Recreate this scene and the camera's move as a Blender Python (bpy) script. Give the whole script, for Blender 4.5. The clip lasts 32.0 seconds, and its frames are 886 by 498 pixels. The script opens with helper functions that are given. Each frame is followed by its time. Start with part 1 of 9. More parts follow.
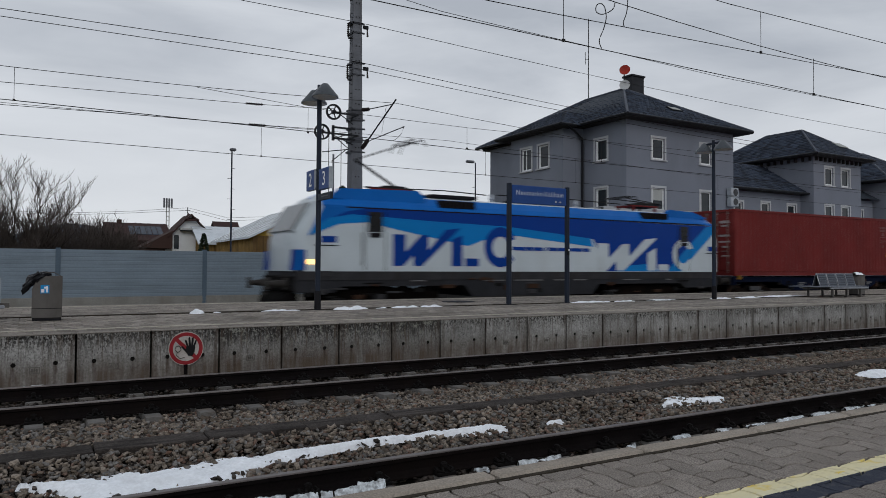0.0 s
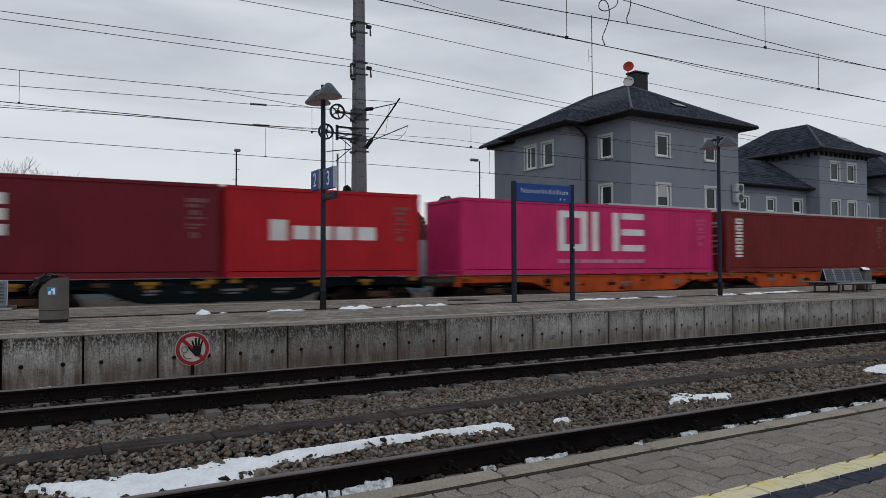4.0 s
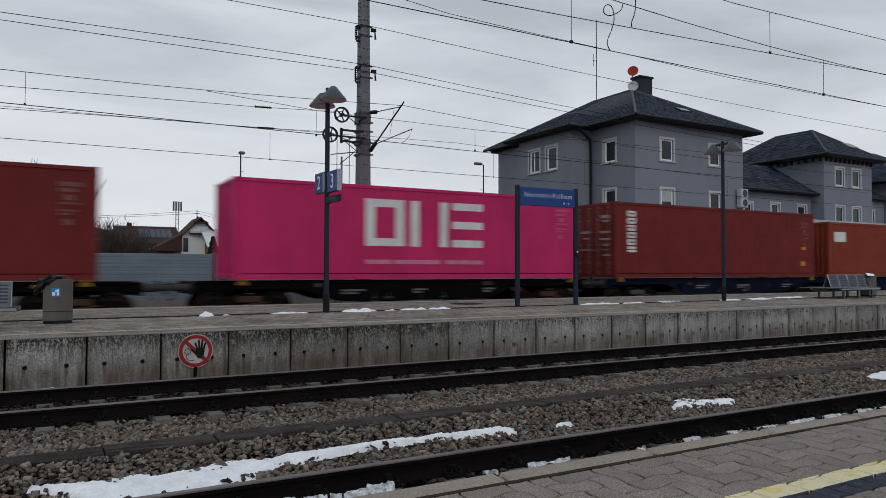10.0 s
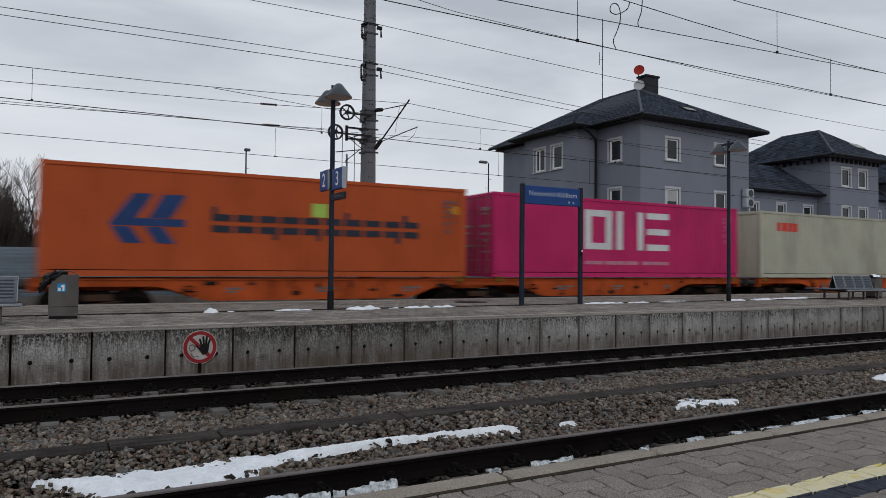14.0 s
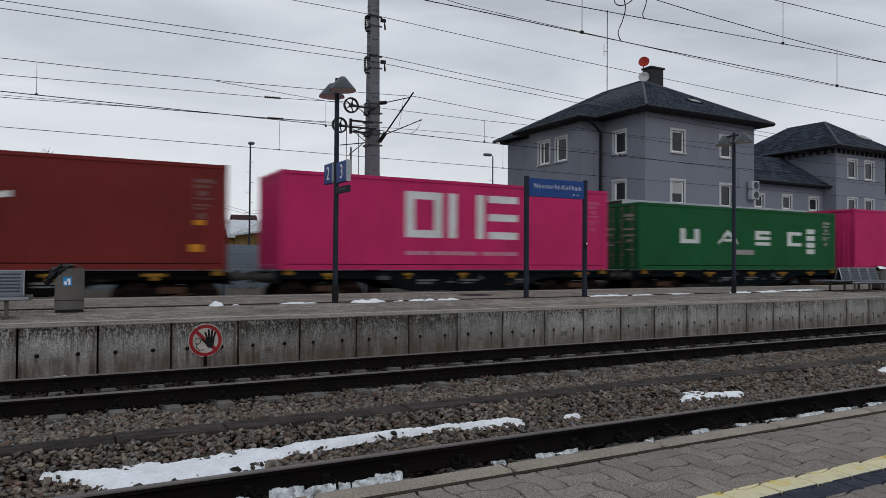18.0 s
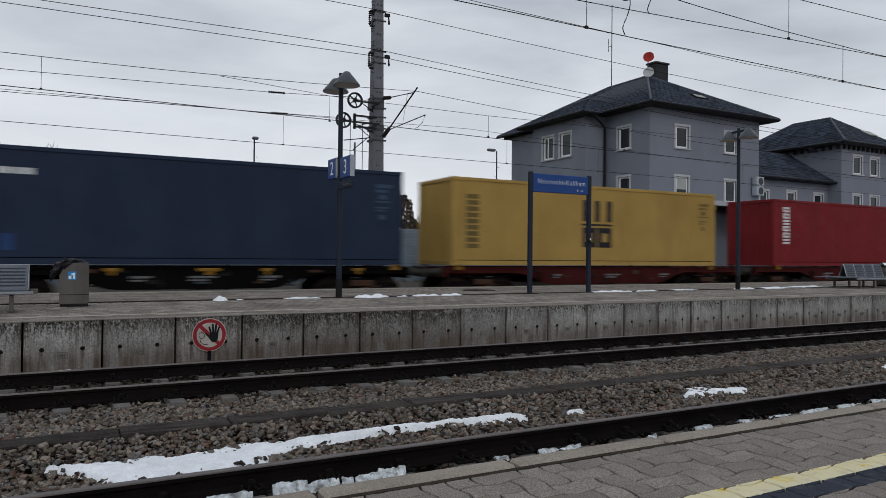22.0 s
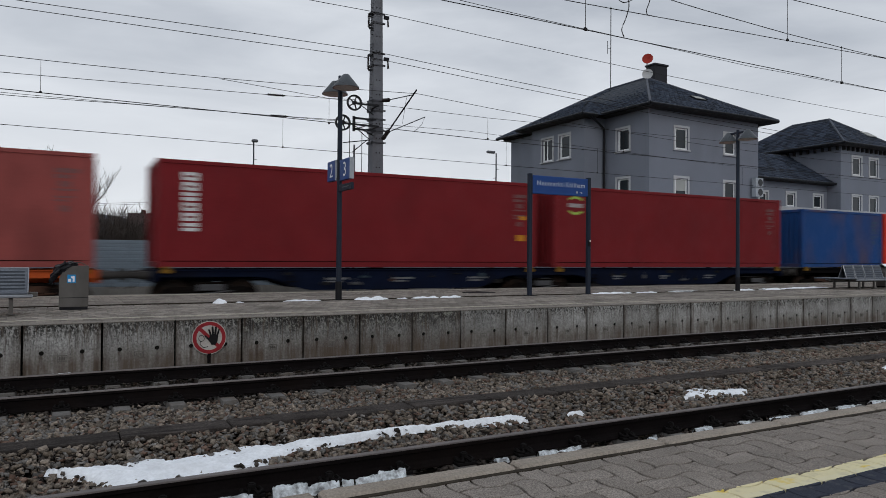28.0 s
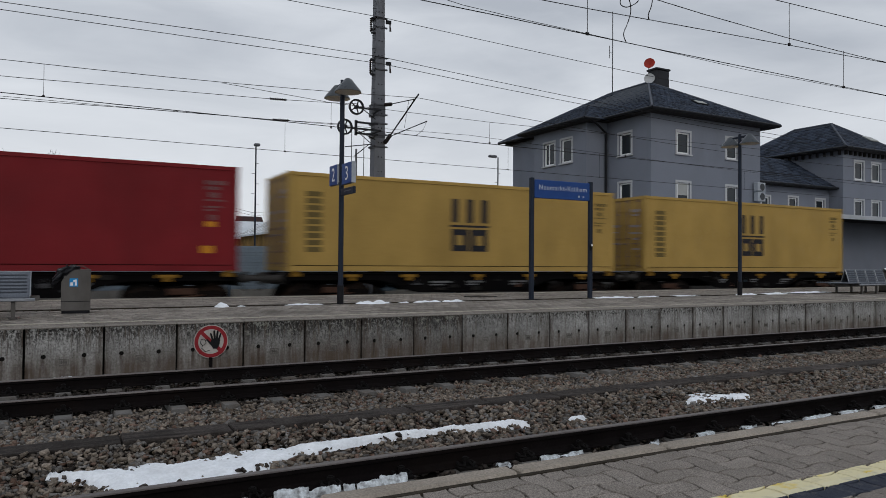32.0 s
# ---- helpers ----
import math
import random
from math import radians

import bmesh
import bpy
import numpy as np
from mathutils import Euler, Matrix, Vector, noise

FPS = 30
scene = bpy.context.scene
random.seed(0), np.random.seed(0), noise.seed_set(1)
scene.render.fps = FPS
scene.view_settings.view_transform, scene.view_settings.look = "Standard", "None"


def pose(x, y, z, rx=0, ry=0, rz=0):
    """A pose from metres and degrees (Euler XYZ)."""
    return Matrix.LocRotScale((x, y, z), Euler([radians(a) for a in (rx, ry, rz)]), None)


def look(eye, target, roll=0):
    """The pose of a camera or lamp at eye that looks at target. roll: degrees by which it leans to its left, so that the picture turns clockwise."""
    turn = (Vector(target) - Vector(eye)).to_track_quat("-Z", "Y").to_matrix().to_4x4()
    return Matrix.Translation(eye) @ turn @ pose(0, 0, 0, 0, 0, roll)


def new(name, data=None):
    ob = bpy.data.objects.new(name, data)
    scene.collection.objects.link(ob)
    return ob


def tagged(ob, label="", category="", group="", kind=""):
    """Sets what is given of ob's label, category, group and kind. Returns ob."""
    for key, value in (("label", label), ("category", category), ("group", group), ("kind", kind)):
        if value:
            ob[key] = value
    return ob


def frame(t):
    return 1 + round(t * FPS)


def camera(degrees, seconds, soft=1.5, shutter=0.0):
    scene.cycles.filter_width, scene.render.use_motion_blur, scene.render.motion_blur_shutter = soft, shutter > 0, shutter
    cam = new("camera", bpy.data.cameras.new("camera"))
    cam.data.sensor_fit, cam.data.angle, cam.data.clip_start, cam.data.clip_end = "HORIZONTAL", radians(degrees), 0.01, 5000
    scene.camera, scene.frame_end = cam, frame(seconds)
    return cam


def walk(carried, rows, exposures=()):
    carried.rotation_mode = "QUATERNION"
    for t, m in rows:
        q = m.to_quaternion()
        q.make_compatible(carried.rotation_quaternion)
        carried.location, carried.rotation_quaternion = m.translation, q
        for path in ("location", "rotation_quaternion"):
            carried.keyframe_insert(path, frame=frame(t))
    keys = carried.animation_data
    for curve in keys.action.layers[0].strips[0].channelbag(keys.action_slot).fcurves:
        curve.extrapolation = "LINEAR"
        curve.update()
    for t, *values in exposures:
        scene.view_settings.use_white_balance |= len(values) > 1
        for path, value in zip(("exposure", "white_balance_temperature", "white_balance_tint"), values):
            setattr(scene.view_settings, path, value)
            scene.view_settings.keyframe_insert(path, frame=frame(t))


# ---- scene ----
cam = camera(64.30, 32.0, soft=0.6, shutter=0.40)
EYE = (0.0, 0.0, 1.57)
# seconds, bearing from the track's square towards the right, upward tilt, lean
SWAY = [
    (0.0, 30.108, 1.475, 0.286), (0.5, 30.098, 1.413, 0.248), (1.0, 30.044, 1.339, 0.211), (1.5, 29.947, 1.286, 0.168),
    (2.0, 29.844, 1.274, 0.126), (2.5, 29.756, 1.283, 0.076), (3.0, 29.702, 1.309, -0.028), (3.5, 29.683, 1.358, -0.186),
    (5.5, 29.725, 1.365, -0.246), (6.0, 29.690, 1.362, -0.256), (6.5, 29.653, 1.354, -0.239), (7.0, 29.631, 1.338, -0.185),
    (7.5, 29.631, 1.340, -0.137), (8.0, 29.596, 1.375, -0.122), (8.5, 29.521, 1.415, -0.096), (9.0, 29.476, 1.469, -0.023),
    (9.5, 29.460, 1.560, 0.065), (10.0, 29.432, 1.645, 0.126), (10.5, 29.376, 1.700, 0.149), (11.0, 29.303, 1.735, 0.172),
    (11.5, 29.246, 1.755, 0.224), (12.0, 29.214, 1.756, 0.291), (12.5, 29.196, 1.724, 0.345), (13.0, 29.179, 1.667, 0.384),
    (13.5, 29.138, 1.595, 0.453), (14.0, 29.069, 1.494, 0.522), (14.5, 29.006, 1.378, 0.517), (16.5, 28.814, 1.042, 0.535),
    (17.0, 28.718, 1.013, 0.466), (17.5, 28.700, 0.980, 0.406), (18.0, 28.714, 0.917, 0.392), (18.5, 28.709, 0.832, 0.418),
    (19.0, 28.678, 0.736, 0.443), (19.5, 28.635, 0.653, 0.454), (20.0, 28.616, 0.605, 0.455), (20.5, 28.589, 0.563, 0.469),
    (21.0, 28.534, 0.524, 0.499), (21.5, 28.478, 0.513, 0.529), (22.0, 28.424, 0.535, 0.539), (22.5, 28.383, 0.561, 0.515),
    (23.0, 28.355, 0.568, 0.490), (23.5, 28.343, 0.564, 0.491), (24.0, 28.352, 0.570, 0.496), (24.5, 28.370, 0.594, 0.469),
    (25.0, 28.389, 0.633, 0.403), (25.5, 28.407, 0.677, 0.336), (27.5, 28.477, 0.667, 0.373), (28.0, 28.450, 0.707, 0.392),
    (28.5, 28.414, 0.738, 0.413), (29.0, 28.382, 0.766, 0.419), (29.5, 28.377, 0.792, 0.395), (30.0, 28.365, 0.822, 0.375),
    (30.5, 28.334, 0.876, 0.380), (31.0, 28.319, 0.949, 0.423), (31.5, 28.313, 1.005, 0.465), (32.0, 28.302, 1.040, 0.458),
]


def aim(bearing, tilt, lean):
    b, e = radians(bearing), radians(tilt)
    way = Vector((math.sin(b) * math.cos(e), math.cos(b) * math.cos(e), math.sin(e)))
    return look(EYE, Vector(EYE) + way * 10, lean)


walk(cam, [(t, aim(b, e, r)) for t, b, e, r in SWAY], [(0.0, -0.09), (3.0, 0.0), (15.0, 0.0), (20.0, 0.04), (29.0, 0.04), (32.0, -0.02)])

# ---------------------------------------------------------------- light
scene.view_settings.exposure = 0.0
world = bpy.data.worlds.new("overcast_sky")
scene.world = world
world.use_nodes = True
wn, wl = world.node_tree.nodes, world.node_tree.links
wn.clear()
SUN_EL, SUN_ROT = radians(32), radians(205)
sky = wn.new("ShaderNodeTexSky")
sky.sky_type, sky.sun_disc, sky.sun_elevation, sky.sun_rotation = "NISHITA", False, SUN_EL, SUN_ROT
grey = wn.new("ShaderNodeHueSaturation")
grey.inputs["Saturation"].default_value, grey.inputs["Value"].default_value = 0.25, 0.10
wl.new(sky.outputs[0], grey.inputs["Color"])
tc = wn.new("ShaderNodeTexCoord")
mp = wn.new("ShaderNodeMapping")
mp.inputs["Scale"].default_value = (1.2, 1.2, 5.0)
wl.new(tc.outputs["Generated"], mp.inputs["Vector"])
cloud = wn.new("ShaderNodeTexNoise")
cloud.inputs["Scale"].default_value, cloud.inputs["Detail"].default_value, cloud.inputs["Roughness"].default_value = 1.7, 6, 0.55
cloud.inputs["Distortion"].default_value = 0.5
wl.new(mp.outputs[0], cloud.inputs["Vector"])
ramp = wn.new("ShaderNodeValToRGB")
ramp.color_ramp.elements[0].position, ramp.color_ramp.elements[0].color = 0.33, (0.44, 0.48, 0.545, 1)
ramp.color_ramp.elements[1].position, ramp.color_ramp.elements[1].color = 0.68, (0.71, 0.75, 0.81, 1)
wl.new(cloud.outputs["Fac"], ramp.inputs["Fac"])
sep = wn.new("ShaderNodeSeparateXYZ")
wl.new(tc.outputs["Generated"], sep.inputs[0])
low = wn.new("ShaderNodeMapRange")
low.inputs["From Min"].default_value, low.inputs["From Max"].default_value = 0.0, 0.27
low.inputs["To Min"].default_value, low.inputs["To Max"].default_value = 0.85, 0.0
wl.new(sep.outputs["Z"], low.inputs["Value"])
bright = wn.new("ShaderNodeMixRGB")
bright.inputs["Color2"].default_value = (0.83, 0.86, 0.90, 1)
wl.new(low.outputs[0], bright.inputs["Fac"])
wl.new(ramp.outputs["Color"], bright.inputs["Color1"])
mixs = wn.new("ShaderNodeMixRGB")
mixs.inputs["Fac"].default_value = 0.93
wl.new(grey.outputs[0], mixs.inputs["Color1"])
wl.new(bright.outputs[0], mixs.inputs["Color2"])
bg = wn.new("ShaderNodeBackground")
bg.inputs["Strength"].default_value = 1.0
wl.new(mixs.outputs[0], bg.inputs["Color"])
wout = wn.new("ShaderNodeOutputWorld")
wl.new(bg.outputs[0], wout.inputs["Surface"])
sun_data = bpy.data.lights.new("sun", "SUN")
sun_data.energy, sun_data.angle, sun_data.color = 0.5, radians(25), (1.0, 0.96, 0.9)
sun = new("sun", sun_data)
sun.matrix_world = look((-20 * math.cos(SUN_EL), -60, 40), (6, 15, 0))


# ---------------------------------------------------------------- mesh tools
class Shape:
    """Collects vertices and faces of one part."""

    def __init__(self):
        self.v, self.f, self.weld = [], [], False

    def add(self, verts, faces):
        n = len(self.v)
        self.v += [tuple(p) for p in verts]
        self.f += [tuple(i + n for i in f) for f in faces]
        return self

    def box(self, x0, x1, y0, y1, z0, z1, b=0.0):
        if b <= 0:
            v = [(x, y, z) for z in (z0, z1) for y in (y0, y1) for x in (x0, x1)]
            return self.add(v, [(0, 2, 3, 1), (4, 5, 7, 6), (0, 1, 5, 4), (2, 6, 7, 3), (0, 4, 6, 2), (1, 3, 7, 5)])
        v, idx = [], {}
        for sx in (0, 1):
            for sy in (0, 1):
                for sz in (0, 1):
                    c = [(x0, x1)[sx], (y0, y1)[sy], (z0, z1)[sz]]
                    d = [b if s == 0 else -b for s in (sx, sy, sz)]
                    for a in range(3):
                        q = [c[k] + (0 if k == a else d[k]) for k in range(3)]
                        idx[sx, sy, sz, a] = len(v)
                        v.append(q)
        f = []
        for a in range(3):
            o = [k for k in range(3) if k != a]
            for s in (0, 1):
                loop = []
                for p, q in ((0, 0), (1, 0), (1, 1), (0, 1)):
                    key = [0, 0, 0]
                    key[a], key[o[0]], key[o[1]] = s, p, q
                    loop.append(idx[(*key, a)])
                f.append(loop)
        for a in range(3):
            o = [k for k in range(3) if k != a]
            for p in (0, 1):
                for q in (0, 1):
                    k0, k1 = [0, 0, 0], [0, 0, 0]
                    k0[o[0]], k0[o[1]], k0[a] = p, q, 0
                    k1[o[0]], k1[o[1]], k1[a] = p, q, 1
                    f.append([idx[(*k0, o[0])], idx[(*k1, o[0])], idx[(*k1, o[1])], idx[(*k0, o[1])]])
        for key in [(a, c, d) for a in (0, 1) for c in (0, 1) for d in (0, 1)]:
            f.append([idx[(*key, 0)], idx[(*key, 1)], idx[(*key, 2)]])
        return self.add(v, f)

    def cyl(self, p0, p1, r0, r1=None, n=12):
        r1 = r0 if r1 is None else r1
        a, b = Vector(p0), Vector(p1)
        w = (b - a).normalized()
        s = w.cross(Vector((0, 0, 1)) if abs(w.z) < 0.9 else Vector((1, 0, 0))).normalized()
        t = w.cross(s)
        v = []
        for c, r in ((a, r0), (b, r1)):
            v += [c + (s * math.cos(2 * math.pi * i / n) + t * math.sin(2 * math.pi * i / n)) * r for i in range(n)]
        f = [(i, (i + 1) % n, n + (i + 1) % n, n + i) for i in range(n)]
        return self.add(v, f + [tuple(range(n))[::-1], tuple(range(n, 2 * n))])

    def tube(self, pts, r, n=6):
        pts = [Vector(p) for p in pts]
        v = []
        for i, p in enumerate(pts):
            w = (pts[min(i + 1, len(pts) - 1)] - pts[max(i - 1, 0)]).normalized()
            s = w.cross(Vector((0, 0, 1)) if abs(w.z) < 0.9 else Vector((1, 0, 0))).normalized()
            t = w.cross(s)
            v += [p + (s * math.cos(2 * math.pi * k / n) + t * math.sin(2 * math.pi * k / n)) * r for k in range(n)]
        f = [(i * n + k, i * n + (k + 1) % n, (i + 1) * n + (k + 1) % n, (i + 1) * n + k) for i in range(len(pts) - 1) for k in range(n)]
        m = (len(pts) - 1) * n
        return self.add(v, f + [tuple(range(n))[::-1], tuple(range(m, m + n))])

    def prism(self, pts, axis, a0, a1):
        """The outline pts, extruded along axis from a0 to a1. The two other axes in order xyz."""
        def at(p, a):
            return {"x": (a, p[0], p[1]), "y": (p[0], a, p[1]), "z": (p[0], p[1], a)}[axis]
        n = len(pts)
        v = [at(p, a0) for p in pts] + [at(p, a1) for p in pts]
        return self.add(v, [(i, (i + 1) % n, n + (i + 1) % n, n + i) for i in range(n)] + [tuple(range(n))[::-1], tuple(range(n, 2 * n))])

    def lathe(self, prof, centre=(0, 0, 0), axis="z", n=16):
        """Profile of (radius, height) turned round an axis."""
        c, v = Vector(centre), []
        for r, h in prof:
            for k in range(n):
                a = 2 * math.pi * k / n
                p = {"z": (r * math.cos(a), r * math.sin(a), h), "y": (r * math.cos(a), h, r * math.sin(a)), "x": (h, r * math.cos(a), r * math.sin(a))}[axis]
                v.append(c + Vector(p))
        f = [(i * n + k, i * n + (k + 1) % n, (i + 1) * n + (k + 1) % n, (i + 1) * n + k) for i in range(len(prof) - 1) for k in range(n)]
        if prof[0] == prof[-1]:
            return self.add(v, f)
        return self.add(v, f + [tuple(range(n))[::-1], tuple(range((len(prof) - 1) * n, len(prof) * n))])

    def data(self, name, mat, smooth=False):
        me = bpy.data.meshes.new(name)
        me.from_pydata(self.v, [], self.f)
        bm = bmesh.new()
        bm.from_mesh(me)
        if self.weld:
            bmesh.ops.remove_doubles(bm, verts=bm.verts[:], dist=1e-4)
        bmesh.ops.recalc_face_normals(bm, faces=bm.faces[:])
        bm.to_mesh(me)
        bm.free()
        if smooth:
            me.shade_smooth()
            me.set_sharp_from_angle(angle=radians(38))
        if mat:
            me.materials.append(mat)
        return me


def place(name, data, parent=None, label="", m=None):
    ob = new(name, data)
    if parent:
        ob.parent = parent
    if m is not None:
        ob.matrix_basis = m
    if label:
        ob["label"] = label
    return ob


def part(name, sh, mat, parent, label="", smooth=False, m=None):
    return place(name, sh.data(name, mat, smooth), parent, label, m)


def thing(name, label, category, group="", kind="", m=None, sh=None, mat=None, smooth=False):
    ob = new(name, sh.data(name, mat, smooth) if sh else None)
    if m is not None:
        ob.matrix_basis = m
    return tagged(ob, label, category, group, kind)


def raw_mesh(name, verts, faces, mat):
    """A mesh from arrays of triangles or quads, quickly."""
    verts, faces = np.asarray(verts, np.float32), np.asarray(faces, np.int32)
    me, k = bpy.data.meshes.new(name), faces.shape[1]
    me.vertices.add(len(verts))
    me.vertices.foreach_set("co", verts.ravel())
    me.loops.add(faces.size)
    me.loops.foreach_set("vertex_index", faces.ravel())
    me.polygons.add(len(faces))
    me.polygons.foreach_set("loop_start", np.arange(len(faces), dtype=np.int32) * k)
    me.update(calc_edges=True)
    me.materials.append(mat)
    return me


def letters(text, size, mat, name="lettering", extrude=0.001, spacing=1.0):
    cu = bpy.data.curves.new(name, "FONT")
    cu.body, cu.size, cu.extrude, cu.align_x, cu.align_y, cu.space_character = text, size, extrude, "CENTER", "CENTER", spacing
    ob = bpy.data.objects.new(name, cu)
    scene.collection.objects.link(ob)
    me = bpy.data.meshes.new_from_object(ob.evaluated_get(bpy.context.evaluated_depsgraph_get()))
    bpy.data.objects.remove(ob)
    me.materials.clear()
    me.materials.append(mat)
    return me


# ---------------------------------------------------------------- materials
def paint(name, col, rough=0.6, metal=0.0, v1=0.14, s1=2.0, v2=0.10, s2=30.0, bump=0.08, bs=60.0, stain=None, amt=0.0,
          ss=(1.5, 1.5, 0.25), island=0.0, rand=0.0, spec=0.10, coat=0.0):
    """A surface of one colour, with broad and fine variation, an optional stain, and fine relief."""
    mt = bpy.data.materials.new(name)
    mt.use_nodes = True
    nd, ln = mt.node_tree.nodes, mt.node_tree.links
    b = nd["Principled BSDF"]
    b.inputs["Roughness"].default_value, b.inputs["Metallic"].default_value = rough, metal
    b.inputs["Specular IOR Level"].default_value, b.inputs["Coat Weight"].default_value = spec, coat
    tex, info = nd.new("ShaderNodeTexCoord"), nd.new("ShaderNodeObjectInfo")
    off = nd.new("ShaderNodeVectorMath")
    off.operation = "MULTIPLY_ADD"
    comb = nd.new("ShaderNodeCombineXYZ")
    for i in range(3):
        ln.new(info.outputs["Random"], comb.inputs[i])
    off.inputs[1].default_value = (37, 53, 71)
    ln.new(comb.outputs[0], off.inputs[0])
    ln.new(tex.outputs["Object"], off.inputs[2])

    def noise_of(scale, detail=4, stretch=None):
        n = nd.new("ShaderNodeTexNoise")
        n.inputs["Scale"].default_value, n.inputs["Detail"].default_value = scale, detail
        src = off.outputs[0]
        if stretch:
            m = nd.new("ShaderNodeMapping")
            m.inputs["Scale"].default_value = stretch
            ln.new(src, m.inputs["Vector"])
            src = m.outputs[0]
        ln.new(src, n.inputs["Vector"])
        return n

    def span(src, lo, hi, a=0.3, c=0.7):
        r = nd.new("ShaderNodeMapRange")
        r.inputs["From Min"].default_value, r.inputs["From Max"].default_value = a, c
        r.inputs["To Min"].default_value, r.inputs["To Max"].default_value = lo, hi
        ln.new(src, r.inputs["Value"])
        return r.outputs[0]

    def times(x, y):
        m = nd.new("ShaderNodeMath")
        m.operation = "MULTIPLY"
        ln.new(x, m.inputs[0])
        ln.new(y, m.inputs[1])
        return m.outputs[0]

    fac = times(span(noise_of(s1).outputs["Fac"], 1 - v1, 1 + v1), span(noise_of(s2, 3).outputs["Fac"], 1 - v2, 1 + v2))
    if rand:
        fac = times(fac, span(info.outputs["Random"], 1 - rand, 1 + rand, 0, 1))
    if island:
        g = nd.new("ShaderNodeNewGeometry")
        fac = times(fac, span(g.outputs["Random Per Island"], 1 - island, 1 + island, 0, 1))
    base = nd.new("ShaderNodeVectorMath")
    base.operation = "SCALE"
    base.inputs[0].default_value = col
    ln.new(fac, base.inputs["Scale"])
    out = base.outputs[0]
    if stain:
        mx = nd.new("ShaderNodeMixRGB")
        mx.inputs["Color2"].default_value = (*stain, 1)
        ln.new(span(noise_of(1.0, 6, ss).outputs["Fac"], 0.0, amt, 0.48, 0.72), mx.inputs["Fac"])
        ln.new(out, mx.inputs["Color1"])
        out = mx.outputs[0]
    ln.new(out, b.inputs["Base Color"])
    if bump:
        bp = nd.new("ShaderNodeBump")
        bp.inputs["Strength"].default_value, bp.inputs["Distance"].default_value = bump, 0.02
        ln.new(noise_of(bs, 5).outputs["Fac"], bp.inputs["Height"])
        ln.new(bp.outputs[0], b.inputs["Normal"])
    ln.new(span(noise_of(s1 * 2.3).outputs["Fac"], max(rough - 0.12, 0.03), min(rough + 0.12, 1.0)), b.inputs["Roughness"])
    return mt


def glow(name, col, strength):
    mt = bpy.data.materials.new(name)
    mt.use_nodes = True
    b = mt.node_tree.nodes["Principled BSDF"]
    b.inputs["Base Color"].default_value = (*col, 1)
    b.inputs["Emission Color"].default_value = (*col, 1)
    b.inputs["Emission Strength"].default_value = strength
    return mt


def glass(name, col=(0.02, 0.025, 0.03)):
    mt = bpy.data.materials.new(name)
    mt.use_nodes = True
    b = mt.node_tree.nodes["Principled BSDF"]
    b.inputs["Base Color"].default_value = (*col, 1)
    b.inputs["Roughness"].default_value, b.inputs["Specular IOR Level"].default_value = 0.06, 0.28
    return mt


DIRT = (0.024, 0.019, 0.015)
RUST = (0.10, 0.042, 0.018)
# bed colour kept near black: it paints the shade in gaps between stones
M_GAPSHADE = paint("ballast", (0.016, 0.013, 0.011), 0.9, v1=0.22, s1=0.8, v2=0.25, s2=25, bump=0.5, bs=40, stain=(0.012, 0.010, 0.008), amt=0.5, ss=(0.5, 0.5, 0.5))
M_STONE = paint("ballast_stone", (0.180, 0.152, 0.126), 0.85, v1=0.2, s1=0.9, v2=0.35, s2=60, bump=0.35, bs=80, island=0.55, stain=(0.118, 0.088, 0.062), amt=0.7, ss=(9, 9, 9))
M_STONEGREY = paint("grey_stone", (0.166, 0.157, 0.149), 0.85, v1=0.2, s1=0.9, v2=0.3, s2=60, bump=0.3, bs=90, island=0.4, stain=(0.09, 0.085, 0.08), amt=0.7, ss=(9, 9, 9))
M_STONERUST = paint("rusty_stone", (0.146, 0.100, 0.080), 0.85, v1=0.2, s1=0.9, v2=0.3, s2=60, bump=0.3, bs=90, island=0.4, stain=(0.11, 0.06, 0.04), amt=0.7, ss=(9, 9, 9))
# oily stones between rails; beside them the dark colour paints gap shade
M_OILYGAP = paint("oily_and_gap_shade_stone", (0.052, 0.043, 0.038), 0.8, v1=0.25, s1=1.2, v2=0.25, s2=45, bump=0.3, bs=90, island=0.7, stain=(0.022, 0.018, 0.016), amt=0.7, ss=(2, 2, 2))
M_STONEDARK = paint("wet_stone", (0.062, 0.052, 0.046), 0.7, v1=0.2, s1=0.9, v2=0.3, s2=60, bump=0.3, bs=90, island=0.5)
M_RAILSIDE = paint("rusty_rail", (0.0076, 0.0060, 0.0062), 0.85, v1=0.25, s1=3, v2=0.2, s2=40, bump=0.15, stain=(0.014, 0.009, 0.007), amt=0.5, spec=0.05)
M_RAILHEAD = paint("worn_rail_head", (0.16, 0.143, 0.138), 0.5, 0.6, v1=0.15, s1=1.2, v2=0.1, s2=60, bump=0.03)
M_SLEEPER = paint("concrete_sleeper", (0.140, 0.134, 0.128), 0.9, v1=0.2, s1=4, v2=0.15, s2=50, bump=0.25, stain=(0.11, 0.08, 0.06), amt=0.6, ss=(3, 3, 3))
M_CLIP = paint("rail_clip", (0.008, 0.007, 0.007), 0.75, 0.1)
M_WALL = paint("wall_concrete", (0.282, 0.278, 0.268), 0.9, v1=0.25, s1=2.2, v2=0.32, s2=30, bump=0.4, bs=45, rand=0.14)
M_WALLCLEAN = paint("paler_wall_concrete", (0.292, 0.290, 0.280), 0.9, v1=0.25, s1=2.2, v2=0.25, s2=26, bump=0.4, bs=45, rand=0.12)
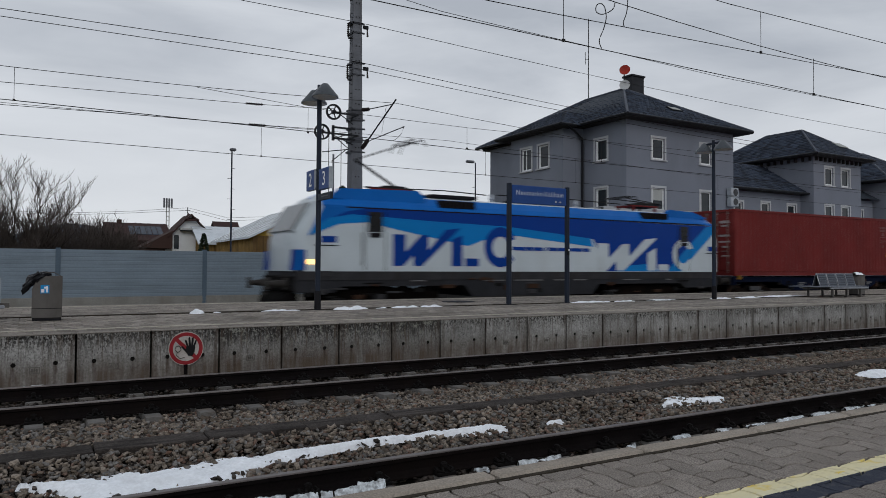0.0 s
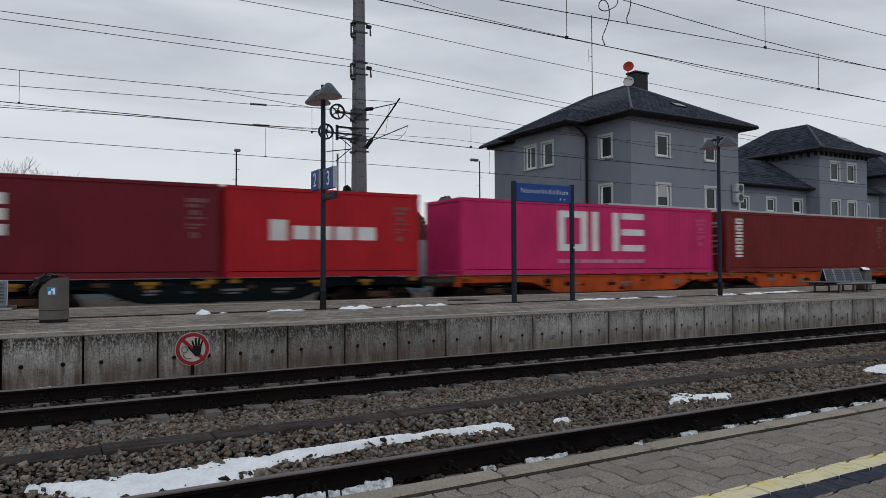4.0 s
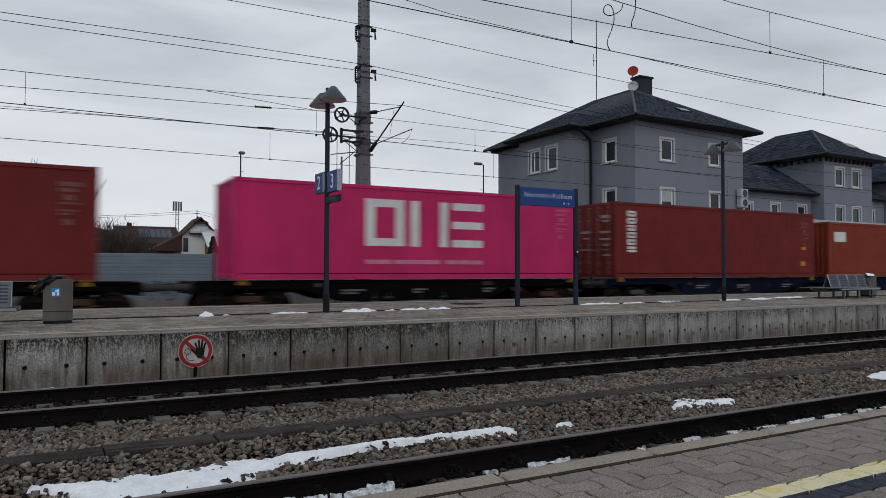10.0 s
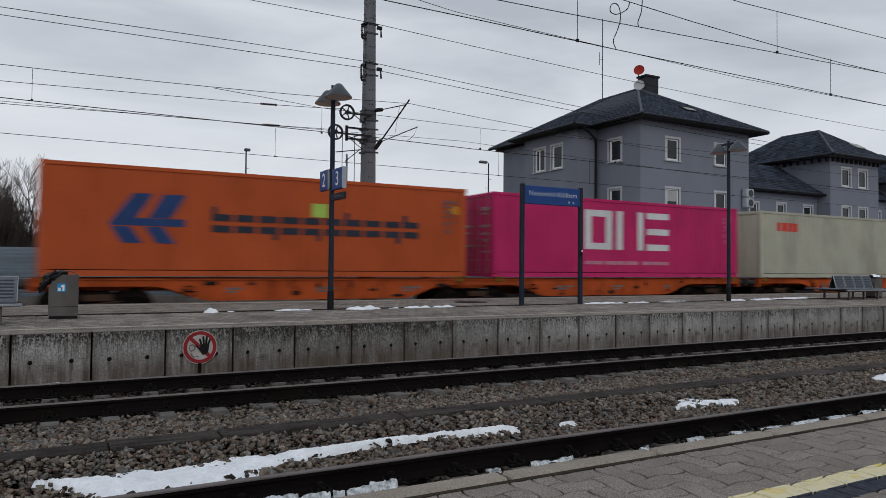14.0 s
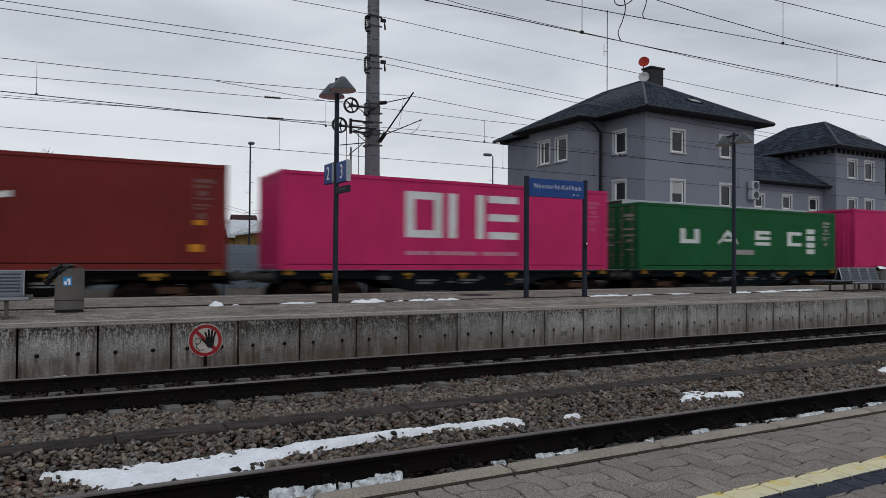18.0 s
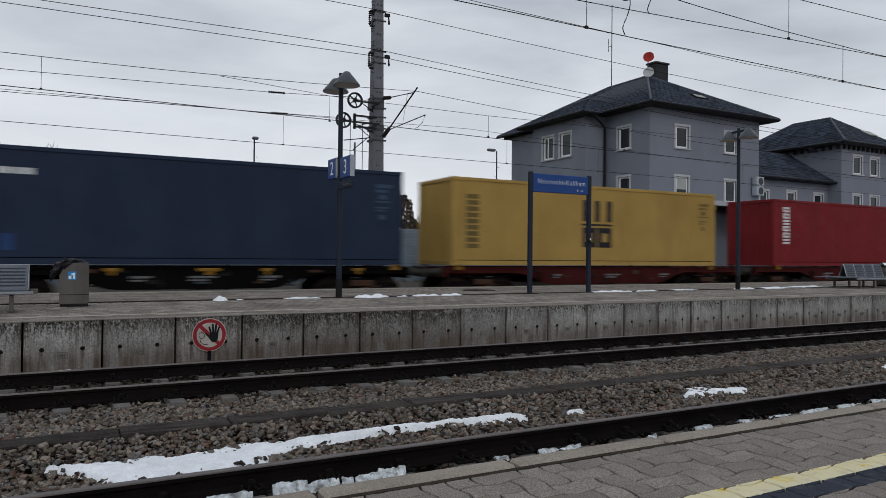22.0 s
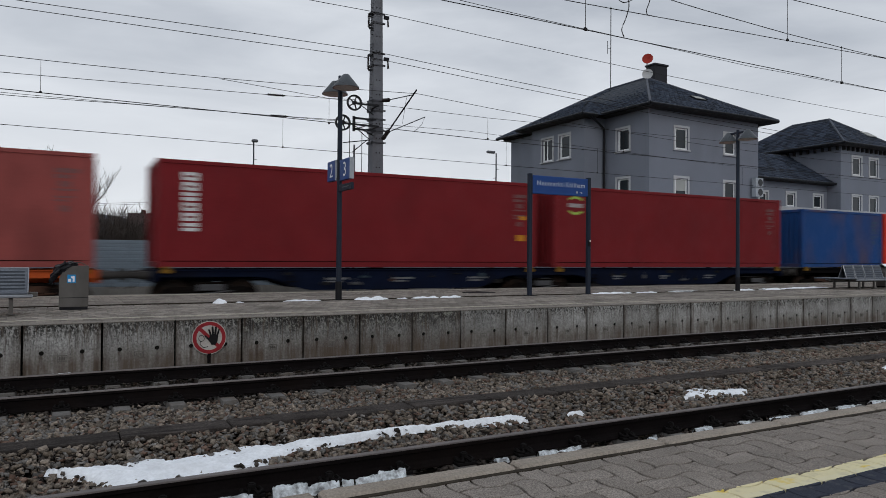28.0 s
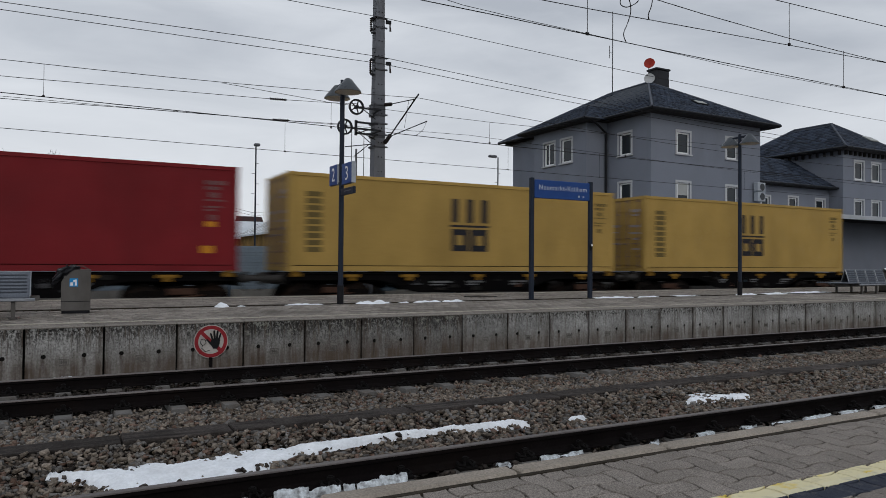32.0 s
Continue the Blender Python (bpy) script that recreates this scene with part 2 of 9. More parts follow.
M_WALLDIRTY = paint("grimy_wall_concrete", (0.202, 0.200, 0.193), 0.9, v1=0.25, s1=2.2, v2=0.3, s2=30, bump=0.45, bs=45, rand=0.10)
M_COPING = paint("coping_concrete", (0.226, 0.206, 0.184), 0.9, v1=0.2, s1=3, v2=0.3, s2=55, bump=0.4, stain=(0.11, 0.095, 0.08), amt=0.5, ss=(3, 3, 3))
M_KERB = paint("kerb_concrete", (0.285, 0.250, 0.212), 0.9, v1=0.15, s1=4, v2=0.22, s2=90, bump=0.4, bs=100, rand=0.06)
M_HOLE = paint("dark_hole", (0.012, 0.011, 0.010), 0.95)
M_PAVER = paint("concrete_paver", (0.240, 0.213, 0.190), 0.88, v1=0.14, s1=2.5, v2=0.5, s2=150, bump=0.5, bs=130, rand=0.07, stain=(0.16, 0.14, 0.12), amt=0.35, ss=(4, 4, 4))
M_PAVERI = paint("concrete_paver_field", (0.240, 0.213, 0.190), 0.88, v1=0.14, s1=2.5, v2=0.5, s2=150, bump=0.5, bs=130, island=0.09, stain=(0.16, 0.14, 0.12), amt=0.35, ss=(4, 4, 4))
M_JOINT = paint("paver_joint", (0.012, 0.010, 0.009), 0.95, v1=0.2, bump=0.3)
M_KERBDIRT = paint("kerb_dirt", (0.035, 0.029, 0.022), 0.95, v1=0.3, s1=6, v2=0.3, s2=60, bump=0.5, bs=50)
M_STAMP = paint("stamp_grime", (0.125, 0.116, 0.106), 0.95, v1=0.3, s1=9, bump=0.2)
M_SNOW = paint("old_snow", (0.82, 0.85, 0.89), 0.75, v1=0.08, s1=6, v2=0.08, s2=40, bump=0.7, bs=16, stain=(0.55, 0.56, 0.58), amt=0.35, ss=(5, 5, 5))
M_ICE = paint("grey_ice", (0.58, 0.62, 0.65), 0.45, v1=0.3, s1=9, v2=0.25, s2=50, bump=0.8, bs=22, stain=(0.07, 0.065, 0.06), amt=0.95, ss=(16, 16, 16))
M_TROUGH = paint("trough_cover", (0.058, 0.050, 0.046), 0.9, v1=0.35, s1=3, v2=0.4, s2=40, bump=0.6, rand=0.3, stain=(0.013, 0.011, 0.010), amt=0.95, ss=(1.6, 26, 26))
M_EARTH = paint("winter_ground", (0.13, 0.115, 0.08), 0.95, v1=0.3, s1=0.05, v2=0.3, s2=2, bump=0.5, bs=8, stain=(0.09, 0.10, 0.045), amt=0.7, ss=(0.05, 0.05, 0.05))
M_STEEL = paint("brushed_steel", (0.115, 0.108, 0.102), 0.45, 0.45, v1=0.12, s1=4, v2=0.06, s2=80, bump=0.04, stain=(0.06, 0.052, 0.048), amt=0.6, ss=(4, 4, 1))
M_POLE = paint("dark_slate_paint", (0.020, 0.026, 0.040), 0.5, v1=0.12, s1=3, v2=0.06, bump=0.04)
M_POLEFOOT = paint("black_pole_foot", (0.012, 0.012, 0.014), 0.6)
M_BLUE = paint("sign_blue", (0.022, 0.062, 0.215), 0.4, v1=0.06, s1=3, v2=0.03, bump=0.0)
M_WHITE = paint("white_paint", (0.78, 0.78, 0.78), 0.5, v1=0.05, s1=3, v2=0.04, bump=0.02)
M_SIGNTEXT = paint("sign_lettering", (0.46, 0.50, 0.58), 0.5, v1=0.05, bump=0.0)
M_DIALGREY = paint("sign_back_grey", (0.36, 0.39, 0.43), 0.5, v1=0.06)
M_BLACK = paint("black_paint", (0.012, 0.012, 0.013), 0.55, v1=0.1, bump=0.02)
M_LAMPGLASS = paint("lamp_underside", (0.62, 0.60, 0.56), 0.4, v1=0.06, bump=0.0)
M_MAST = paint("galvanised_mast", (0.135, 0.141, 0.158), 0.6, 0.2, v1=0.14, s1=1.6, v2=0.10, s2=25, bump=0.06, stain=(0.10, 0.10, 0.105), amt=0.5, ss=(3, 3, 0.4))
M_WIRE = paint("wire", (0.022, 0.021, 0.022), 0.6, 0.3, bump=0.0)
M_INSUL = paint("brown_insulator", (0.018, 0.014, 0.014), 0.25, bump=0.0)
M_BARRIER = paint("barrier_panel", (0.190, 0.238, 0.285), 0.55, v1=0.07, s1=1.2, v2=0.05, s2=14, bump=0.05, stain=(0.12, 0.145, 0.165), amt=0.4, ss=(0.4, 0.4, 3.0))
M_BPOST = paint("barrier_post", (0.088, 0.122, 0.158), 0.5, v1=0.1, s1=2, bump=0.03)
M_PLINTH = paint("plinth_concrete", (0.23, 0.225, 0.21), 0.9, v1=0.15, s1=2, bump=0.2, stain=(0.16, 0.14, 0.12), amt=0.6, ss=(2, 2, 0.5))
M_RENDER = paint("grey_render", (0.188, 0.205, 0.246), 0.92, v1=0.05, s1=0.5, v2=0.06, s2=40, bump=0.15, bs=90, stain=(0.14, 0.152, 0.18), amt=0.4, ss=(0.5, 0.5, 0.2))
M_ROOF = paint("dark_shingle", (0.037, 0.047, 0.069), 0.6, v1=0.15, s1=1.5, v2=0.2, s2=20, bump=0.1, island=0.55)
M_ROOFBED = paint("dark_roof_bed", (0.032, 0.039, 0.051), 0.65, v1=0.15, s1=1.5, bump=0.2, bs=14)
M_RIDGE = paint("ridge_cap_grey", (0.085, 0.095, 0.118), 0.6, v1=0.15, bump=0.1)
M_CLAMP = paint("mast_clamp_steel", (0.075, 0.078, 0.088), 0.55, 0.2, v1=0.15, bump=0.05)
M_GUTTER = paint("dark_gutter", (0.018, 0.019, 0.022), 0.45, 0.2, v1=0.1, bump=0.03)
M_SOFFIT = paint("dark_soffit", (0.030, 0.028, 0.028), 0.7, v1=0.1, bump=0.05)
M_FRAME = paint("white_window_frame", (0.72, 0.73, 0.74), 0.4, v1=0.04, bump=0.0)
M_SURROUND = paint("pale_window_surround", (0.42, 0.43, 0.45), 0.8, v1=0.06, bump=0.1)
M_BLIND = paint("grey_blind", (0.36, 0.37, 0.36), 0.7, v1=0.06, bump=0.02)
M_GLASS = glass("window_glass")


def weather_wall(mt, top, dirt=1.0):
    """Dark speckled moss under the coping, brown run-off low down, and rust under the lifting holes."""
    nd, ln = mt.node_tree.nodes, mt.node_tree.links
    b = nd["Principled BSDF"]
    col = b.inputs["Base Color"].links[0].from_socket
    g, tex, info = nd.new("ShaderNodeNewGeometry"), nd.new("ShaderNodeTexCoord"), nd.new("ShaderNodeObjectInfo")
    loc, wld = nd.new("ShaderNodeSeparateXYZ"), nd.new("ShaderNodeSeparateXYZ")
    ln.new(tex.outputs["Object"], loc.inputs[0])
    ln.new(g.outputs["Position"], wld.inputs[0])

    def grain(scale, stretch, detail=5):
        m, n = nd.new("ShaderNodeMapping"), nd.new("ShaderNodeTexNoise")
        m.inputs["Scale"].default_value = stretch
        n.inputs["Scale"].default_value, n.inputs["Detail"].default_value, n.inputs["Roughness"].default_value = scale, detail, 0.65
        ln.new(g.outputs["Position"], m.inputs["Vector"])
        ln.new(m.outputs[0], n.inputs["Vector"])
        return n.outputs["Fac"]

    def ramp_of(src, a, c, lo, hi):
        r = nd.new("ShaderNodeMapRange")
        for key, val in (("From Min", a), ("From Max", c), ("To Min", lo), ("To Max", hi)):
            r.inputs[key].default_value = val
        ln.new(src, r.inputs["Value"])
        return r.outputs[0]

    def op(kind, x, y):
        m = nd.new("ShaderNodeMath")
        m.operation = kind
        for i, q in enumerate((x, y)):
            if isinstance(q, (int, float)):
                m.inputs[i].default_value = q
            else:
                ln.new(q, m.inputs[i])
        return m.outputs[0]

    def over(fac, colour):
        nonlocal col
        mx = nd.new("ShaderNodeMixRGB")
        mx.inputs["Color2"].default_value = (*colour, 1)
        ln.new(fac, mx.inputs["Fac"])
        ln.new(col, mx.inputs["Color1"])
        col = mx.outputs[0]
    z = wld.outputs["Z"]
    own = ramp_of(info.outputs["Random"], 0.0, 1.0, 0.75, 1.0)
    low = op("MULTIPLY", ramp_of(z, top - 0.30, -0.02, 0.12 * dirt, min(1.0, 0.80 + 0.15 * dirt)), ramp_of(grain(1.0, (8, 8, 0.7)), 0.34, 0.60, 0.35, 1.0))
    over(low, (0.096, 0.073, 0.057))
    edge = op("ADD", z, ramp_of(grain(1.0, (7, 7, 2.0)), 0.3, 0.7, -0.10, 0.10))
    moss = op("MULTIPLY", op("MULTIPLY", ramp_of(edge, top - 0.10 - 0.13 * dirt, top - 0.05, 0.0, 1.0), own), ramp_of(grain(30.0, (1, 1, 0.7), 4), 0.55 - 0.07 * dirt, 0.60 - 0.07 * dirt, 0.0, 1.0))
    over(moss, (0.016, 0.016, 0.015))
    drip = op("MULTIPLY", op("MULTIPLY", ramp_of(z, top - 0.46, top - 0.12, 0.0, 1.0), own), ramp_of(grain(1.0, (52, 52, 7.0), 4), 0.50, 0.57, 0.0, min(1.0, 0.75 * dirt)))
    over(drip, (0.030, 0.027, 0.025))
    pocks = op("MULTIPLY", ramp_of(edge, -0.10, top - 0.12, 0.0, 1.0), ramp_of(grain(1.0, (62, 62, 34), 3), 0.63 - 0.05 * dirt, 0.67 - 0.05 * dirt, 0.0, 0.9))
    over(pocks, (0.035, 0.032, 0.030))
    tear = op("MULTIPLY", ramp_of(z, top - 0.75, top - 0.25, 0.2, 1.0), ramp_of(grain(1.0, (26, 26, 1.6), 4), 0.54, 0.63, 0.0, 0.25 + 0.35 * dirt))
    over(tear, (0.085, 0.066, 0.052))
    if dirt > 1.2:
        lichen = op("MULTIPLY", ramp_of(z, top - 0.34, top - 0.12, 0.0, 1.0), ramp_of(grain(13.0, (1, 1, 1), 5), 0.56, 0.61, 0.0, 0.85))
        over(lichen, (0.235, 0.235, 0.205))
    for hx in (-0.27, 0.25):
        d = op("ABSOLUTE", op("SUBTRACT", loc.outputs["X"], hx), 0.0)
        d = op("ADD", d, ramp_of(grain(1.0, (20, 20, 5)), 0.3, 0.7, -0.015, 0.02))
        run_ = op("MULTIPLY", ramp_of(d, 0.035, 0.008, 0.0, 0.7), op("MULTIPLY", ramp_of(z, -0.15, 0.12, 0.2, 1.0), op("LESS_THAN", z, 0.165)))
        over(run_, (0.040, 0.022, 0.014))
    side = op("ABSOLUTE", loc.outputs["X"], 0.0)
    over(op("MULTIPLY", ramp_of(side, 0.38, 0.50, 0.0, 0.9), ramp_of(grain(1.0, (14, 14, 2.0)), 0.38, 0.62, 0.0, 1.0)), (0.050, 0.034, 0.025))
    ln.new(col, b.inputs["Base Color"])


weather_wall(M_WALL, 0.567, 1.0)
weather_wall(M_WALLDIRTY, 0.567, 1.4)
weather_wall(M_WALLCLEAN, 0.567, 0.62)


def band(mt, lo, hi, col, wear=0.25, patch=False):
    """A painted stripe along the platform between two distances from its back."""
    nd, ln = mt.node_tree.nodes, mt.node_tree.links
    b = nd["Principled BSDF"]
    src = b.inputs["Base Color"].links[0].from_socket
    g, s = nd.new("ShaderNodeNewGeometry"), nd.new("ShaderNodeSeparateXYZ")
    ln.new(g.outputs["Position"], s.inputs[0])
    n = nd.new("ShaderNodeTexNoise")
    n.inputs["Scale"].default_value, n.inputs["Detail"].default_value = 18, 5
    ln.new(g.outputs["Position"], n.inputs["Vector"])
    prev = None
    for op, v in (("GREATER_THAN", lo), ("LESS_THAN", hi)):
        m = nd.new("ShaderNodeMath")
        m.operation = op
        m.inputs[1].default_value = v
        ln.new(s.outputs["Y"], m.inputs[0])
        if prev:
            q = nd.new("ShaderNodeMath")
            q.operation = "MULTIPLY"
            ln.new(prev, q.inputs[0])
            ln.new(m.outputs[0], q.inputs[1])
            prev = q.outputs[0]
        else:
            prev = m.outputs[0]
    w = nd.new("ShaderNodeMapRange")
    w.inputs["From Min"].default_value, w.inputs["From Max"].default_value = 0.3, 0.45
    w.inputs["To Min"].default_value, w.inputs["To Max"].default_value = 1 - wear, 1.0
    if patch:
        n.inputs["Scale"].default_value = 6
        w.inputs["From Min"].default_value, w.inputs["From Max"].default_value = 0.55, 0.64
    ln.new(n.outputs["Fac"], w.inputs["Value"])
    q = nd.new("ShaderNodeMath")
    q.operation = "MULTIPLY"
    ln.new(prev, q.inputs[0])
    ln.new(w.outputs[0], q.inputs[1])
    mx = nd.new("ShaderNodeMixRGB")
    mx.inputs["Color2"].default_value = (*col, 1)
    ln.new(q.outputs[0], mx.inputs["Fac"])
    ln.new(src, mx.inputs["Color1"])
    ln.new(mx.outputs[0], b.inputs["Base Color"])


for mt in (M_PAVER, M_PAVERI):
    band(mt, 1.895, 2.016, (0.74, 0.68, 0.46), 0.28)
    band(mt, 1.935, 2.016, (0.74, 0.57, 0.13), 0.9, True)
    band(mt, 1.772, 1.895, (0.040, 0.046, 0.064), 0.2)

# ---------------------------------------------------------------- levels and lines, in metres above the rail
ZP, ZI = 0.62, 0.65              # near and island platform
Y_A, Y_B, Y_C, Y_D = 4.52, 9.87, 21.07, 25.5
Y_EDGE = 2.73                    # near platform's edge
Y_W, Y_F = 11.565, 19.32         # island's two edges
X_LO, X_HI = -60.0, 260.0
Y_CROWN = 14.49                  # the island's paving falls from here to both edges


def island_top(y):
    """Height of the island's paving."""
    return float(np.interp(y, [Y_W, Y_CROWN, Y_F], [0.588, 0.652, 0.588]))


# ---------------------------------------------------------------- ground
ground = Shape()
ground.box(-3000, 3000, -3000, 3000, -0.6, -0.42)
thing("ground", "brown winter grass and earth reaching the horizon", "ground", kind="structure", sh=ground, mat=M_EARTH)
bed = Shape()
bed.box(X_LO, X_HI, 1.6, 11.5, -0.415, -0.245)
thing("ballast_bed", "ballast bed coloured near black for the shade between the stones", "ballast", kind="structure", sh=bed, mat=M_GAPSHADE)
bed = Shape()
bed.box(X_LO, X_HI, 19.2, 28.2, -0.415, -0.20)
thing("ballast_bed", "packed ballast under the far tracks", "ballast", kind="structure", sh=bed, mat=M_GAPSHADE)

RAIL = [(-0.075, -0.172), (0.075, -0.172), (0.075, -0.160), (0.020, -0.145), (0.009, -0.125), (0.009, -0.052), (0.036, -0.040), (0.036, -0.0125),
        (-0.036, -0.0125), (-0.036, -0.040), (-0.009, -0.052), (-0.009, -0.125), (-0.020, -0.145), (-0.075, -0.160)]
HEAD = [(-0.036, -0.012), (0.036, -0.012), (0.034, -0.003), (0.026, 0.0), (-0.026, 0.0), (-0.034, -0.003)]
SLEEPER_END = [(-0.14, -0.40), (0.14, -0.40), (0.088, -0.178), (0.078, -0.172), (-0.078, -0.172), (-0.088, -0.178)]
SLEEPER_LOW = [(-0.14, -0.40), (0.14, -0.40), (0.10, -0.25), (-0.10, -0.25)]
sleeper_me = Shape().prism(SLEEPER_END, "y", -1.15, -0.50).prism(SLEEPER_END, "y", 0.50, 1.15).prism(SLEEPER_LOW, "y", -1.3, 1.3).data("sleeper", M_SLEEPER)
clip_sh = Shape()
for s in (-1, 1):
    clip_sh.tube([(-0.02, s * 0.05, -0.145), (-0.065, s * 0.075, -0.120), (-0.075, s * 0.13, -0.128), (-0.035, s * 0.165, -0.135), (-0.02, s * 0.12, -0.115), (0.02, s * 0.12, -0.115), (0.035, s * 0.165, -0.135), (0.075, s * 0.13, -0.128), (0.065, s * 0.075, -0.120), (0.02, s * 0.05, -0.145)], 0.014, 6)
    clip_sh.box(-0.09, 0.09, s * 0.125 - 0.045, s * 0.125 + 0.045, -0.172, -0.142, 0.006)
    clip_sh.cyl((0, s * 0.105, -0.15), (0, s * 0.105, -0.070), 0.019, n=8).cyl((0, s * 0.105, -0.102), (0, s * 0.105, -0.078), 0.032, n=6)
clip_me = clip_sh.data("rail_clip", M_CLIP, True)


def track(name, yc, x0, x1, s0, s1, clips, label):
    root = thing(name, label, "railway track", kind="structure")
    for s in (-1, 1):
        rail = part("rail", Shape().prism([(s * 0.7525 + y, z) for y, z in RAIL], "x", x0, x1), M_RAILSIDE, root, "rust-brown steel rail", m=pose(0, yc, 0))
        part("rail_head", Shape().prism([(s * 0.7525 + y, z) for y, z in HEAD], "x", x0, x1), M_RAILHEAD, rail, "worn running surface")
    k = math.ceil((s0 - 0.0246) / 0.6)
    while 0.0246 + 0.6 * k < s1:
        x = 0.0246 + 0.6 * k
        sl = place("sleeper", sleeper_me, root, m=pose(x + 0.01 * math.sin(k * 7.3), yc, 0, rz=0.5 * math.sin(k * 3.1)))
        if x < clips:
            for s in (-1, 1):
                place("rail_clip", clip_me, sl, m=pose(0, s * 0.7525, 0))
        k += 1
    return root


track("track_1", Y_A, X_LO, X_HI, -12, 40, 16, "railway track with concrete sleepers beside the near platform")
track("track_2", Y_B, X_LO, X_HI, -12, 75, 30, "railway track with concrete sleepers at the foot of the platform wall")
track("track_3", Y_C, X_LO, X_HI, -12, 60, -99, "railway track that the freight train runs on")
track("track_4", Y_D, X_LO, X_HI, -12, 60, -99, "railway track beyond the freight train")


# ---------------------------------------------------------------- cable trough between the tracks
trough = thing("cable_trough", "row of dark weathered trough covers between two tracks", "cable trough", kind="structure")
cover_me = Shape().box(-0.493, 0.493, -0.165, 0.165, -0.20, -0.095, 0.010).data("trough_cover", M_TROUGH)
for i in range(90):
    random.seed(i)
    place("trough_cover", cover_me, trough, m=pose(-4 + i * 1.0, 7.24 + random.uniform(-0.01, 0.01), random.uniform(-0.010, 0.004), random.uniform(-0.8, 0.8), random.uniform(-0.4, 0.4), random.uniform(-0.4, 0.4)))


# ---------------------------------------------------------------- loose ballast stones
def stones(name, x0, x1, y0, y1, density, size, seed, keep, mat=None, lift=0.0):
    rng = np.random.default_rng(seed)
    n = int((x1 - x0) * (y1 - y0) * density)
    c = np.stack([rng.uniform(x0, x1, n), rng.uniform(y0, y1, n), np.zeros(n)], 1)
    c = c[keep(c[:, 0], c[:, 1])]
    n = len(c)
    cube = np.array([(x, y, z) for z in (-1, 1) for y in (-1, 1) for x in (-1, 1)], float)
    quad = np.array([(0, 2, 3, 1), (4, 5, 7, 6), (0, 1, 5, 4), (2, 6, 7, 3), (0, 4, 6, 2), (1, 3, 7, 5)])
    tri = np.concatenate([quad[:, [0, 1, 2]], quad[:, [0, 2, 3]]])
    v = cube[None] * (0.60 + 0.40 * rng.uniform(0, 1, (n, 8, 1))) + rng.normal(0, 0.19, (n, 8, 3))
    v *= (size * rng.uniform(0.55, 1.40, (n, 1, 1))) * np.array([1.18, 0.78, 0.50]) * rng.uniform(0.8, 1.2, (n, 1, 3))
    a = rng.uniform(0, 6.283, (n, 3))
    a[:, :2] = rng.normal(0, 0.40, (n, 2))
    for k, (i, j) in enumerate(((1, 2), (0, 2), (0, 1))):
        cs, sn = np.cos(a[:, k])[:, None], np.sin(a[:, k])[:, None]
        p, q = v[:, :, i].copy(), v[:, :, j].copy()
        v[:, :, i], v[:, :, j] = p * cs - q * sn, p * sn + q * cs
    wave = 0.022 * np.sin(c[:, 0] * 2.1 + 1.7 * np.sin(c[:, 1] * 1.3)) * np.sin(c[:, 1] * 2.6 + 0.7)
    between = np.exp(-((c[:, 1] - 7.24) / 0.62) ** 4)
    in_b = np.abs(c[:, 1] - Y_B) < 0.75
    beside = np.exp(-((np.abs(c[:, 1] - Y_B) - 1.15) / 0.38) ** 2)
    c[:, 2] = -0.212 - 0.020 * beside + wave * 0.7 + 0.072 * between - 0.018 * in_b + rng.uniform(-0.044, 0.028, n) + lift
    v += c[:, None]
    f = (tri[None] + 8 * np.arange(n)[:, None, None]).reshape(-1, 3)
    ob = new(name, raw_mesh(name, v.reshape(-1, 3), f, mat or M_STONE))
    return tagged(ob, "loose brown and grey ballast stones between the rails", "ballast", kind="stuff")


def off_sleepers(x, y):
    ph = np.abs((x - 0.0246 + 0.3) % 0.6 - 0.3)
    on_b = (np.abs(y - Y_B) < 1.09 + 0.05 * np.sin(x * 5.0)) & (np.abs(y - Y_B) > 0.52) & (ph < 0.100)
    on_a = (np.abs(y - Y_A) < 1.28) & (ph < 0.115)
    rail = (np.abs(np.abs(y - Y_B) - 0.7525) < 0.07) | (np.abs(np.abs(y - Y_A) - 0.7525) < 0.07)
    tr = np.abs(y - 7.24) < 0.165
    return ~(on_b | on_a | rail | tr)


def between_rails(x, y):
    return off_sleepers(x, y) & ((np.abs(y - Y_B) < 0.72) | (np.abs(y - Y_A) < 0.72))


def beside_rails(x, y):
    return off_sleepers(x, y) & ~((np.abs(y - Y_B) < 0.72) | (np.abs(y - Y_A) < 0.72))


stones("ballast_stones", -2.6, 12.0, 3.1, 11.5, 500, 0.0245, 1, beside_rails)
# sunken dark layer, its colour standing for shade between the upper stones
stones("ballast_stones", -2.6, 12.0, 3.1, 11.5, 330, 0.025, 15, beside_rails, M_OILYGAP, -0.020)
stones("ballast_stones", -2.6, 12.0, 3.1, 11.5, 200, 0.0245, 11, beside_rails, M_STONEGREY)
stones("ballast_stones", -2.6, 12.0, 3.1, 11.5, 120, 0.0240, 12, beside_rails, M_STONERUST)


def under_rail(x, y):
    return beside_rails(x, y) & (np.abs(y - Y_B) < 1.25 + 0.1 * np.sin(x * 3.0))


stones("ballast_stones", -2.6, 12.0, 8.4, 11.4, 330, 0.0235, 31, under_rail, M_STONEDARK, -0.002)


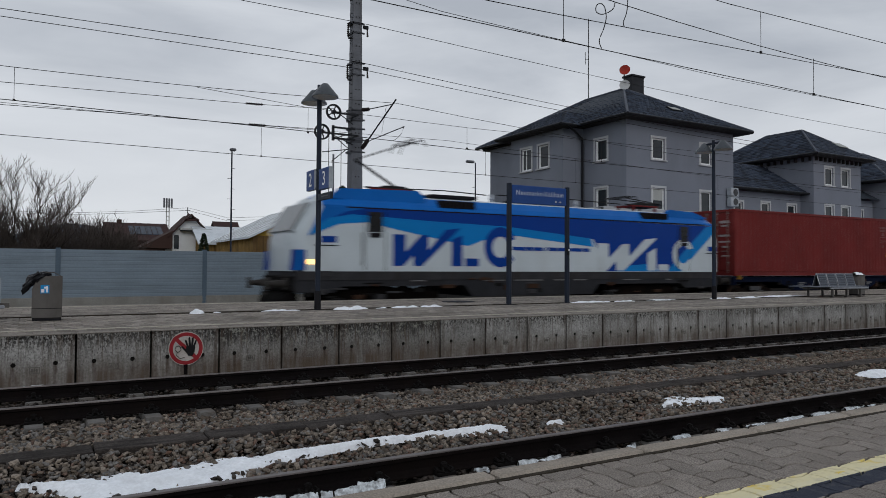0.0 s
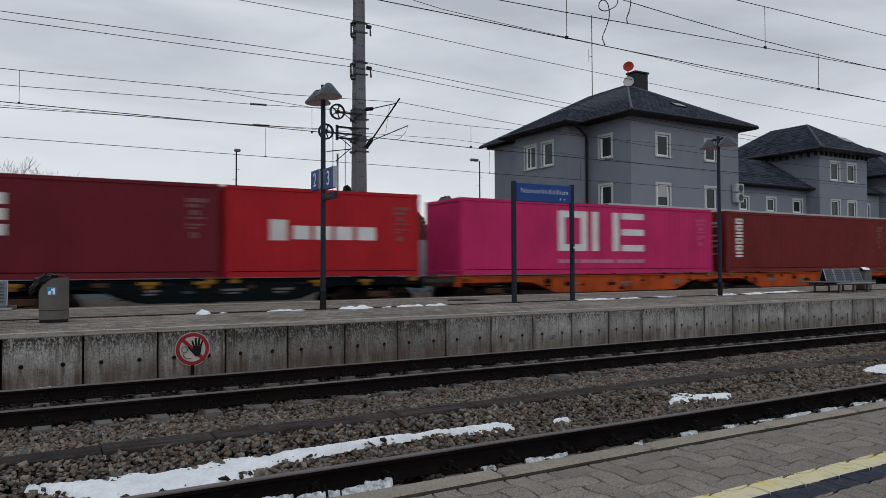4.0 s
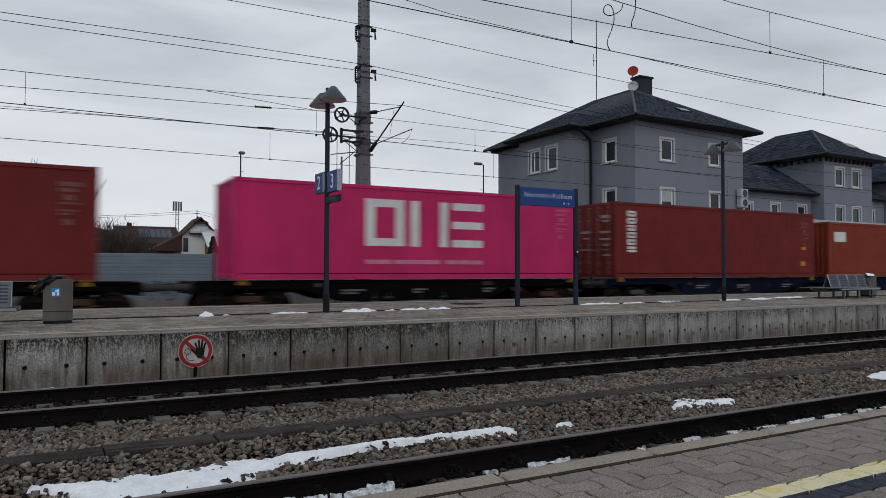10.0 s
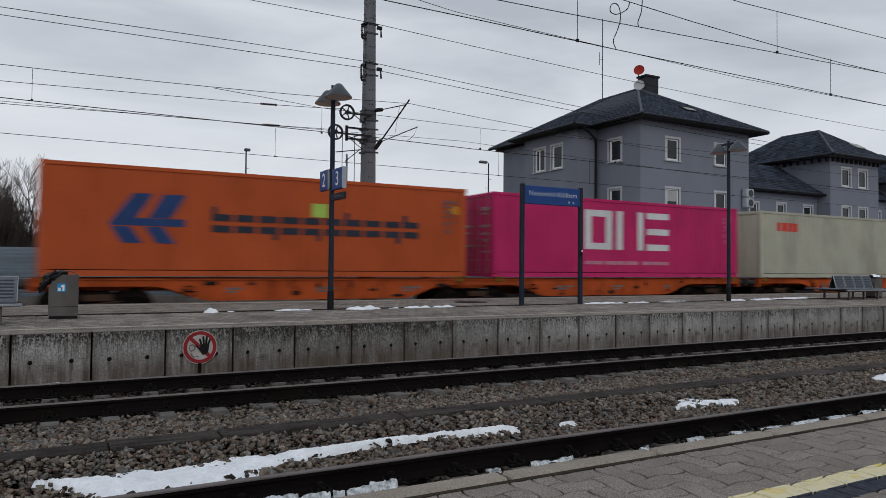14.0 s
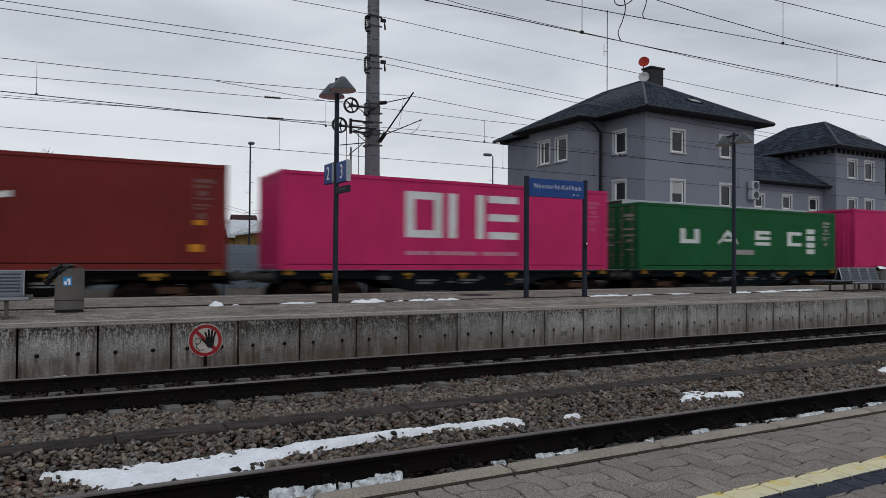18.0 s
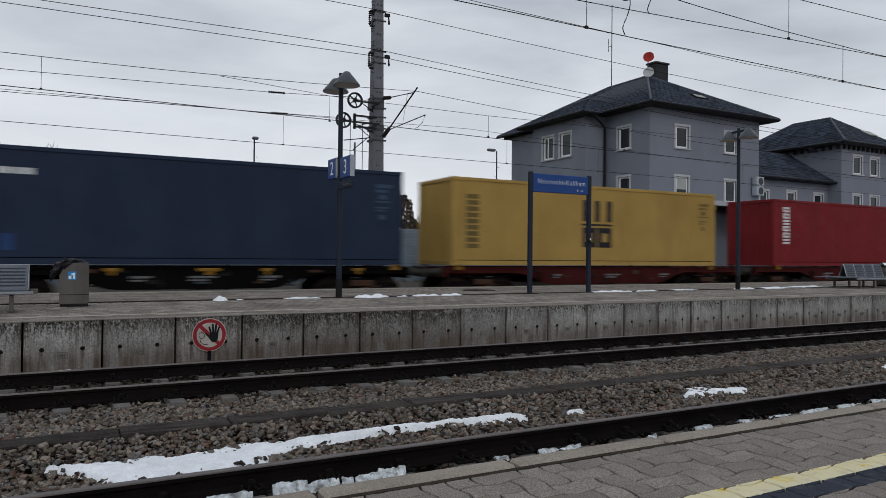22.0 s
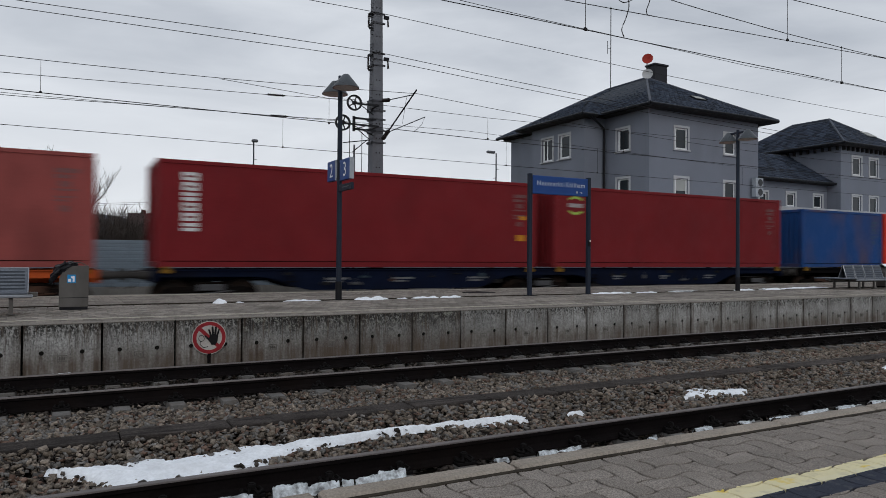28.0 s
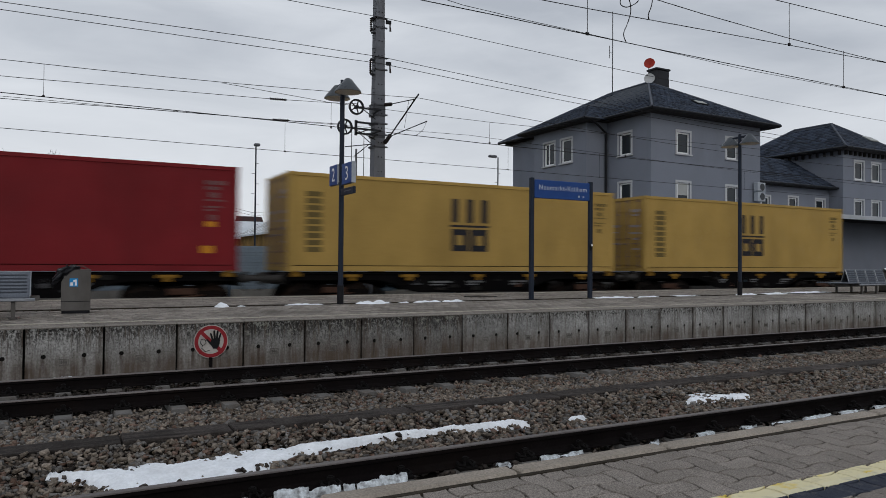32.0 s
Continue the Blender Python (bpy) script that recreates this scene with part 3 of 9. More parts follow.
def thawed(x, y):
    """Where stones stand out of the long drift: its lower rim and a few holes."""
    c = np.interp(x, [0.0, 0.48, 1.2, 1.5, 1.95, 2.5, 3.6, 4.3], [6.47, 6.13, 6.11, 6.23, 6.37, 6.41, 6.46, 6.37])
    w = np.interp(x, [0.0, 0.48, 1.2, 1.5, 1.95, 2.5, 3.6, 4.3], [0.04, 0.37, 0.33, 0.27, 0.12, 0.06, 0.05, 0.10])
    d = (y - c) / w
    clump = np.sin(x * 9.0 + 1.0) + np.sin(x * 23.0 + y * 9.0) > 0.15
    hole = np.sin(x * 17.0 + 2.0) * np.sin(y * 31.0 + x * 5.0) > 0.965
    return ((d > -1.25) & (d < -0.78 + 0.2 * np.sin(x * 7.0)) & clump) | ((np.abs(d) < 0.9) & hole)


stones("ballast_stones", 0.0, 4.5, 5.7, 6.7, 330, 0.022, 13, thawed, M_STONEDARK, 0.046)
stones("ballast_stones", -2.6, 12.0, 3.1, 11.5, 800, 0.023, 7, between_rails, M_OILYGAP)
stones("ballast_stones", 12.0, 34.0, 3.6, 11.5, 300, 0.036, 8, between_rails, M_OILYGAP)
stones("ballast_stones", -12.0, -2.6, 2.85, 11.5, 220, 0.042, 5, off_sleepers)
stones("ballast_stones", -12.0, 60.0, 19.4, 28.1, 45, 0.06, 6, lambda x, y: np.abs(np.abs(y - 23.28) - 2.2) > -1)
stones("ballast_stones", 12.0, 34.0, 3.6, 11.5, 420, 0.027, 2, beside_rails)
# the same sunken layer farther off, gap shade put into its colour
stones("ballast_stones", 12.0, 30.0, 3.6, 11.5, 220, 0.026, 22, beside_rails, M_OILYGAP, -0.02)
stones("ballast_stones", 12.0, 24.0, 3.6, 11.5, 120, 0.027, 21, beside_rails, M_STONERUST)


# ---------------------------------------------------------------- near platform
plat = Shape()
plat.prism([(-30, -0.5), (Y_EDGE - 0.10, -0.5), (Y_EDGE - 0.10, ZP - 0.12), (Y_EDGE - 0.16, ZP - 0.12), (Y_EDGE - 0.16, ZP - 0.028), (-30, ZP - 0.028)], "x", X_LO, X_HI)
near_platform = thing("near_platform", "railway platform of wavy grey concrete pavers with a painted line", "platform", kind="structure", sh=plat, mat=M_JOINT)
kerb_me = Shape().box(-0.447, 0.447, -0.104, 0.0, -0.16, 0.014, 0.012).data("kerb_stone", M_KERB)
for i in range(60):
    place("kerb_stone", kerb_me, near_platform, "concrete kerb stone", m=pose(1.82 - 9.2 + (i + 0.5) * 0.92, Y_EDGE, ZP + 0.002 * math.sin(i * 5.1)))

part("kerb_joint", Shape().box(-10, 60, Y_EDGE - 0.132, Y_EDGE - 0.1045, ZP - 0.05, ZP + 0.003), M_KERBDIRT, near_platform, "dirt-filled joint behind the kerb")

# ---------------------------------------------------------------- island platform
isl = Shape().prism([(Y_W + 0.12, -0.5), (Y_F - 0.05, -0.5), (Y_F - 0.05, 0.556), (Y_CROWN, 0.620), (Y_W + 0.12, 0.558)], "x", X_LO, X_HI)
island = thing("island_platform", "island platform between two tracks, paved in worn concrete slabs", "platform", kind="structure", sh=isl, mat=M_JOINT)
coping_me = Shape().box(-0.506, 0.506, -0.014, 0.128, -0.020, 0.0, 0.006).data("coping_slab", M_COPING)
PITCH, JOINT0 = 1.018, -0.4699
for i in range(-8, 75):
    place("coping_slab", coping_me, island, "weathered concrete coping slab", m=pose(JOINT0 + (i + 0.5) * PITCH, Y_W, island_top(Y_W) + 0.002 * math.sin(i * 2.7), 1.25, 0, 0))


def wall_panel(mat):
    """A precast wall unit with two lifting holes and a cast-in stamp."""
    sh, w, lo, hi = Shape(), PITCH - 0.030, -0.40, 0.567
    zc, r, hs = 0.165, 0.034, 0.05
    xs = [-w / 2, -0.27 - hs, -0.27 + hs, 0.25 - hs, 0.25 + hs, w / 2]
    zs = [lo, zc - hs, zc + hs, hi]
    for i in range(5):
        for j in range(3):
            a, b, c, d = xs[i], xs[i + 1], zs[j], zs[j + 1]
            if j == 1 and i in (1, 3):
                m, n = (a + b) / 2, (c + d) / 2
                sq = [(a, c), (m, c), (b, c), (b, n), (b, d), (m, d), (a, d), (a, n)]
                oc = [(m + r * math.cos(t), n + r * math.sin(t)) for t in [radians(225 + 45 * k) for k in range(8)]]
                v = [(x, 0, z) for x, z in sq] + [(x, 0, z) for x, z in oc] + [(x, 0.09, z) for x, z in oc]
                f = [(k, (k + 1) % 8, 8 + (k + 1) % 8, 8 + k) for k in range(8)] + [(8 + k, 8 + (k + 1) % 8, 16 + (k + 1) % 8, 16 + k) for k in range(8)]
                sh.add(v, f + [tuple(range(16, 24))])
            else:
                sh.add([(a, 0, c), (b, 0, c), (b, 0, d), (a, 0, d)], [(0, 1, 2, 3)])
    sh.add([(-w / 2, 0, lo), (-w / 2, 0, hi), (-w / 2, 0.1, hi), (-w / 2, 0.1, lo)], [(0, 1, 2, 3)])
    sh.add([(w / 2, 0, lo), (w / 2, 0, hi), (w / 2, 0.1, hi), (w / 2, 0.1, lo)], [(0, 1, 2, 3)])
    return sh.data("wall_panel", mat)


def cast_stamp():
    sh = Shape()
    for a, b, c, d in ((-0.075, 0.06, 0.03, 0.04), (-0.075, 0.06, 0.115, 0.125), (-0.075, -0.065, 0.04, 0.115), (0.05, 0.06, 0.04, 0.115), (-0.05, -0.03, 0.052, 0.10), (-0.02, 0.0, 0.052, 0.10), (0.01, 0.03, 0.052, 0.10), (-0.05, 0.03, 0.07, 0.078)):
        sh.box(a, b, -0.006, 0.002, c, d)
    return sh.data("cast_stamp", M_STAMP)


wall = thing("platform_wall", "stained grey precast concrete platform wall", "platform wall", kind="structure",
             sh=Shape().box(X_LO, X_HI, Y_W + 0.09, Y_W + 0.13, -0.4, 0.55), mat=M_HOLE)
panel_me, dirty_me, clean_me, stamp_me = wall_panel(M_WALL), wall_panel(M_WALLDIRTY), wall_panel(M_WALLCLEAN), cast_stamp()
# black disc just inside each lifting hole paints the shade of its depth
plug_me = Shape().cyl((0, 0.018, 0), (0, 0.03, 0), 0.033, n=8).data("hole_shadow", M_HOLE)
for i in range(-8, 75):
    random.seed(i + 50)
    pn = place("wall_panel", panel_me if i < 3 else dirty_me if i <= 6 else clean_me, wall, m=pose(JOINT0 + (i + 0.5) * PITCH, Y_W + random.uniform(-0.006, 0.006), 0))
    place("cast_stamp", stamp_me, pn, "dirt-filled cast stamp")
    for x in (-0.27, 0.25):
        place("lifting_hole", plug_me, pn, m=pose(x, 0, 0.165))


def slab_field(name, x0, x1, y0, y1, dx, dy, mat, label, seed):
    rng = np.random.default_rng(seed)
    v, f = [], []
    ny, nx = int((y1 - y0) / dy), int((x1 - x0) / dx)
    for j in range(ny):
        for i in range(nx):
            a = x0 + i * dx + (dx / 2 if j % 2 else 0)
            b = y0 + j * dy
            z = rng.uniform(-0.003, 0.002)
            g, n = 0.007, len(v)
            q = [(a + g, b + g), (a + dx - g, b + g), (a + dx - g, b + dy - g), (a + g, b + dy - g)]
            v += [(x, y, island_top(y) + z - 0.03) for x, y in q] + [(x, y, island_top(y) + z) for x, y in q]
            f += [(n + 4, n + 5, n + 6, n + 7)] + [(n + k, n + (k + 1) % 4, n + 4 + (k + 1) % 4, n + 4 + k) for k in range(4)]
    ob = new(name, raw_mesh(name, v, f, mat))
    return tagged(ob, label, "paving", kind="stuff")


M_ISLAND = paint("island_paver", (0.258, 0.232, 0.206), 0.9, v1=0.18, s1=1.2, v2=0.3, s2=60, bump=0.3, bs=80, island=0.24, stain=(0.10, 0.09, 0.08), amt=0.6, ss=(0.35, 2.4, 0.8))
slab_field("island_paving", -6, 50, Y_W + 0.134, Y_W + 0.456, 0.20, 0.16, M_ISLAND, "weathered concrete paving slabs along the platform edge", 8)
slab_field("island_paving", -6, 50, Y_W + 0.53, 14.43, 0.20, 0.20, M_ISLAND, "weathered concrete paving slabs on the island platform", 3)
slab_field("island_paving", -6, 50, 14.56, 19.0, 0.20, 0.20, M_ISLAND, "weathered concrete paving slabs behind the drain line", 4)
M_PALE = paint("pale_guide_strip", (0.42, 0.39, 0.33), 0.85, v1=0.15, s1=2, v2=0.15, s2=30, bump=0.15)
part("guide_strip", Shape().box(-8, 80, Y_W + 0.458, Y_W + 0.515, 0.58, 0.605), M_PALE, island, "pale guide strip along the edge")
part("guide_strip", Shape().box(-8, 80, 18.62, 18.70, 0.58, 0.606), M_PALE, island, "pale guide strip along the edge")
part("drain_channel", Shape().box(-8, 80, 14.43, 14.55, ZI - 0.02, ZI + 0.006), M_KERBDIRT, island, "dark drain channel along the platform")
part("far_coping", Shape().box(-8, 80, 19.02, Y_F, 0.49, 0.592, 0.01), M_COPING, island, "concrete coping of the far edge")
END = [(Y_W + 0.135, 0.57), (19.0, 0.57), (19.0, 0.592), (Y_CROWN, 0.652), (Y_W + 0.135, 0.590)]
part("island_end_paving", Shape().prism(END, "x", 50.2, X_HI), M_ISLAND, island)
part("island_end_paving", Shape().prism(END, "x", X_LO, -6.1), M_ISLAND, island)


# ---------------------------------------------------------------- the train's run
def run(t):
    """Metres that the train has gone after t seconds; it gathers speed slowly."""
    s = t / 32
    return 538.064 * s + 75.599 * s ** 2 - 13.231 * s ** 3 + float(np.interp(t, [a for a, _ in DRIFT], [b for _, b in DRIFT]))


# small unevenness of the run: seconds, metres
DRIFT = [(0, 0.02), (6.4, 0.0), (7, -0.07), (8, -0.24), (9, -0.33), (10, 0.21), (11, 0.15), (12, 0.23), (13, 0.05), (14, 0.0), (17.5, 0.05), (18.3, -0.14), (20, -0.09),
         (22, 0.0), (27.5, 0.0), (28, 0.21), (29, 0.13), (29.8, -0.43), (30.6, -0.12), (31.3, 0.0), (32, 0.22)]


M_CORTEN = {
    "oxide": (0.163, 0.0130, 0.0165), "brown": (0.142, 0.018, 0.017), "maroon": (0.118, 0.0120, 0.0195), "wine": (0.128, 0.0160, 0.0240), "rust": (0.205, 0.036, 0.020),
    "pink": (0.47, 0.023, 0.120), "navy": (0.005, 0.0185, 0.055), "teal": (0.012, 0.105, 0.165), "orange": (0.43, 0.082, 0.024), "cream": (0.395, 0.390, 0.315),
    "green": (0.008, 0.085, 0.028), "slate": (0.0165, 0.0265, 0.054), "yellow": (0.365, 0.238, 0.068), "red": (0.35, 0.014, 0.021), "paleblue": (0.30, 0.42, 0.50),
    "faded": (0.25, 0.060, 0.055), "blue": (0.010, 0.050, 0.175), "scarlet": (0.60, 0.035, 0.020), "white": (0.345, 0.400, 0.425), "greyblue": (0.190, 0.258, 0.292),
}
PAINTS = {}
for key, col in M_CORTEN.items():
    dirty = {"faded": 0.75, "cream": 0.5, "white": 0.45, "greyblue": 0.4, "blue": 0.6, "scarlet": 0.5}.get(key, 0.35)
    dark = (0.11, 0.058, 0.036) if key in ("greyblue", "blue") else tuple(c * 0.5 + 0.002 for c in col)
    PAINTS[key] = paint("container_paint_" + key, col, 0.55, v1=0.10, s1=0.8, v2=0.06, s2=18, bump=0.05, bs=30, stain=dark, amt=dirty, ss=(0.9, 0.9, 0.35), rand=0.06, spec=0.12)
M_LOGO = {"white": paint("decal_white", (0.60, 0.62, 0.62), 0.6, v1=0.08, s1=2, v2=0.06, bump=0.02, stain=(0.42, 0.42, 0.41), amt=0.5),
          "grey": paint("decal_grey", (0.30, 0.27, 0.27), 0.6, v1=0.1, bump=0.02), "black": paint("decal_black", (0.02, 0.02, 0.025), 0.6, v1=0.1, bump=0.02),
          "blue": paint("decal_blue", (0.026, 0.055, 0.155), 0.6, v1=0.1, bump=0.02), "yellow": paint("decal_yellow", (0.50, 0.21, 0.02), 0.6, v1=0.1, bump=0.02),
          "sky": paint("decal_sky_blue", (0.16, 0.46, 0.62), 0.6, v1=0.1, bump=0.02), "red": paint("decal_red", (0.55, 0.05, 0.04), 0.6, v1=0.1, bump=0.02),
          "blush": paint("decal_blush", (0.46, 0.20, 0.27), 0.6, v1=0.1, bump=0.02), "faint": paint("decal_faint", (0.47, 0.10, 0.19), 0.6, v1=0.1, bump=0.02), "olive": paint("decal_olive", (0.13, 0.095, 0.035), 0.65, v1=0.1, bump=0.02), "dim": paint("decal_dim", (0.165, 0.085, 0.085), 0.65, v1=0.1, bump=0.02), "lime": paint("decal_lime", (0.34, 0.50, 0.10), 0.6, v1=0.1, bump=0.02),
          "slate": paint("decal_slate", (0.050, 0.085, 0.135), 0.65, v1=0.1, bump=0.02), "ink": paint("decal_ink", (0.03, 0.035, 0.05), 0.6, v1=0.1, bump=0.02)}
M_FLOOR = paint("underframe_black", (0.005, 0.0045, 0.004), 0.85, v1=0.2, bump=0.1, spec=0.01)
M_ROD = paint("lock_rod_steel", (0.20, 0.15, 0.14), 0.55, 0.5, v1=0.15, bump=0.05)

CW = 2.438


def ribs(L):
    """Break points (x, depth) of the corrugated side wall."""
    x, out = 0.17, [(0.15, 0.012)]
    n = round((L - 0.34) / 0.278)
    p = (L - 0.34) / n
    for i in range(n):
        a = x + i * p
        out += [(a + 0.25 * p * 0.5, 0.012), (a + 0.25 * p * 1.5, 0.046), (a + 0.25 * p * 2.5, 0.046), (a + 0.25 * p * 3.5, 0.012)]
    return out + [(L - 0.15, 0.012)]


def depth(pr, x):
    for (a, d), (b, e) in zip(pr, pr[1:]):
        if a <= x <= b:
            return d + (e - d) * (x - a) / max(b - a, 1e-6)
    return 0.012


def on_ribs(L, traps, off=0.005):
    """Painted shapes that follow the ribs: trapezoids x0, x1, low at x0, low at x1, high at x0, high at x1."""
    pr, sh = ribs(L), Shape()
    for x0, x1, l0, l1, h0, h1 in traps:
        cuts = [x0] + [x for x, d in pr if x0 + 0.004 < x < x1 - 0.004] + [x1]
        v = []
        for x in cuts:
            s, y = (x - x0) / (x1 - x0), depth(pr, x) - off
            v += [(x, y, l0 + (l1 - l0) * s), (x, y, h0 + (h1 - h0) * s)]
        sh.add(v, [(2 * i, 2 * i + 2, 2 * i + 3, 2 * i + 1) for i in range(len(cuts) - 1)])
    return sh


def bar(x0, x1, z0, z1):
    return (x0, x1, z0, z0, z1, z1)


def word(x0, x1, z0, z1, n, seed=0):
    """A row of plain blocks where writing stands."""
    rng, out = random.Random(seed), []
    w = [rng.uniform(0.7, 1.3) for _ in range(n)]
    k, x = (x1 - x0) / sum(w), x0
    for a in w:
        out.append(bar(x, x + a * k * 0.8, z0, z1))
        x += a * k
    return out


def column(x0, x1, z0, z1, n):
    h = (z1 - z0) / n
    return [bar(x0, x1, z0 + i * h, z0 + i * h + h * 0.72) for i in range(n)]


def pieces(x0, x1, z0, z1, n):
    """A column of open squares and pairs of bars."""
    h, out = (z1 - z0) / n, []
    for i in range(n):
        a, b = z0 + i * h, z0 + i * h + h * 0.80
        out.append(hollow(x0, x1, a, b, 0.08) if i % 3 else [bar(x0, x1, a, a + 0.09), bar(x0, x1, b - 0.09, b)])
    return out


def codes(L, H):
    x, h = L - 0.88, H - 0.42
    rows = word(x, x + 0.56, h - 0.11, h, 4, 1) + word(x, x + 0.40, h - 0.25, h - 0.16, 3, 2)
    for z, w, t, n in ((0.46, 0.26, 0.14, 2), (0.56, 0.50, 0.05, 4), (0.74, 0.44, 0.05, 3), (0.83, 0.30, 0.05, 3), (1.08, 0.22, 0.15, 2)):
        rows += word(x + (0.1 if t > 0.1 else 0.0), x + w + (0.1 if t > 0.1 else 0.0), h - z, h - z + t, n, int(z * 100))
    return rows


SHARED = {}
# markings whose pieces are parts of their own
SINGLE = {"logo_bars": "logo_bar", "vertical_marking": "marking_block", "scrape": "scrape"}


def shared(key, make):
    if key not in SHARED:
        SHARED[key] = make()
    return SHARED[key]


def tinted(me_key, make, mat):
    """One mesh for each shape and paint."""
    return shared((me_key, mat.name), lambda: make().data(me_key[0], mat))


def side_sheet(L, H):
    sh, pr = Shape(), ribs(L)
    v = []
    for x, d in pr:
        v += [(x, d, 0.16), (x, d, H - 0.11)]
    return sh.add(v, [(2 * i, 2 * i + 2, 2 * i + 3, 2 * i + 1) for i in range(len(pr) - 1)])


def roof_sheet(L, H):
    sh, v = Shape(), []
    n = int((L - 0.3) / 0.21)
    for i in range(2 * n + 1):
        x = 0.15 + i * (L - 0.3) / (2 * n)
        z = H - (0.045 if i % 2 else 0.022)
        v += [(x, 0.06, z), (x, CW - 0.06, z)]
    return sh.add(v, [(2 * i, 2 * i + 2, 2 * i + 3, 2 * i + 1) for i in range(2 * n)])


def end_sheet(H):
    sh, v, n = Shape(), [], 9
    ys = []
    p = (CW - 0.3) / n
    for i in range(n):
        a = 0.15 + i * p
        ys += [(a + 0.1 * p, 0.02), (a + 0.35 * p, 0.065), (a + 0.65 * p, 0.065), (a + 0.9 * p, 0.02)]
    ys = [(0.12, 0.02)] + ys + [(CW - 0.12, 0.02)]
    for y, d in ys:
        v += [(d, y, 0.15), (d, y, H - 0.12)]
    return sh.add(v, [(2 * i, 2 * i + 2, 2 * i + 3, 2 * i + 1) for i in range(len(ys) - 1)])


def door_leaf(H):
    sh = Shape().box(0.03, 0.07, 0.01, 1.09, 0.16, H - 0.14, 0.008)
    h = H - 0.3
    for k in range(5):
        sh.box(0.012, 0.03, 0.06, 1.04, 0.24 + k * h / 5, 0.24 + k * h / 5 + h / 5 * 0.55, 0.006)
    return sh


def lock_rod(H):
    sh = Shape().cyl((-0.015, 0, 0.12), (-0.015, 0, H - 0.1), 0.017, n=8)
    for z in (0.2, 0.55, 1.25, H - 0.7, H - 0.22):
        sh.box(-0.035, 0.03, -0.045, 0.045, z, z + 0.06, 0.005)
    return sh.box(-0.04, -0.02, -0.02, 0.34, 1.05, 1.09, 0.004)


def container(label, u, L, H, key, doors, marks):
    """A shipping container; its origin is the near lower corner at its leading end."""
    mat = PAINTS[key]
    root = thing("shipping_container", label, "shipping container", "containers on the freight train")
    place("side_wall", tinted(("side_wall", L, H), lambda: side_sheet(L, H), mat), root)
    place("side_wall", tinted(("side_wall", L, H), lambda: side_sheet(L, H), mat), root, m=pose(L, CW, 0, rz=180))
    place("roof", tinted(("roof", L, H), lambda: roof_sheet(L, H), mat), root)
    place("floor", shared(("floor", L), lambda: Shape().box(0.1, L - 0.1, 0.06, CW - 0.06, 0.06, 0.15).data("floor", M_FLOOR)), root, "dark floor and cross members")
    ends = [pose(0, 0, 0), pose(L, CW, 0, rz=180)]
    if not doors:
        ends.reverse()
    place("front_wall", tinted(("front_wall", H), lambda: end_sheet(H), mat), root, m=ends[1])
    for i in range(2):
        leaf = place("door", tinted(("door", H), lambda: door_leaf(H), mat), root, m=ends[0] @ pose(0, 0.12 + i * 1.1, 0))
        for y in (0.25, 0.82):
            place("lock_rod", shared(("lock_rod", H), lambda: lock_rod(H).data("lock_rod", M_ROD, True)), leaf, "dull steel lock rod", m=pose(0, y, 0))
    for x in (0, L - 0.16):
        for y in (0, CW - 0.15):
            place("corner_post", tinted(("corner_post", H), lambda: Shape().box(0.0, 0.16, 0.0, 0.15, 0.118, H - 0.118, 0.012), mat), root, m=pose(x, y, 0))
            for z in (0, H - 0.118):
                place("corner_casting", tinted(("corner_casting",), lambda: Shape().box(-0.003, 0.165, -0.003, 0.153, 0, 0.118, 0.010), mat), root, m=pose(x, y, z))
    for y in (0.0, CW - 0.06):
        place("top_rail", tinted(("top_rail", L), lambda: Shape().box(0.165, L - 0.165, 0.0, 0.06, -0.115, -0.01, 0.008), mat), root, m=pose(0, y, H))
        place("bottom_rail", tinted(("bottom_rail", L), lambda: Shape().box(0.165, L - 0.165, 0.0, 0.05, 0.012, 0.165, 0.008).box(0.165, L - 0.165, -0.004, 0.07, 0.012, 0.03), mat), root, m=pose(0, y, 0))
    # near-black strip that paints the shadow line over the bottom rail
    place("dirt_seam", shared(("dirt_seam", L), lambda: Shape().box(0.165, L - 0.165, -0.002, 0.02, 0.168, 0.186).data("dirt_seam", M_FLOOR)), root, "dark strip painted as the shadow line above the bottom rail")
    for x in (0.0, L - 0.06):
        place("end_header", tinted(("end_header",), lambda: Shape().box(0.0, 0.06, 0.16, CW - 0.16, -0.13, -0.01, 0.008), mat), root, m=pose(x, 0, H))
        place("end_sill", tinted(("end_sill",), lambda: Shape().box(0.0, 0.06, 0.16, CW - 0.16, 0.012, 0.16, 0.008), mat), root, m=pose(x, 0, 0))
    for layer, (ink, name, traps, what) in enumerate(marks):
        if name in SINGLE:
            for tr in traps:
                part(SINGLE[name], on_ribs(L, tr if isinstance(tr, list) else [tr], 0.005 + 0.0025 * layer), M_LOGO[ink], root, what)
        else:
            ob = part(name, on_ribs(L, traps, 0.005 + 0.0025 * layer), M_LOGO[ink], root, what)
            if name in ("code_print", "small_print"):
                tagged(ob, kind="stuff")
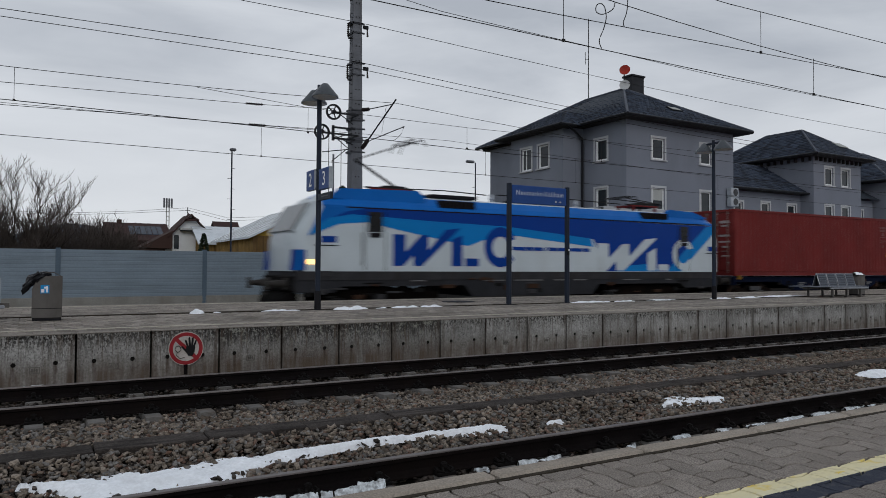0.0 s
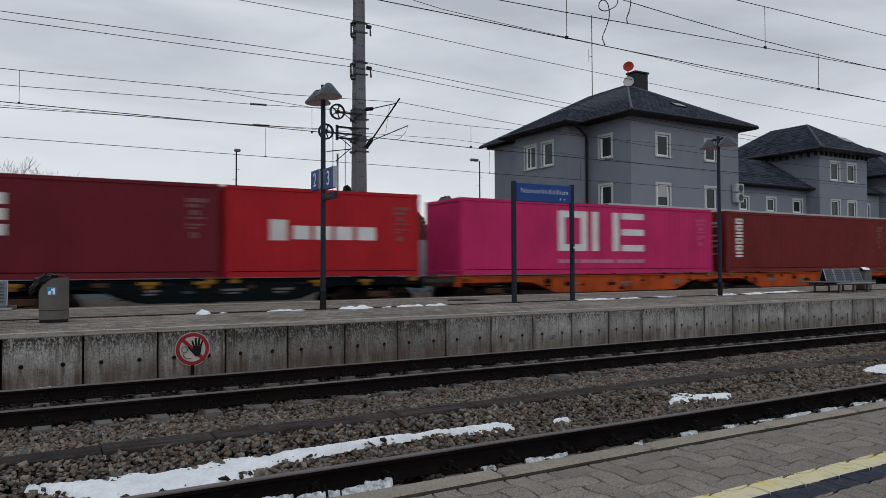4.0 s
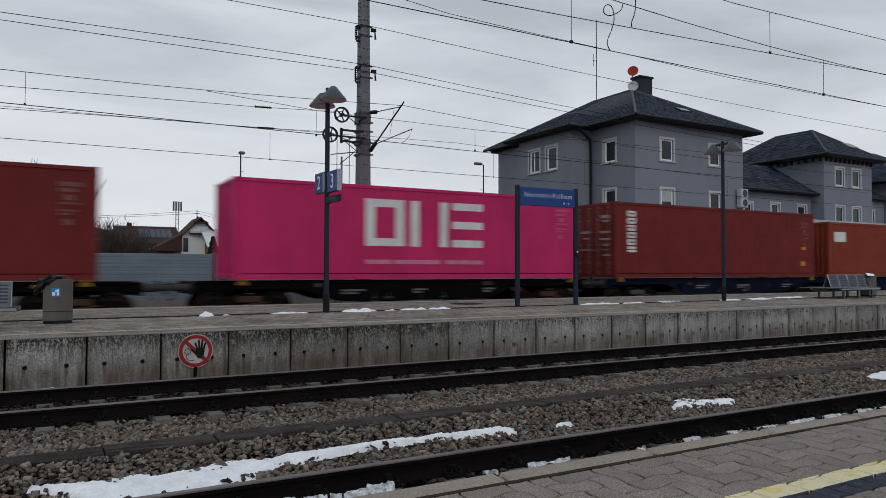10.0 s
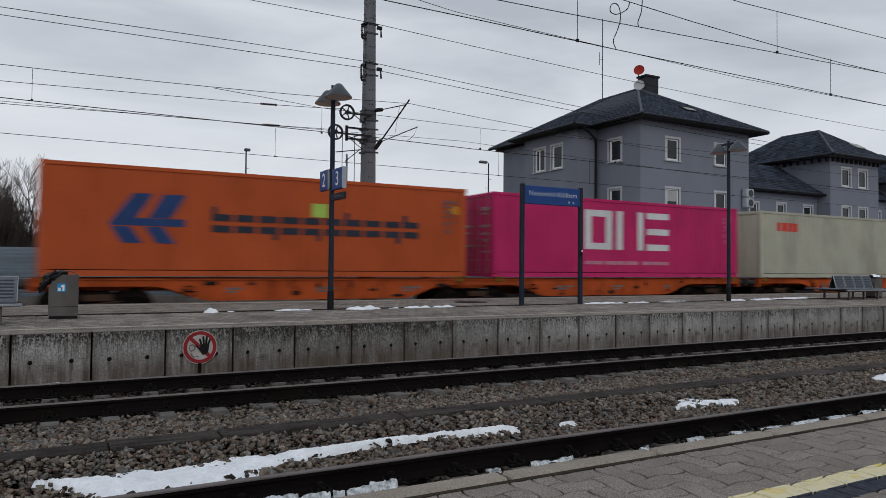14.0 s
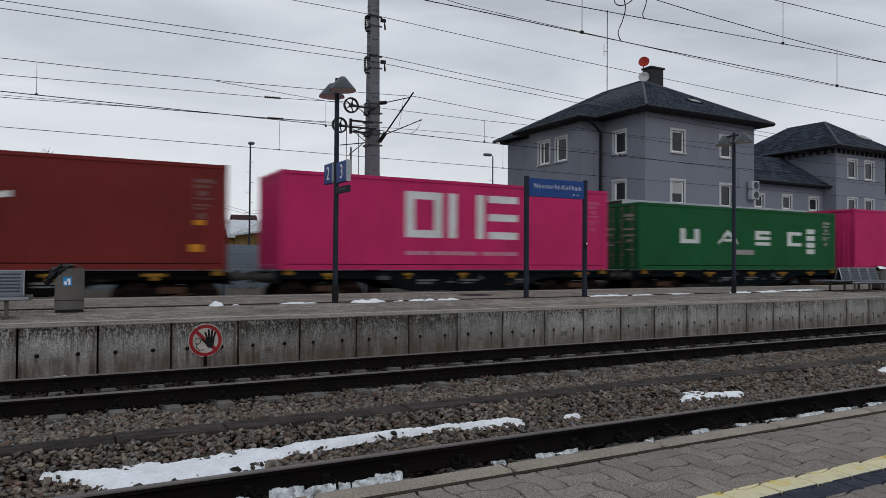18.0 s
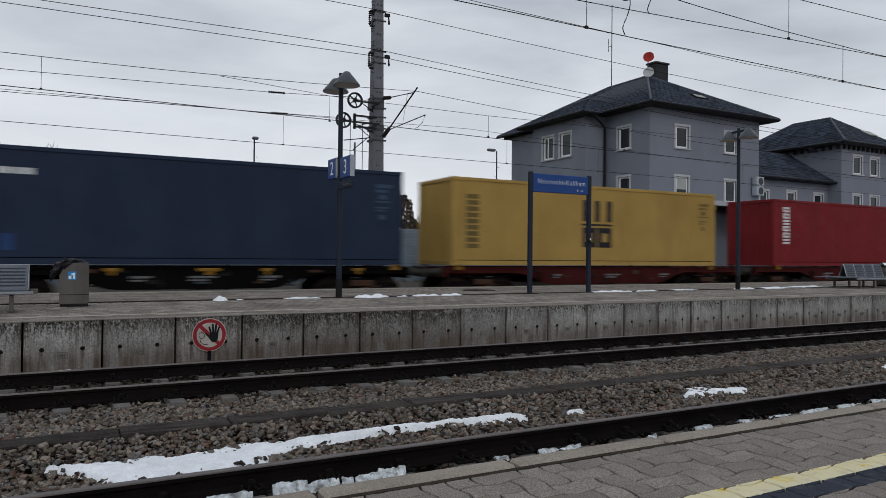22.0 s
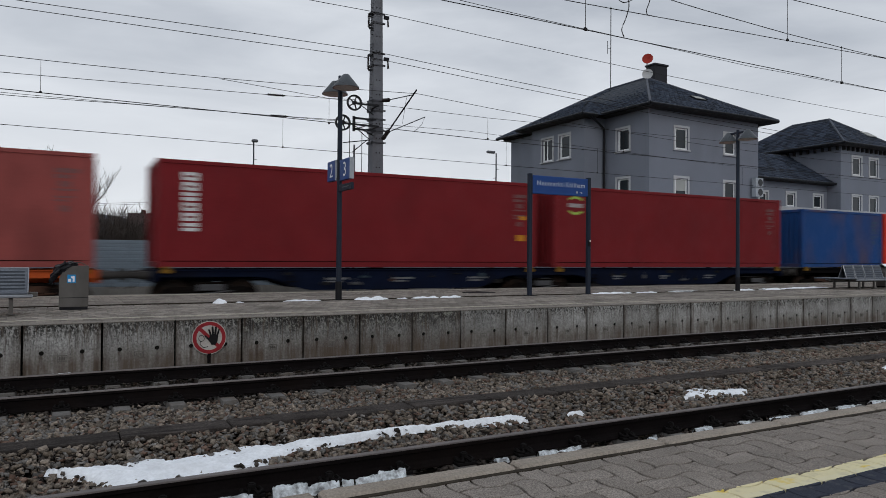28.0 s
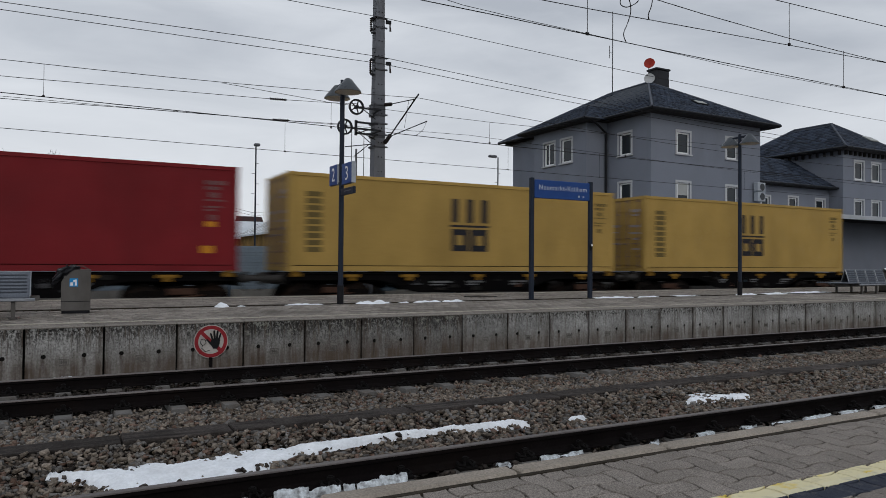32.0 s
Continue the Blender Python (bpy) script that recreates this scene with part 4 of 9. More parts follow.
    if doors:
        for y0, y1, z0, z1 in ((0.30, 0.80, 0.79, 0.83), (0.34, 0.72, 0.74, 0.765), (0.30, 0.85, 0.59, 0.62), (0.28, 0.85, 0.50, 0.525), (0.36, 0.66, 0.42, 0.45), (0.30, 0.70, 0.29, 0.31), (1.40, 1.95, 0.60, 0.63), (1.45, 1.80, 0.52, 0.54), (1.40, 1.95, 0.36, 0.385)):
            part("door_marking", Shape().box(0.004, 0.010, y0, y1, H * z0, H * z1), M_LOGO["grey"], root, "pale bar of small print")
    moving.append((root, u, Y_C - CW / 2, 1.255))
    return root


moving = []


# ------------------------------------------------ markings
def m_column(z0=0.98, z1=2.52):
    return [("white", "vertical_marking", pieces(0.64, 1.04, z0, z1 + 0.1, 6), "white piece of a column")]


def m_frame(dx=0.0, dz=0.0):
    """A square frame, two uprights and stacked bars over a line of small print."""
    a = [bar(4.11, 5.44, 0.84, 1.08), bar(4.11, 5.44, 2.05, 2.29), bar(4.11, 4.42, 1.08, 2.05), bar(5.13, 5.44, 1.08, 2.05)]
    n = [bar(5.66, 5.97, 0.84, 2.29), bar(6.70, 7.01, 0.84, 2.29)]
    e = [bar(7.17, 8.33, 0.84, 1.08), bar(7.17, 8.33, 1.44, 1.68), bar(7.17, 8.33, 2.05, 2.29)]
    s = [bar(x0, x1, 0.40 + dz * 0.4, 0.53 + dz * 0.4) for x0, x1 in ((4.12, 4.42), (4.45, 4.98), (5.10, 5.62), (5.65, 6.05), (6.08, 6.72), (6.92, 7.40), (7.43, 7.85), (7.88, 8.33))]
    a, n, e = [[(p[0] + dx, p[1] + dx) + tuple(z + dz for z in p[2:]) for p in g] for g in (a, n, e)]
    return [("white", "logo_block", a, "white square frame"), ("white", "logo_bars", n, "white upright"), ("white", "logo_bars", e, "white level bar"),
            ("blush", "logo_bars", [(p[0] + dx, p[1] + dx) + p[2:] for p in s], "pale bar of small print")]


def arc(cx, cz, r0, r1, a0, a1, n=10):
    out = []
    for i in range(n):
        a, b = radians(a0 + (a1 - a0) * i / n), radians(a0 + (a1 - a0) * (i + 1) / n)
        if math.cos(a) > math.cos(b):
            a, b = b, a
        out.append((cx + r1 * math.cos(a), cx + r1 * math.cos(b), cz + r0 * math.sin(a), cz + r0 * math.sin(b), cz + r1 * math.sin(a), cz + r1 * math.sin(b)))
    return out


def strips(ring, n=16):
    """Upright strips that fill an outline."""
    lo_, hi_, out = min(q[0] for q in ring), max(q[0] for q in ring), []
    for i in range(n):
        x0, x1 = lo_ + (hi_ - lo_) * i / n, lo_ + (hi_ - lo_) * (i + 1) / n

        def cuts(x):
            c = sorted(az + (bz_ - az) * (x - ax) / (bx - ax) for (ax, az), (bx, bz_) in zip(ring, ring[1:] + ring[:1]) if (ax > x) != (bx > x))
            return c
        a, b = cuts(x0 + 0.02 * (x1 - x0)), cuts(x1 - 0.02 * (x1 - x0))
        if len(a) == len(b):
            out += [(x0, x1, l0, l1, h0, h1) for l0, l1, h0, h1 in zip(a[::2], b[::2], a[1::2], b[1::2])]
    return out


def hollow(x0, x1, z0, z1, a):
    """An open square with strokes of width a."""
    return [bar(x0, x1, z0, z0 + a), bar(x0, x1, z1 - a, z1), bar(x0, x0 + a, z0 + a, z1 - a), bar(x1 - a, x1, z0 + a, z1 - a)]


def barred_row(x0, x1, z0, z1, n, a, tall=(), low=()):
    """A row of n pairs of level bars, some with an upright bar above or below."""
    out, p = [], (x1 - x0) / n
    for i in range(n):
        l, r = x0 + i * p, x0 + i * p + p * 0.84
        out += [bar(l, r, z0, z0 + a), bar(l, r, z1 - a, z1)]
        if i in tall:
            out.append(bar(l, l + a * 0.7, z1, z1 + (z1 - z0) * 0.4))
        if i in low:
            out.append(bar(r - a * 0.7, r, z0 - (z1 - z0) * 0.35, z0))
    return out


def star(cx, cz, r, n=30):
    """A seven-pointed star, in upright strips that don't overlap."""
    ring = [(cx + (r if i % 2 == 0 else 0.42 * r) * math.sin(i * math.pi / 7), cz + (r if i % 2 == 0 else 0.42 * r) * math.cos(i * math.pi / 7)) for i in range(14)]
    out = []
    for i in range(n):
        x0, x1 = cx - r + 2 * r * i / n, cx - r + 2 * r * (i + 1) / n
        x, cut = (x0 + x1) / 2, []
        for (ax, az), (bx, bz_) in zip(ring, ring[1:] + ring[:1]):
            if (ax > x) != (bx > x):
                cut.append(az + (bz_ - az) * (x - ax) / (bx - ax))
        cut.sort()
        out += [bar(x0, x1, lo, hi) for lo, hi in zip(cut[::2], cut[1::2])]
    return out


def m_chevron():
    lg = [[(1.55, 1.36), (2.14, 2.18), (2.62, 2.18), (2.20, 1.52), (2.0, 1.36)], [(2.50, 1.54), (2.88, 2.18), (3.45, 2.18), (3.05, 1.54)], [(1.56, 1.33), (3.42, 1.33), (3.42, 1.53), (1.75, 1.53)],
          [(1.60, 1.31), (2.06, 1.31), (2.38, 0.88), (1.87, 0.88)], [(2.42, 1.31), (2.86, 1.31), (3.18, 0.88), (2.70, 0.88)]]
    return [("blue", "logo_block", strips(q), "blue piece of an arrow-shaped emblem") for q in lg] + [("ink", "logo", barred_row(4.11, 10.54, 1.22, 1.72, 10, 0.19, (0, 5, 6, 9), (2, 4, 8)), "row of dark open shapes"), ("lime", "sticker", [bar(6.95, 7.45, 1.75, 2.15)], "green patch"),
            ("yellow", "placard", [bar(11.60, 11.92, 2.04, 2.30)], "small yellow placard")]


def m_codes(L, H, ink="dim"):
    return [(ink, "code_print", codes(L, H), "rows of small pale print")]


def m_plac(x=11.2, z=0.5):
    return [("yellow", "placard", [bar(x, x + 0.34, z, z + 0.20)], "yellow warning placard"), ("yellow", "sticker", [bar(x + 0.12, x + 0.40, z + 0.72, z + 0.86)], "small yellow sticker")]


def m_row(x, z, h):
    """A row of frames, pairs of uprights and stacks of bars."""
    w, g, out = 1.02, 0.20, []
    for i in range(6):
        l, r, t = x + i * (w + g), x + i * (w + g) + w, z + h
        if i in (1, 4):
            out.append(hollow(l, r, z, t, 0.25))
        elif i in (0, 5):
            out += [bar(l, l + 0.30, z, t), bar(r - 0.30, r, z, t)]
        else:
            out += [bar(l, r, z + k * h * 0.385, z + k * h * 0.385 + h * 0.23) for k in range(3)]
    return out


def m_stack(cx, z, w, h):
    """Three uprights and a line over two open squares, w wide and h high."""
    a, hw, m, t = w * 0.18, w / 2, z + h * 0.55, z + h * 0.42
    out = [bar(x - a / 2, x + a / 2, m, z + h) for x in (cx - hw + a / 2, cx, cx + hw - a / 2)]
    out.append(bar(cx - hw - 0.05, cx + hw + 0.05, z + h * 0.46, z + h * 0.50))
    return out + [hollow(cx - hw, cx - 0.04, z, t, a * 0.8), hollow(cx + 0.04, cx + hw, z, t, a * 0.8)]


L40, L20, HC, ST = 12.192, 6.058, 2.896, 2.591
PINK_BOX = "magenta-pink steel shipping container with big white frame and bars"
OX = "rust-red corrugated steel shipping container"
LOAD = [
    (26.02, L40, HC, "brown", 1, OX + " with small pale code bars", [("yellow", "placard", [(11.75, 12.0, 0.95, 0.95, 1.0, 1.2)], "yellow warning triangle")]),
    (39.1, L40, ST, "pink", 1, PINK_BOX, m_frame()),
    (52.91, L20, ST, "navy", 1, "dark navy short shipping container with a yellow mark", [("yellow", "logo_bars", word(0.46, 1.6, 2.08, 2.26, 5, 1), "yellow block")]),
    (58.99, L20, ST, "brown", 0, "short " + OX + " with a column of white blocks", m_column(0.72, 2.22)),
    (66.64, L20, ST, "maroon", 0, "short dark maroon shipping container with white blocks", [("white", "vertical_marking", column(0.63, 1.02, 1.08, 2.22, 3), "white block of a column")]),
    (72.83, L20, ST, "red", 0, "short bright red shipping container with white blocks", [("white", "logo_bars", [bar(1.25, 1.75, 1.06, 1.66)] + word(1.95, 4.67, 1.10, 1.50, 4, 5), "white block")]),
    (80.42, L40, ST, "pink", 0, PINK_BOX, m_frame()),
    (93.5, L40, ST, "brown", 1, OX + " with a column of white blocks", m_column(0.64, 2.24)),
    (107.23, L20, ST, "oxide", 1, "short " + OX + " with a yellow and blue mark", [("grey", "logo_plate", [bar(0.68, 1.22, 1.88, 2.32)], "pale rimmed plate"), ("ink", "logo_plate", [bar(0.70, 1.20, 1.94, 2.30)], "dark plate"), ("yellow", "logo", [(0.78, 0.95, 2.02, 2.10, 2.12, 2.20), (0.95, 1.16, 2.10, 2.13, 2.20, 2.25)], "yellow swoosh"), ("blue", "logo", [bar(0.76, 1.0, 2.20, 2.26)], "blue stroke")]),
    (113.4, L20, ST, "oxide", 0, "short " + OX + " with a yellow and blue mark", [("grey", "logo_plate", [bar(0.68, 1.22, 1.88, 2.32)], "pale rimmed plate"), ("ink", "logo_plate", [bar(0.70, 1.20, 1.94, 2.30)], "dark plate"), ("yellow", "logo", [(0.78, 0.95, 2.02, 2.10, 2.12, 2.20), (0.95, 1.16, 2.10, 2.13, 2.20, 2.25)], "yellow swoosh"), ("blue", "logo", [bar(0.76, 1.0, 2.20, 2.26)], "blue stroke")]),
    (120.27, L20, ST, "rust", 1, "short " + OX + " with a column of white blocks", m_column(0.72, 2.22)),
    (126.38, L20, ST, "oxide", 0, "short " + OX + " with a black and yellow plate", [("ink", "logo_plate", [bar(0.62, 1.98, 1.78, 2.28)], "dark plate"), ("yellow", "logo", [(0.95, 1.9, 2.16, 1.98, 2.2, 2.24)], "yellow wedge"), ("white", "small_print", [bar(0.7, 1.9, 1.80, 1.92)], "pale bar")]),
    (134.84, L40, HC, "brown", 0, OX + ", plain and weathered", m_plac(11.3, 1.6)),
    (150.0, L40, HC, "oxide", 0, OX + " with a yellow and blue mark", [("grey", "logo_plate", [bar(0.58, 1.12, 2.10, 2.54)], "pale rimmed plate"), ("ink", "logo_plate", [bar(0.60, 1.10, 2.16, 2.52)], "dark plate"), ("yellow", "logo", [(0.68, 0.85, 2.24, 2.32, 2.34, 2.42), (0.85, 1.06, 2.32, 2.35, 2.42, 2.47)], "yellow swoosh")] + m_plac()),
    (164.29, L40, HC, "brown", 0, OX + " with a column of white blocks", m_column()),
    (179.87, L40, HC, "pink", 0, PINK_BOX, m_frame(-0.15, 0.19)),
    (193.97, L40, HC, "brown", 1, OX + " with a column of white blocks", m_column() + m_plac()),
    (207.3, L40, ST, "rust", 0, "orange-brown corrugated steel shipping container with a pale patch", [("white", "logo_plate", [bar(0.43, 1.39, 1.66, 2.12)], "white rectangular patch")]),
    (221.0, L40, HC, "pink", 0, PINK_BOX, m_frame(-0.15, 0.19)),
    (234.65, L20, ST, "maroon", 0, "short dark maroon shipping container with a black and yellow plate", [("ink", "logo_plate", [bar(0.49, 1.88, 1.78, 2.26)], "dark plate"), ("yellow", "logo", [(0.85, 1.84, 2.14, 1.96, 2.18, 2.22)], "yellow wedge"), ("white", "small_print", [bar(0.55, 1.8, 1.80, 1.92)], "pale bar")]),
    (240.82, L20, ST, "teal", 0, "short teal-blue shipping container with a white square", [("white", "logo_plate", [bar(0.58, 1.22, 1.72, 2.22)], "white square"), ("sky", "logo", [bar(0.74, 1.06, 1.88, 2.06)], "pale blue emblem"), ("red", "sticker", [bar(1.45, 1.85, 0.55, 0.81), bar(1.5, 1.8, 0.36, 0.46)], "small red emblem")]),
    (248.47, L40, HC, "orange", 1, "orange steel shipping container with a blue emblem and dark blocks", m_chevron()),
    (261.74, L40, HC, "pink", 1, PINK_BOX, m_frame(-0.15, 0.19)),
    (275.44, L40, HC, "cream", 0, "cream-grey weathered shipping container with small red blocks", [("red", "logo_bars", word(1.15, 2.65, 2.04, 2.42, 4, 8), "red block")]),
    (288.58, L40, HC, "pink", 0, PINK_BOX, m_frame(-0.15, 0.19)),
    (302.36, L40, HC, "brown", 0, OX + ", plain and weathered", m_plac(11.3, 0.8)),
    (316.07, L40, HC, "brown", 0, OX + " with a column of white blocks", m_column() + m_plac() + [("white", "scuff", [(6.6, 7.1, 1.72, 1.78, 1.84, 1.94)], "pale scuff")]),
    (329.74, L40, HC, "pink", 0, PINK_BOX, m_frame(-0.15, 0.19)),
    (343.51, L40, ST, "green", 1, "dark green shipping container with widely spaced white blocks", [("white", "logo_bars", [bar(2.23, 2.5, 1.06, 1.64), bar(3.0, 3.27, 1.06, 1.64), bar(2.5, 3.0, 1.06, 1.22), [(4.4, 4.95, 1.04, 1.46, 1.12, 1.68), (4.95, 5.58, 1.46, 1.04, 1.68, 1.12), bar(4.72, 5.24, 1.17, 1.28)], [bar(6.69, 7.6, 1.04, 1.18), bar(6.69, 7.6, 1.28, 1.42), bar(6.69, 7.6, 1.52, 1.66), bar(6.69, 6.95, 1.42, 1.52)], [bar(8.77, 9.75, 1.04, 1.18), bar(8.77, 9.75, 1.52, 1.66), bar(8.77, 9.08, 1.18, 1.52)]], "white open block"),
                              ("white", "vertical_marking", column(10.08, 10.66, 0.70, 1.90, 4), "white block of a column"), ("grey", "small_print", [bar(5.38, 6.55, 0.64, 0.84)], "pale bar")]),
    (357.25, L40, HC, "pink", 0, PINK_BOX, m_frame(-0.15, 0.19)),
    (371.01, L40, HC, "navy", 0, "dark navy shipping container with white arcs and bars", [("white", "logo_bars", [hollow(4.22 + i * 0.6, 4.74 + i * 0.6, 1.27, 1.70, 0.11) for i in range(6)], "white open block"), ("white", "logo", arc(6.1, 1.5, 0.82, 1.0, 72, 158), "white arc"), ("white", "logo", arc(6.1, 1.5, 0.82, 1.0, 252, 325), "white arc"),
                             ("grey", "small_print", word(8.37, 11.05, 0.86, 1.08, 9, 2) + word(8.6, 11.0, 0.53, 0.66, 9, 3), "rows of pale bars"), ("yellow", "placard", [bar(0.17, 0.66, 0.52, 0.88)], "yellow warning placard")]),
    (384.65, L40, HC, "pink", 0, PINK_BOX, m_frame(-0.15, 0.19)),
    (398.46, L40, HC, "slate", 0, "slate-blue shipping container with a small white mark", [("white", "logo_bars", [(0.28, 0.9, 2.36, 2.20, 2.48, 2.40)] + word(1.0, 2.32, 2.20, 2.36, 5, 1), "small white blocks"), ("blue", "sticker", [bar(1.6, 1.85, 0.35, 0.75)], "blue patch")]),
    (412.42, L40, HC, "yellow", 0, "ochre-yellow shipping container with two black blocks", [("black", "logo_bars", m_stack(6.05, 0.66, 1.36, 1.70), "black bar or open square"), ("olive", "vertical_marking", column(0.55, 1.02, 0.57, 2.40, 9), "faint bar of a column")]),
    (428.26, L40, HC, "oxide", 0, OX + " with a column of white blocks", m_column(0.96, 2.52) + m_plac()),
    (441.93, L40, HC, "oxide", 0, OX + " with three white slanting blocks", [("white", "logo_bars", [(0.55, 1.15, 2.06, 2.10, 2.38, 2.44), (0.55, 1.15, 1.33, 1.37, 1.64, 1.70), (0.55, 1.15, 0.58, 0.63, 0.90, 0.97)], "white slanting block")] + m_plac(11.15)),
    (455.62, L40, HC, "wine", 1, "wine-red corrugated shipping container with a yellow band", [("yellow", "logo_bars", [bar(0.42, 2.1, 2.28, 2.50)], "yellow band"), ("dim", "logo_bars", word(0.6, 1.95, 2.33, 2.45, 5, 4), "dull blocks")] + m_plac(11.3)),
    (469.23, L40, HC, "maroon", 1, "dark maroon shipping container with white blocks", [("white", "vertical_marking", column(0.56, 1.0, 1.33, 2.52, 3), "white block of a column")]),
    (482.14, L40, HC, "red", 0, "bright red shipping container with a white patch", [("white", "logo_plate", [bar(0.58, 1.63, 1.95, 2.40)], "white patch")] + m_plac(11.3)),
    (495.89, L20, ST, "yellow", 1, "short ochre-yellow shipping container with two black blocks", [("black", "logo_bars", m_stack(3.0, 0.62, 1.1, 1.36), "black bar or open square"), ("olive", "vertical_marking", column(0.7, 1.0, 0.5, 2.2, 9), "faint bar of a column")]),
    (502.1, L20, ST, "paleblue", 0, "short pale blue shipping container with a star emblem", [("sky", "logo_plate", [bar(0.35, 1.25, 1.10, 1.75)], "pale blue square"), ("white", "logo", star(0.8, 1.42, 0.30), "white star"), ("ink", "logo_bars", word(1.5, 5.2, 1.12, 1.66, 6, 2), "dark block")]),
    (508.57, L40, HC, "faded", 0, "sun-faded pinkish red shipping container with scrapes", [("grey", "logo_plate", [bar(0.35, 1.5, 2.06, 2.52)], "pale worn patch"), ("dim", "scrape", [bar(2.1, 2.9, 0.28, 0.62), bar(6.2, 7.1, 0.3, 0.5), bar(8.2, 8.9, 0.22, 0.5)], "dark scrape")]),
    (522.23, L40, HC, "oxide", 0, OX + " with a column of white blocks", m_column() + m_plac(11.4, 0.9)),
    (535.2, L40, HC, "oxide", 0, "deep red shipping container with a small pale mark", [("lime", "logo", arc(0.98, 2.02, 0.44, 0.52, 55, 125, 6) + arc(0.98, 2.40, 0.44, 0.52, 235, 305, 6), "lime-green swooshes"), ("grey", "logo_bar", [bar(0.66, 1.3, 2.14, 2.28)], "pale bar")]),
    (548.9, L20, ST, "blue", 0, "short blue shipping container with rust and faded patches", m_codes(L20, ST, "slate")),
    (555.13, L20, ST, "scarlet", 0, "short orange-red shipping container with a white crossed emblem", [("grey", "logo_bars", word(0.56, 3.35, 1.2, 1.54, 7, 6) + word(4.75, 5.73, 1.16, 1.56, 3, 7), "rows of pale blocks"), ("white", "logo", [(3.43, 4.71, 1.55, 1.0, 1.68, 1.10), (3.5, 4.7, 1.02, 1.40, 1.12, 1.52)], "white crossed strokes"), ("white", "small_print", [bar(4.9, 5.75, 1.9, 2.0)], "white bar")]),
    (564.93, L40, HC, "white", 1, "weathered white refrigerated shipping container with a blue emblem", [("blue", "logo", [(0.44, 0.75, 2.22, 2.14, 2.30, 2.46), (0.75, 1.1, 2.20, 2.28, 2.5, 2.38)], "blue wing emblem"), ("grey", "small_print", word(1.2, 2.51, 2.30, 2.44, 6, 5), "grey block")] + m_plac()),
    (578.84, L40, HC, "greyblue", 0, "grey-blue shipping container with a star emblem and dark blocks", [("sky", "logo_plate", [bar(1.32, 2.85, 0.66, 2.24)], "pale blue square"), ("white", "logo", star(2.08, 1.45, 0.68), "white star"), ("ink", "logo_bars", m_row(3.4, 1.04, 0.94), "dark bar or open frame")]),
    (592.71, L40, HC, "oxide", 0, OX + " with a column of white blocks", m_column() + m_plac()),
    (606.29, L40, HC, "yellow", 1, "ochre-yellow shipping container with two black blocks", [("black", "logo_bars", m_stack(6.05, 0.66, 1.36, 1.70), "black bar or open square"), ("olive", "vertical_marking", column(0.55, 1.02, 0.57, 2.40, 9), "faint bar of a column")]),
    (620.04, L40, HC, "yellow", 1, "ochre-yellow shipping container with two black blocks", [("black", "logo_bars", m_stack(6.05, 0.66, 1.36, 1.70), "black bar or open square"), ("olive", "vertical_marking", column(0.55, 1.02, 0.57, 2.40, 9), "faint bar of a column")]),
]
for u, L, H, key, doors, label, marks in LOAD:
    pale = {"pink": "faint", "greyblue": "slate", "slate": "slate", "white": "grey", "navy": "slate", "teal": "sky", "green": "grey", "cream": "grey", "blue": "slate", "yellow": "olive"}.get(key, "dim")
    container(label, u, L, H, key, doors, marks + m_codes(L, H, pale))


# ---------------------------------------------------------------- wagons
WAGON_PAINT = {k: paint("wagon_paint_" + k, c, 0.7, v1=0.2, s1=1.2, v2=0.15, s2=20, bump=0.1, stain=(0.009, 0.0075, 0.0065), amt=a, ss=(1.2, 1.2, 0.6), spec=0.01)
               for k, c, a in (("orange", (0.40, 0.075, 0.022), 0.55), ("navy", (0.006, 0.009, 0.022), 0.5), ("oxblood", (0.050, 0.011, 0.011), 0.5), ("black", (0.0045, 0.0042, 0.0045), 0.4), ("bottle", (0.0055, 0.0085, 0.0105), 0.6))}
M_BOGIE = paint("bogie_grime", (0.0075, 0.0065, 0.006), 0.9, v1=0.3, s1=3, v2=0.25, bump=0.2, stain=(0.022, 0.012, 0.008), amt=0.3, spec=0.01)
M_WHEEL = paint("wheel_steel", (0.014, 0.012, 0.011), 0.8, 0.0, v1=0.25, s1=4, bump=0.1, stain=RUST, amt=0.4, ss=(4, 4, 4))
M_BUFFER = paint("buffer_steel", (0.045, 0.042, 0.04), 0.65, 0.2, v1=0.2, bump=0.1)
M_FITTING = paint("yellow_fitting", (0.20, 0.105, 0.016), 0.65, v1=0.2, s1=5, bump=0.1, stain=DIRT, amt=0.5, ss=(5, 5, 5))
M_GEAR = [paint("gear_" + k_, c_, 0.7, v1=0.3, s1=5, bump=0.1, stain=DIRT, amt=0.5, ss=(5, 5, 5)) for k_, c_ in (("steel", (0.075, 0.075, 0.080)), ("slate", (0.035, 0.052, 0.066)), ("rust", (0.060, 0.030, 0.020)), ("soot", (0.010, 0.0095, 0.009)), ("ochre", (0.24, 0.125, 0.018)))]
M_TAGS = paint("pale_stencil", (0.13, 0.13, 0.135), 0.7, v1=0.2, s1=6, bump=0.0)

wheel_prof = [(0.09, -0.68), (0.10, -0.70), (0.40, -0.715), (0.425, -0.69), (0.485, -0.685), (0.485, -0.715), (0.462, -0.725), (0.458, -0.82), (0.42, -0.825), (0.40, -0.76), (0.14, -0.80), (0.10, -0.83)]
ws = Shape().lathe(wheel_prof, axis="y", n=24).lathe([(r, -y) for r, y in reversed(wheel_prof)], axis="y", n=24)
ws.cyl((0, -1.0, 0), (0, 1.0, 0), 0.075, n=10)
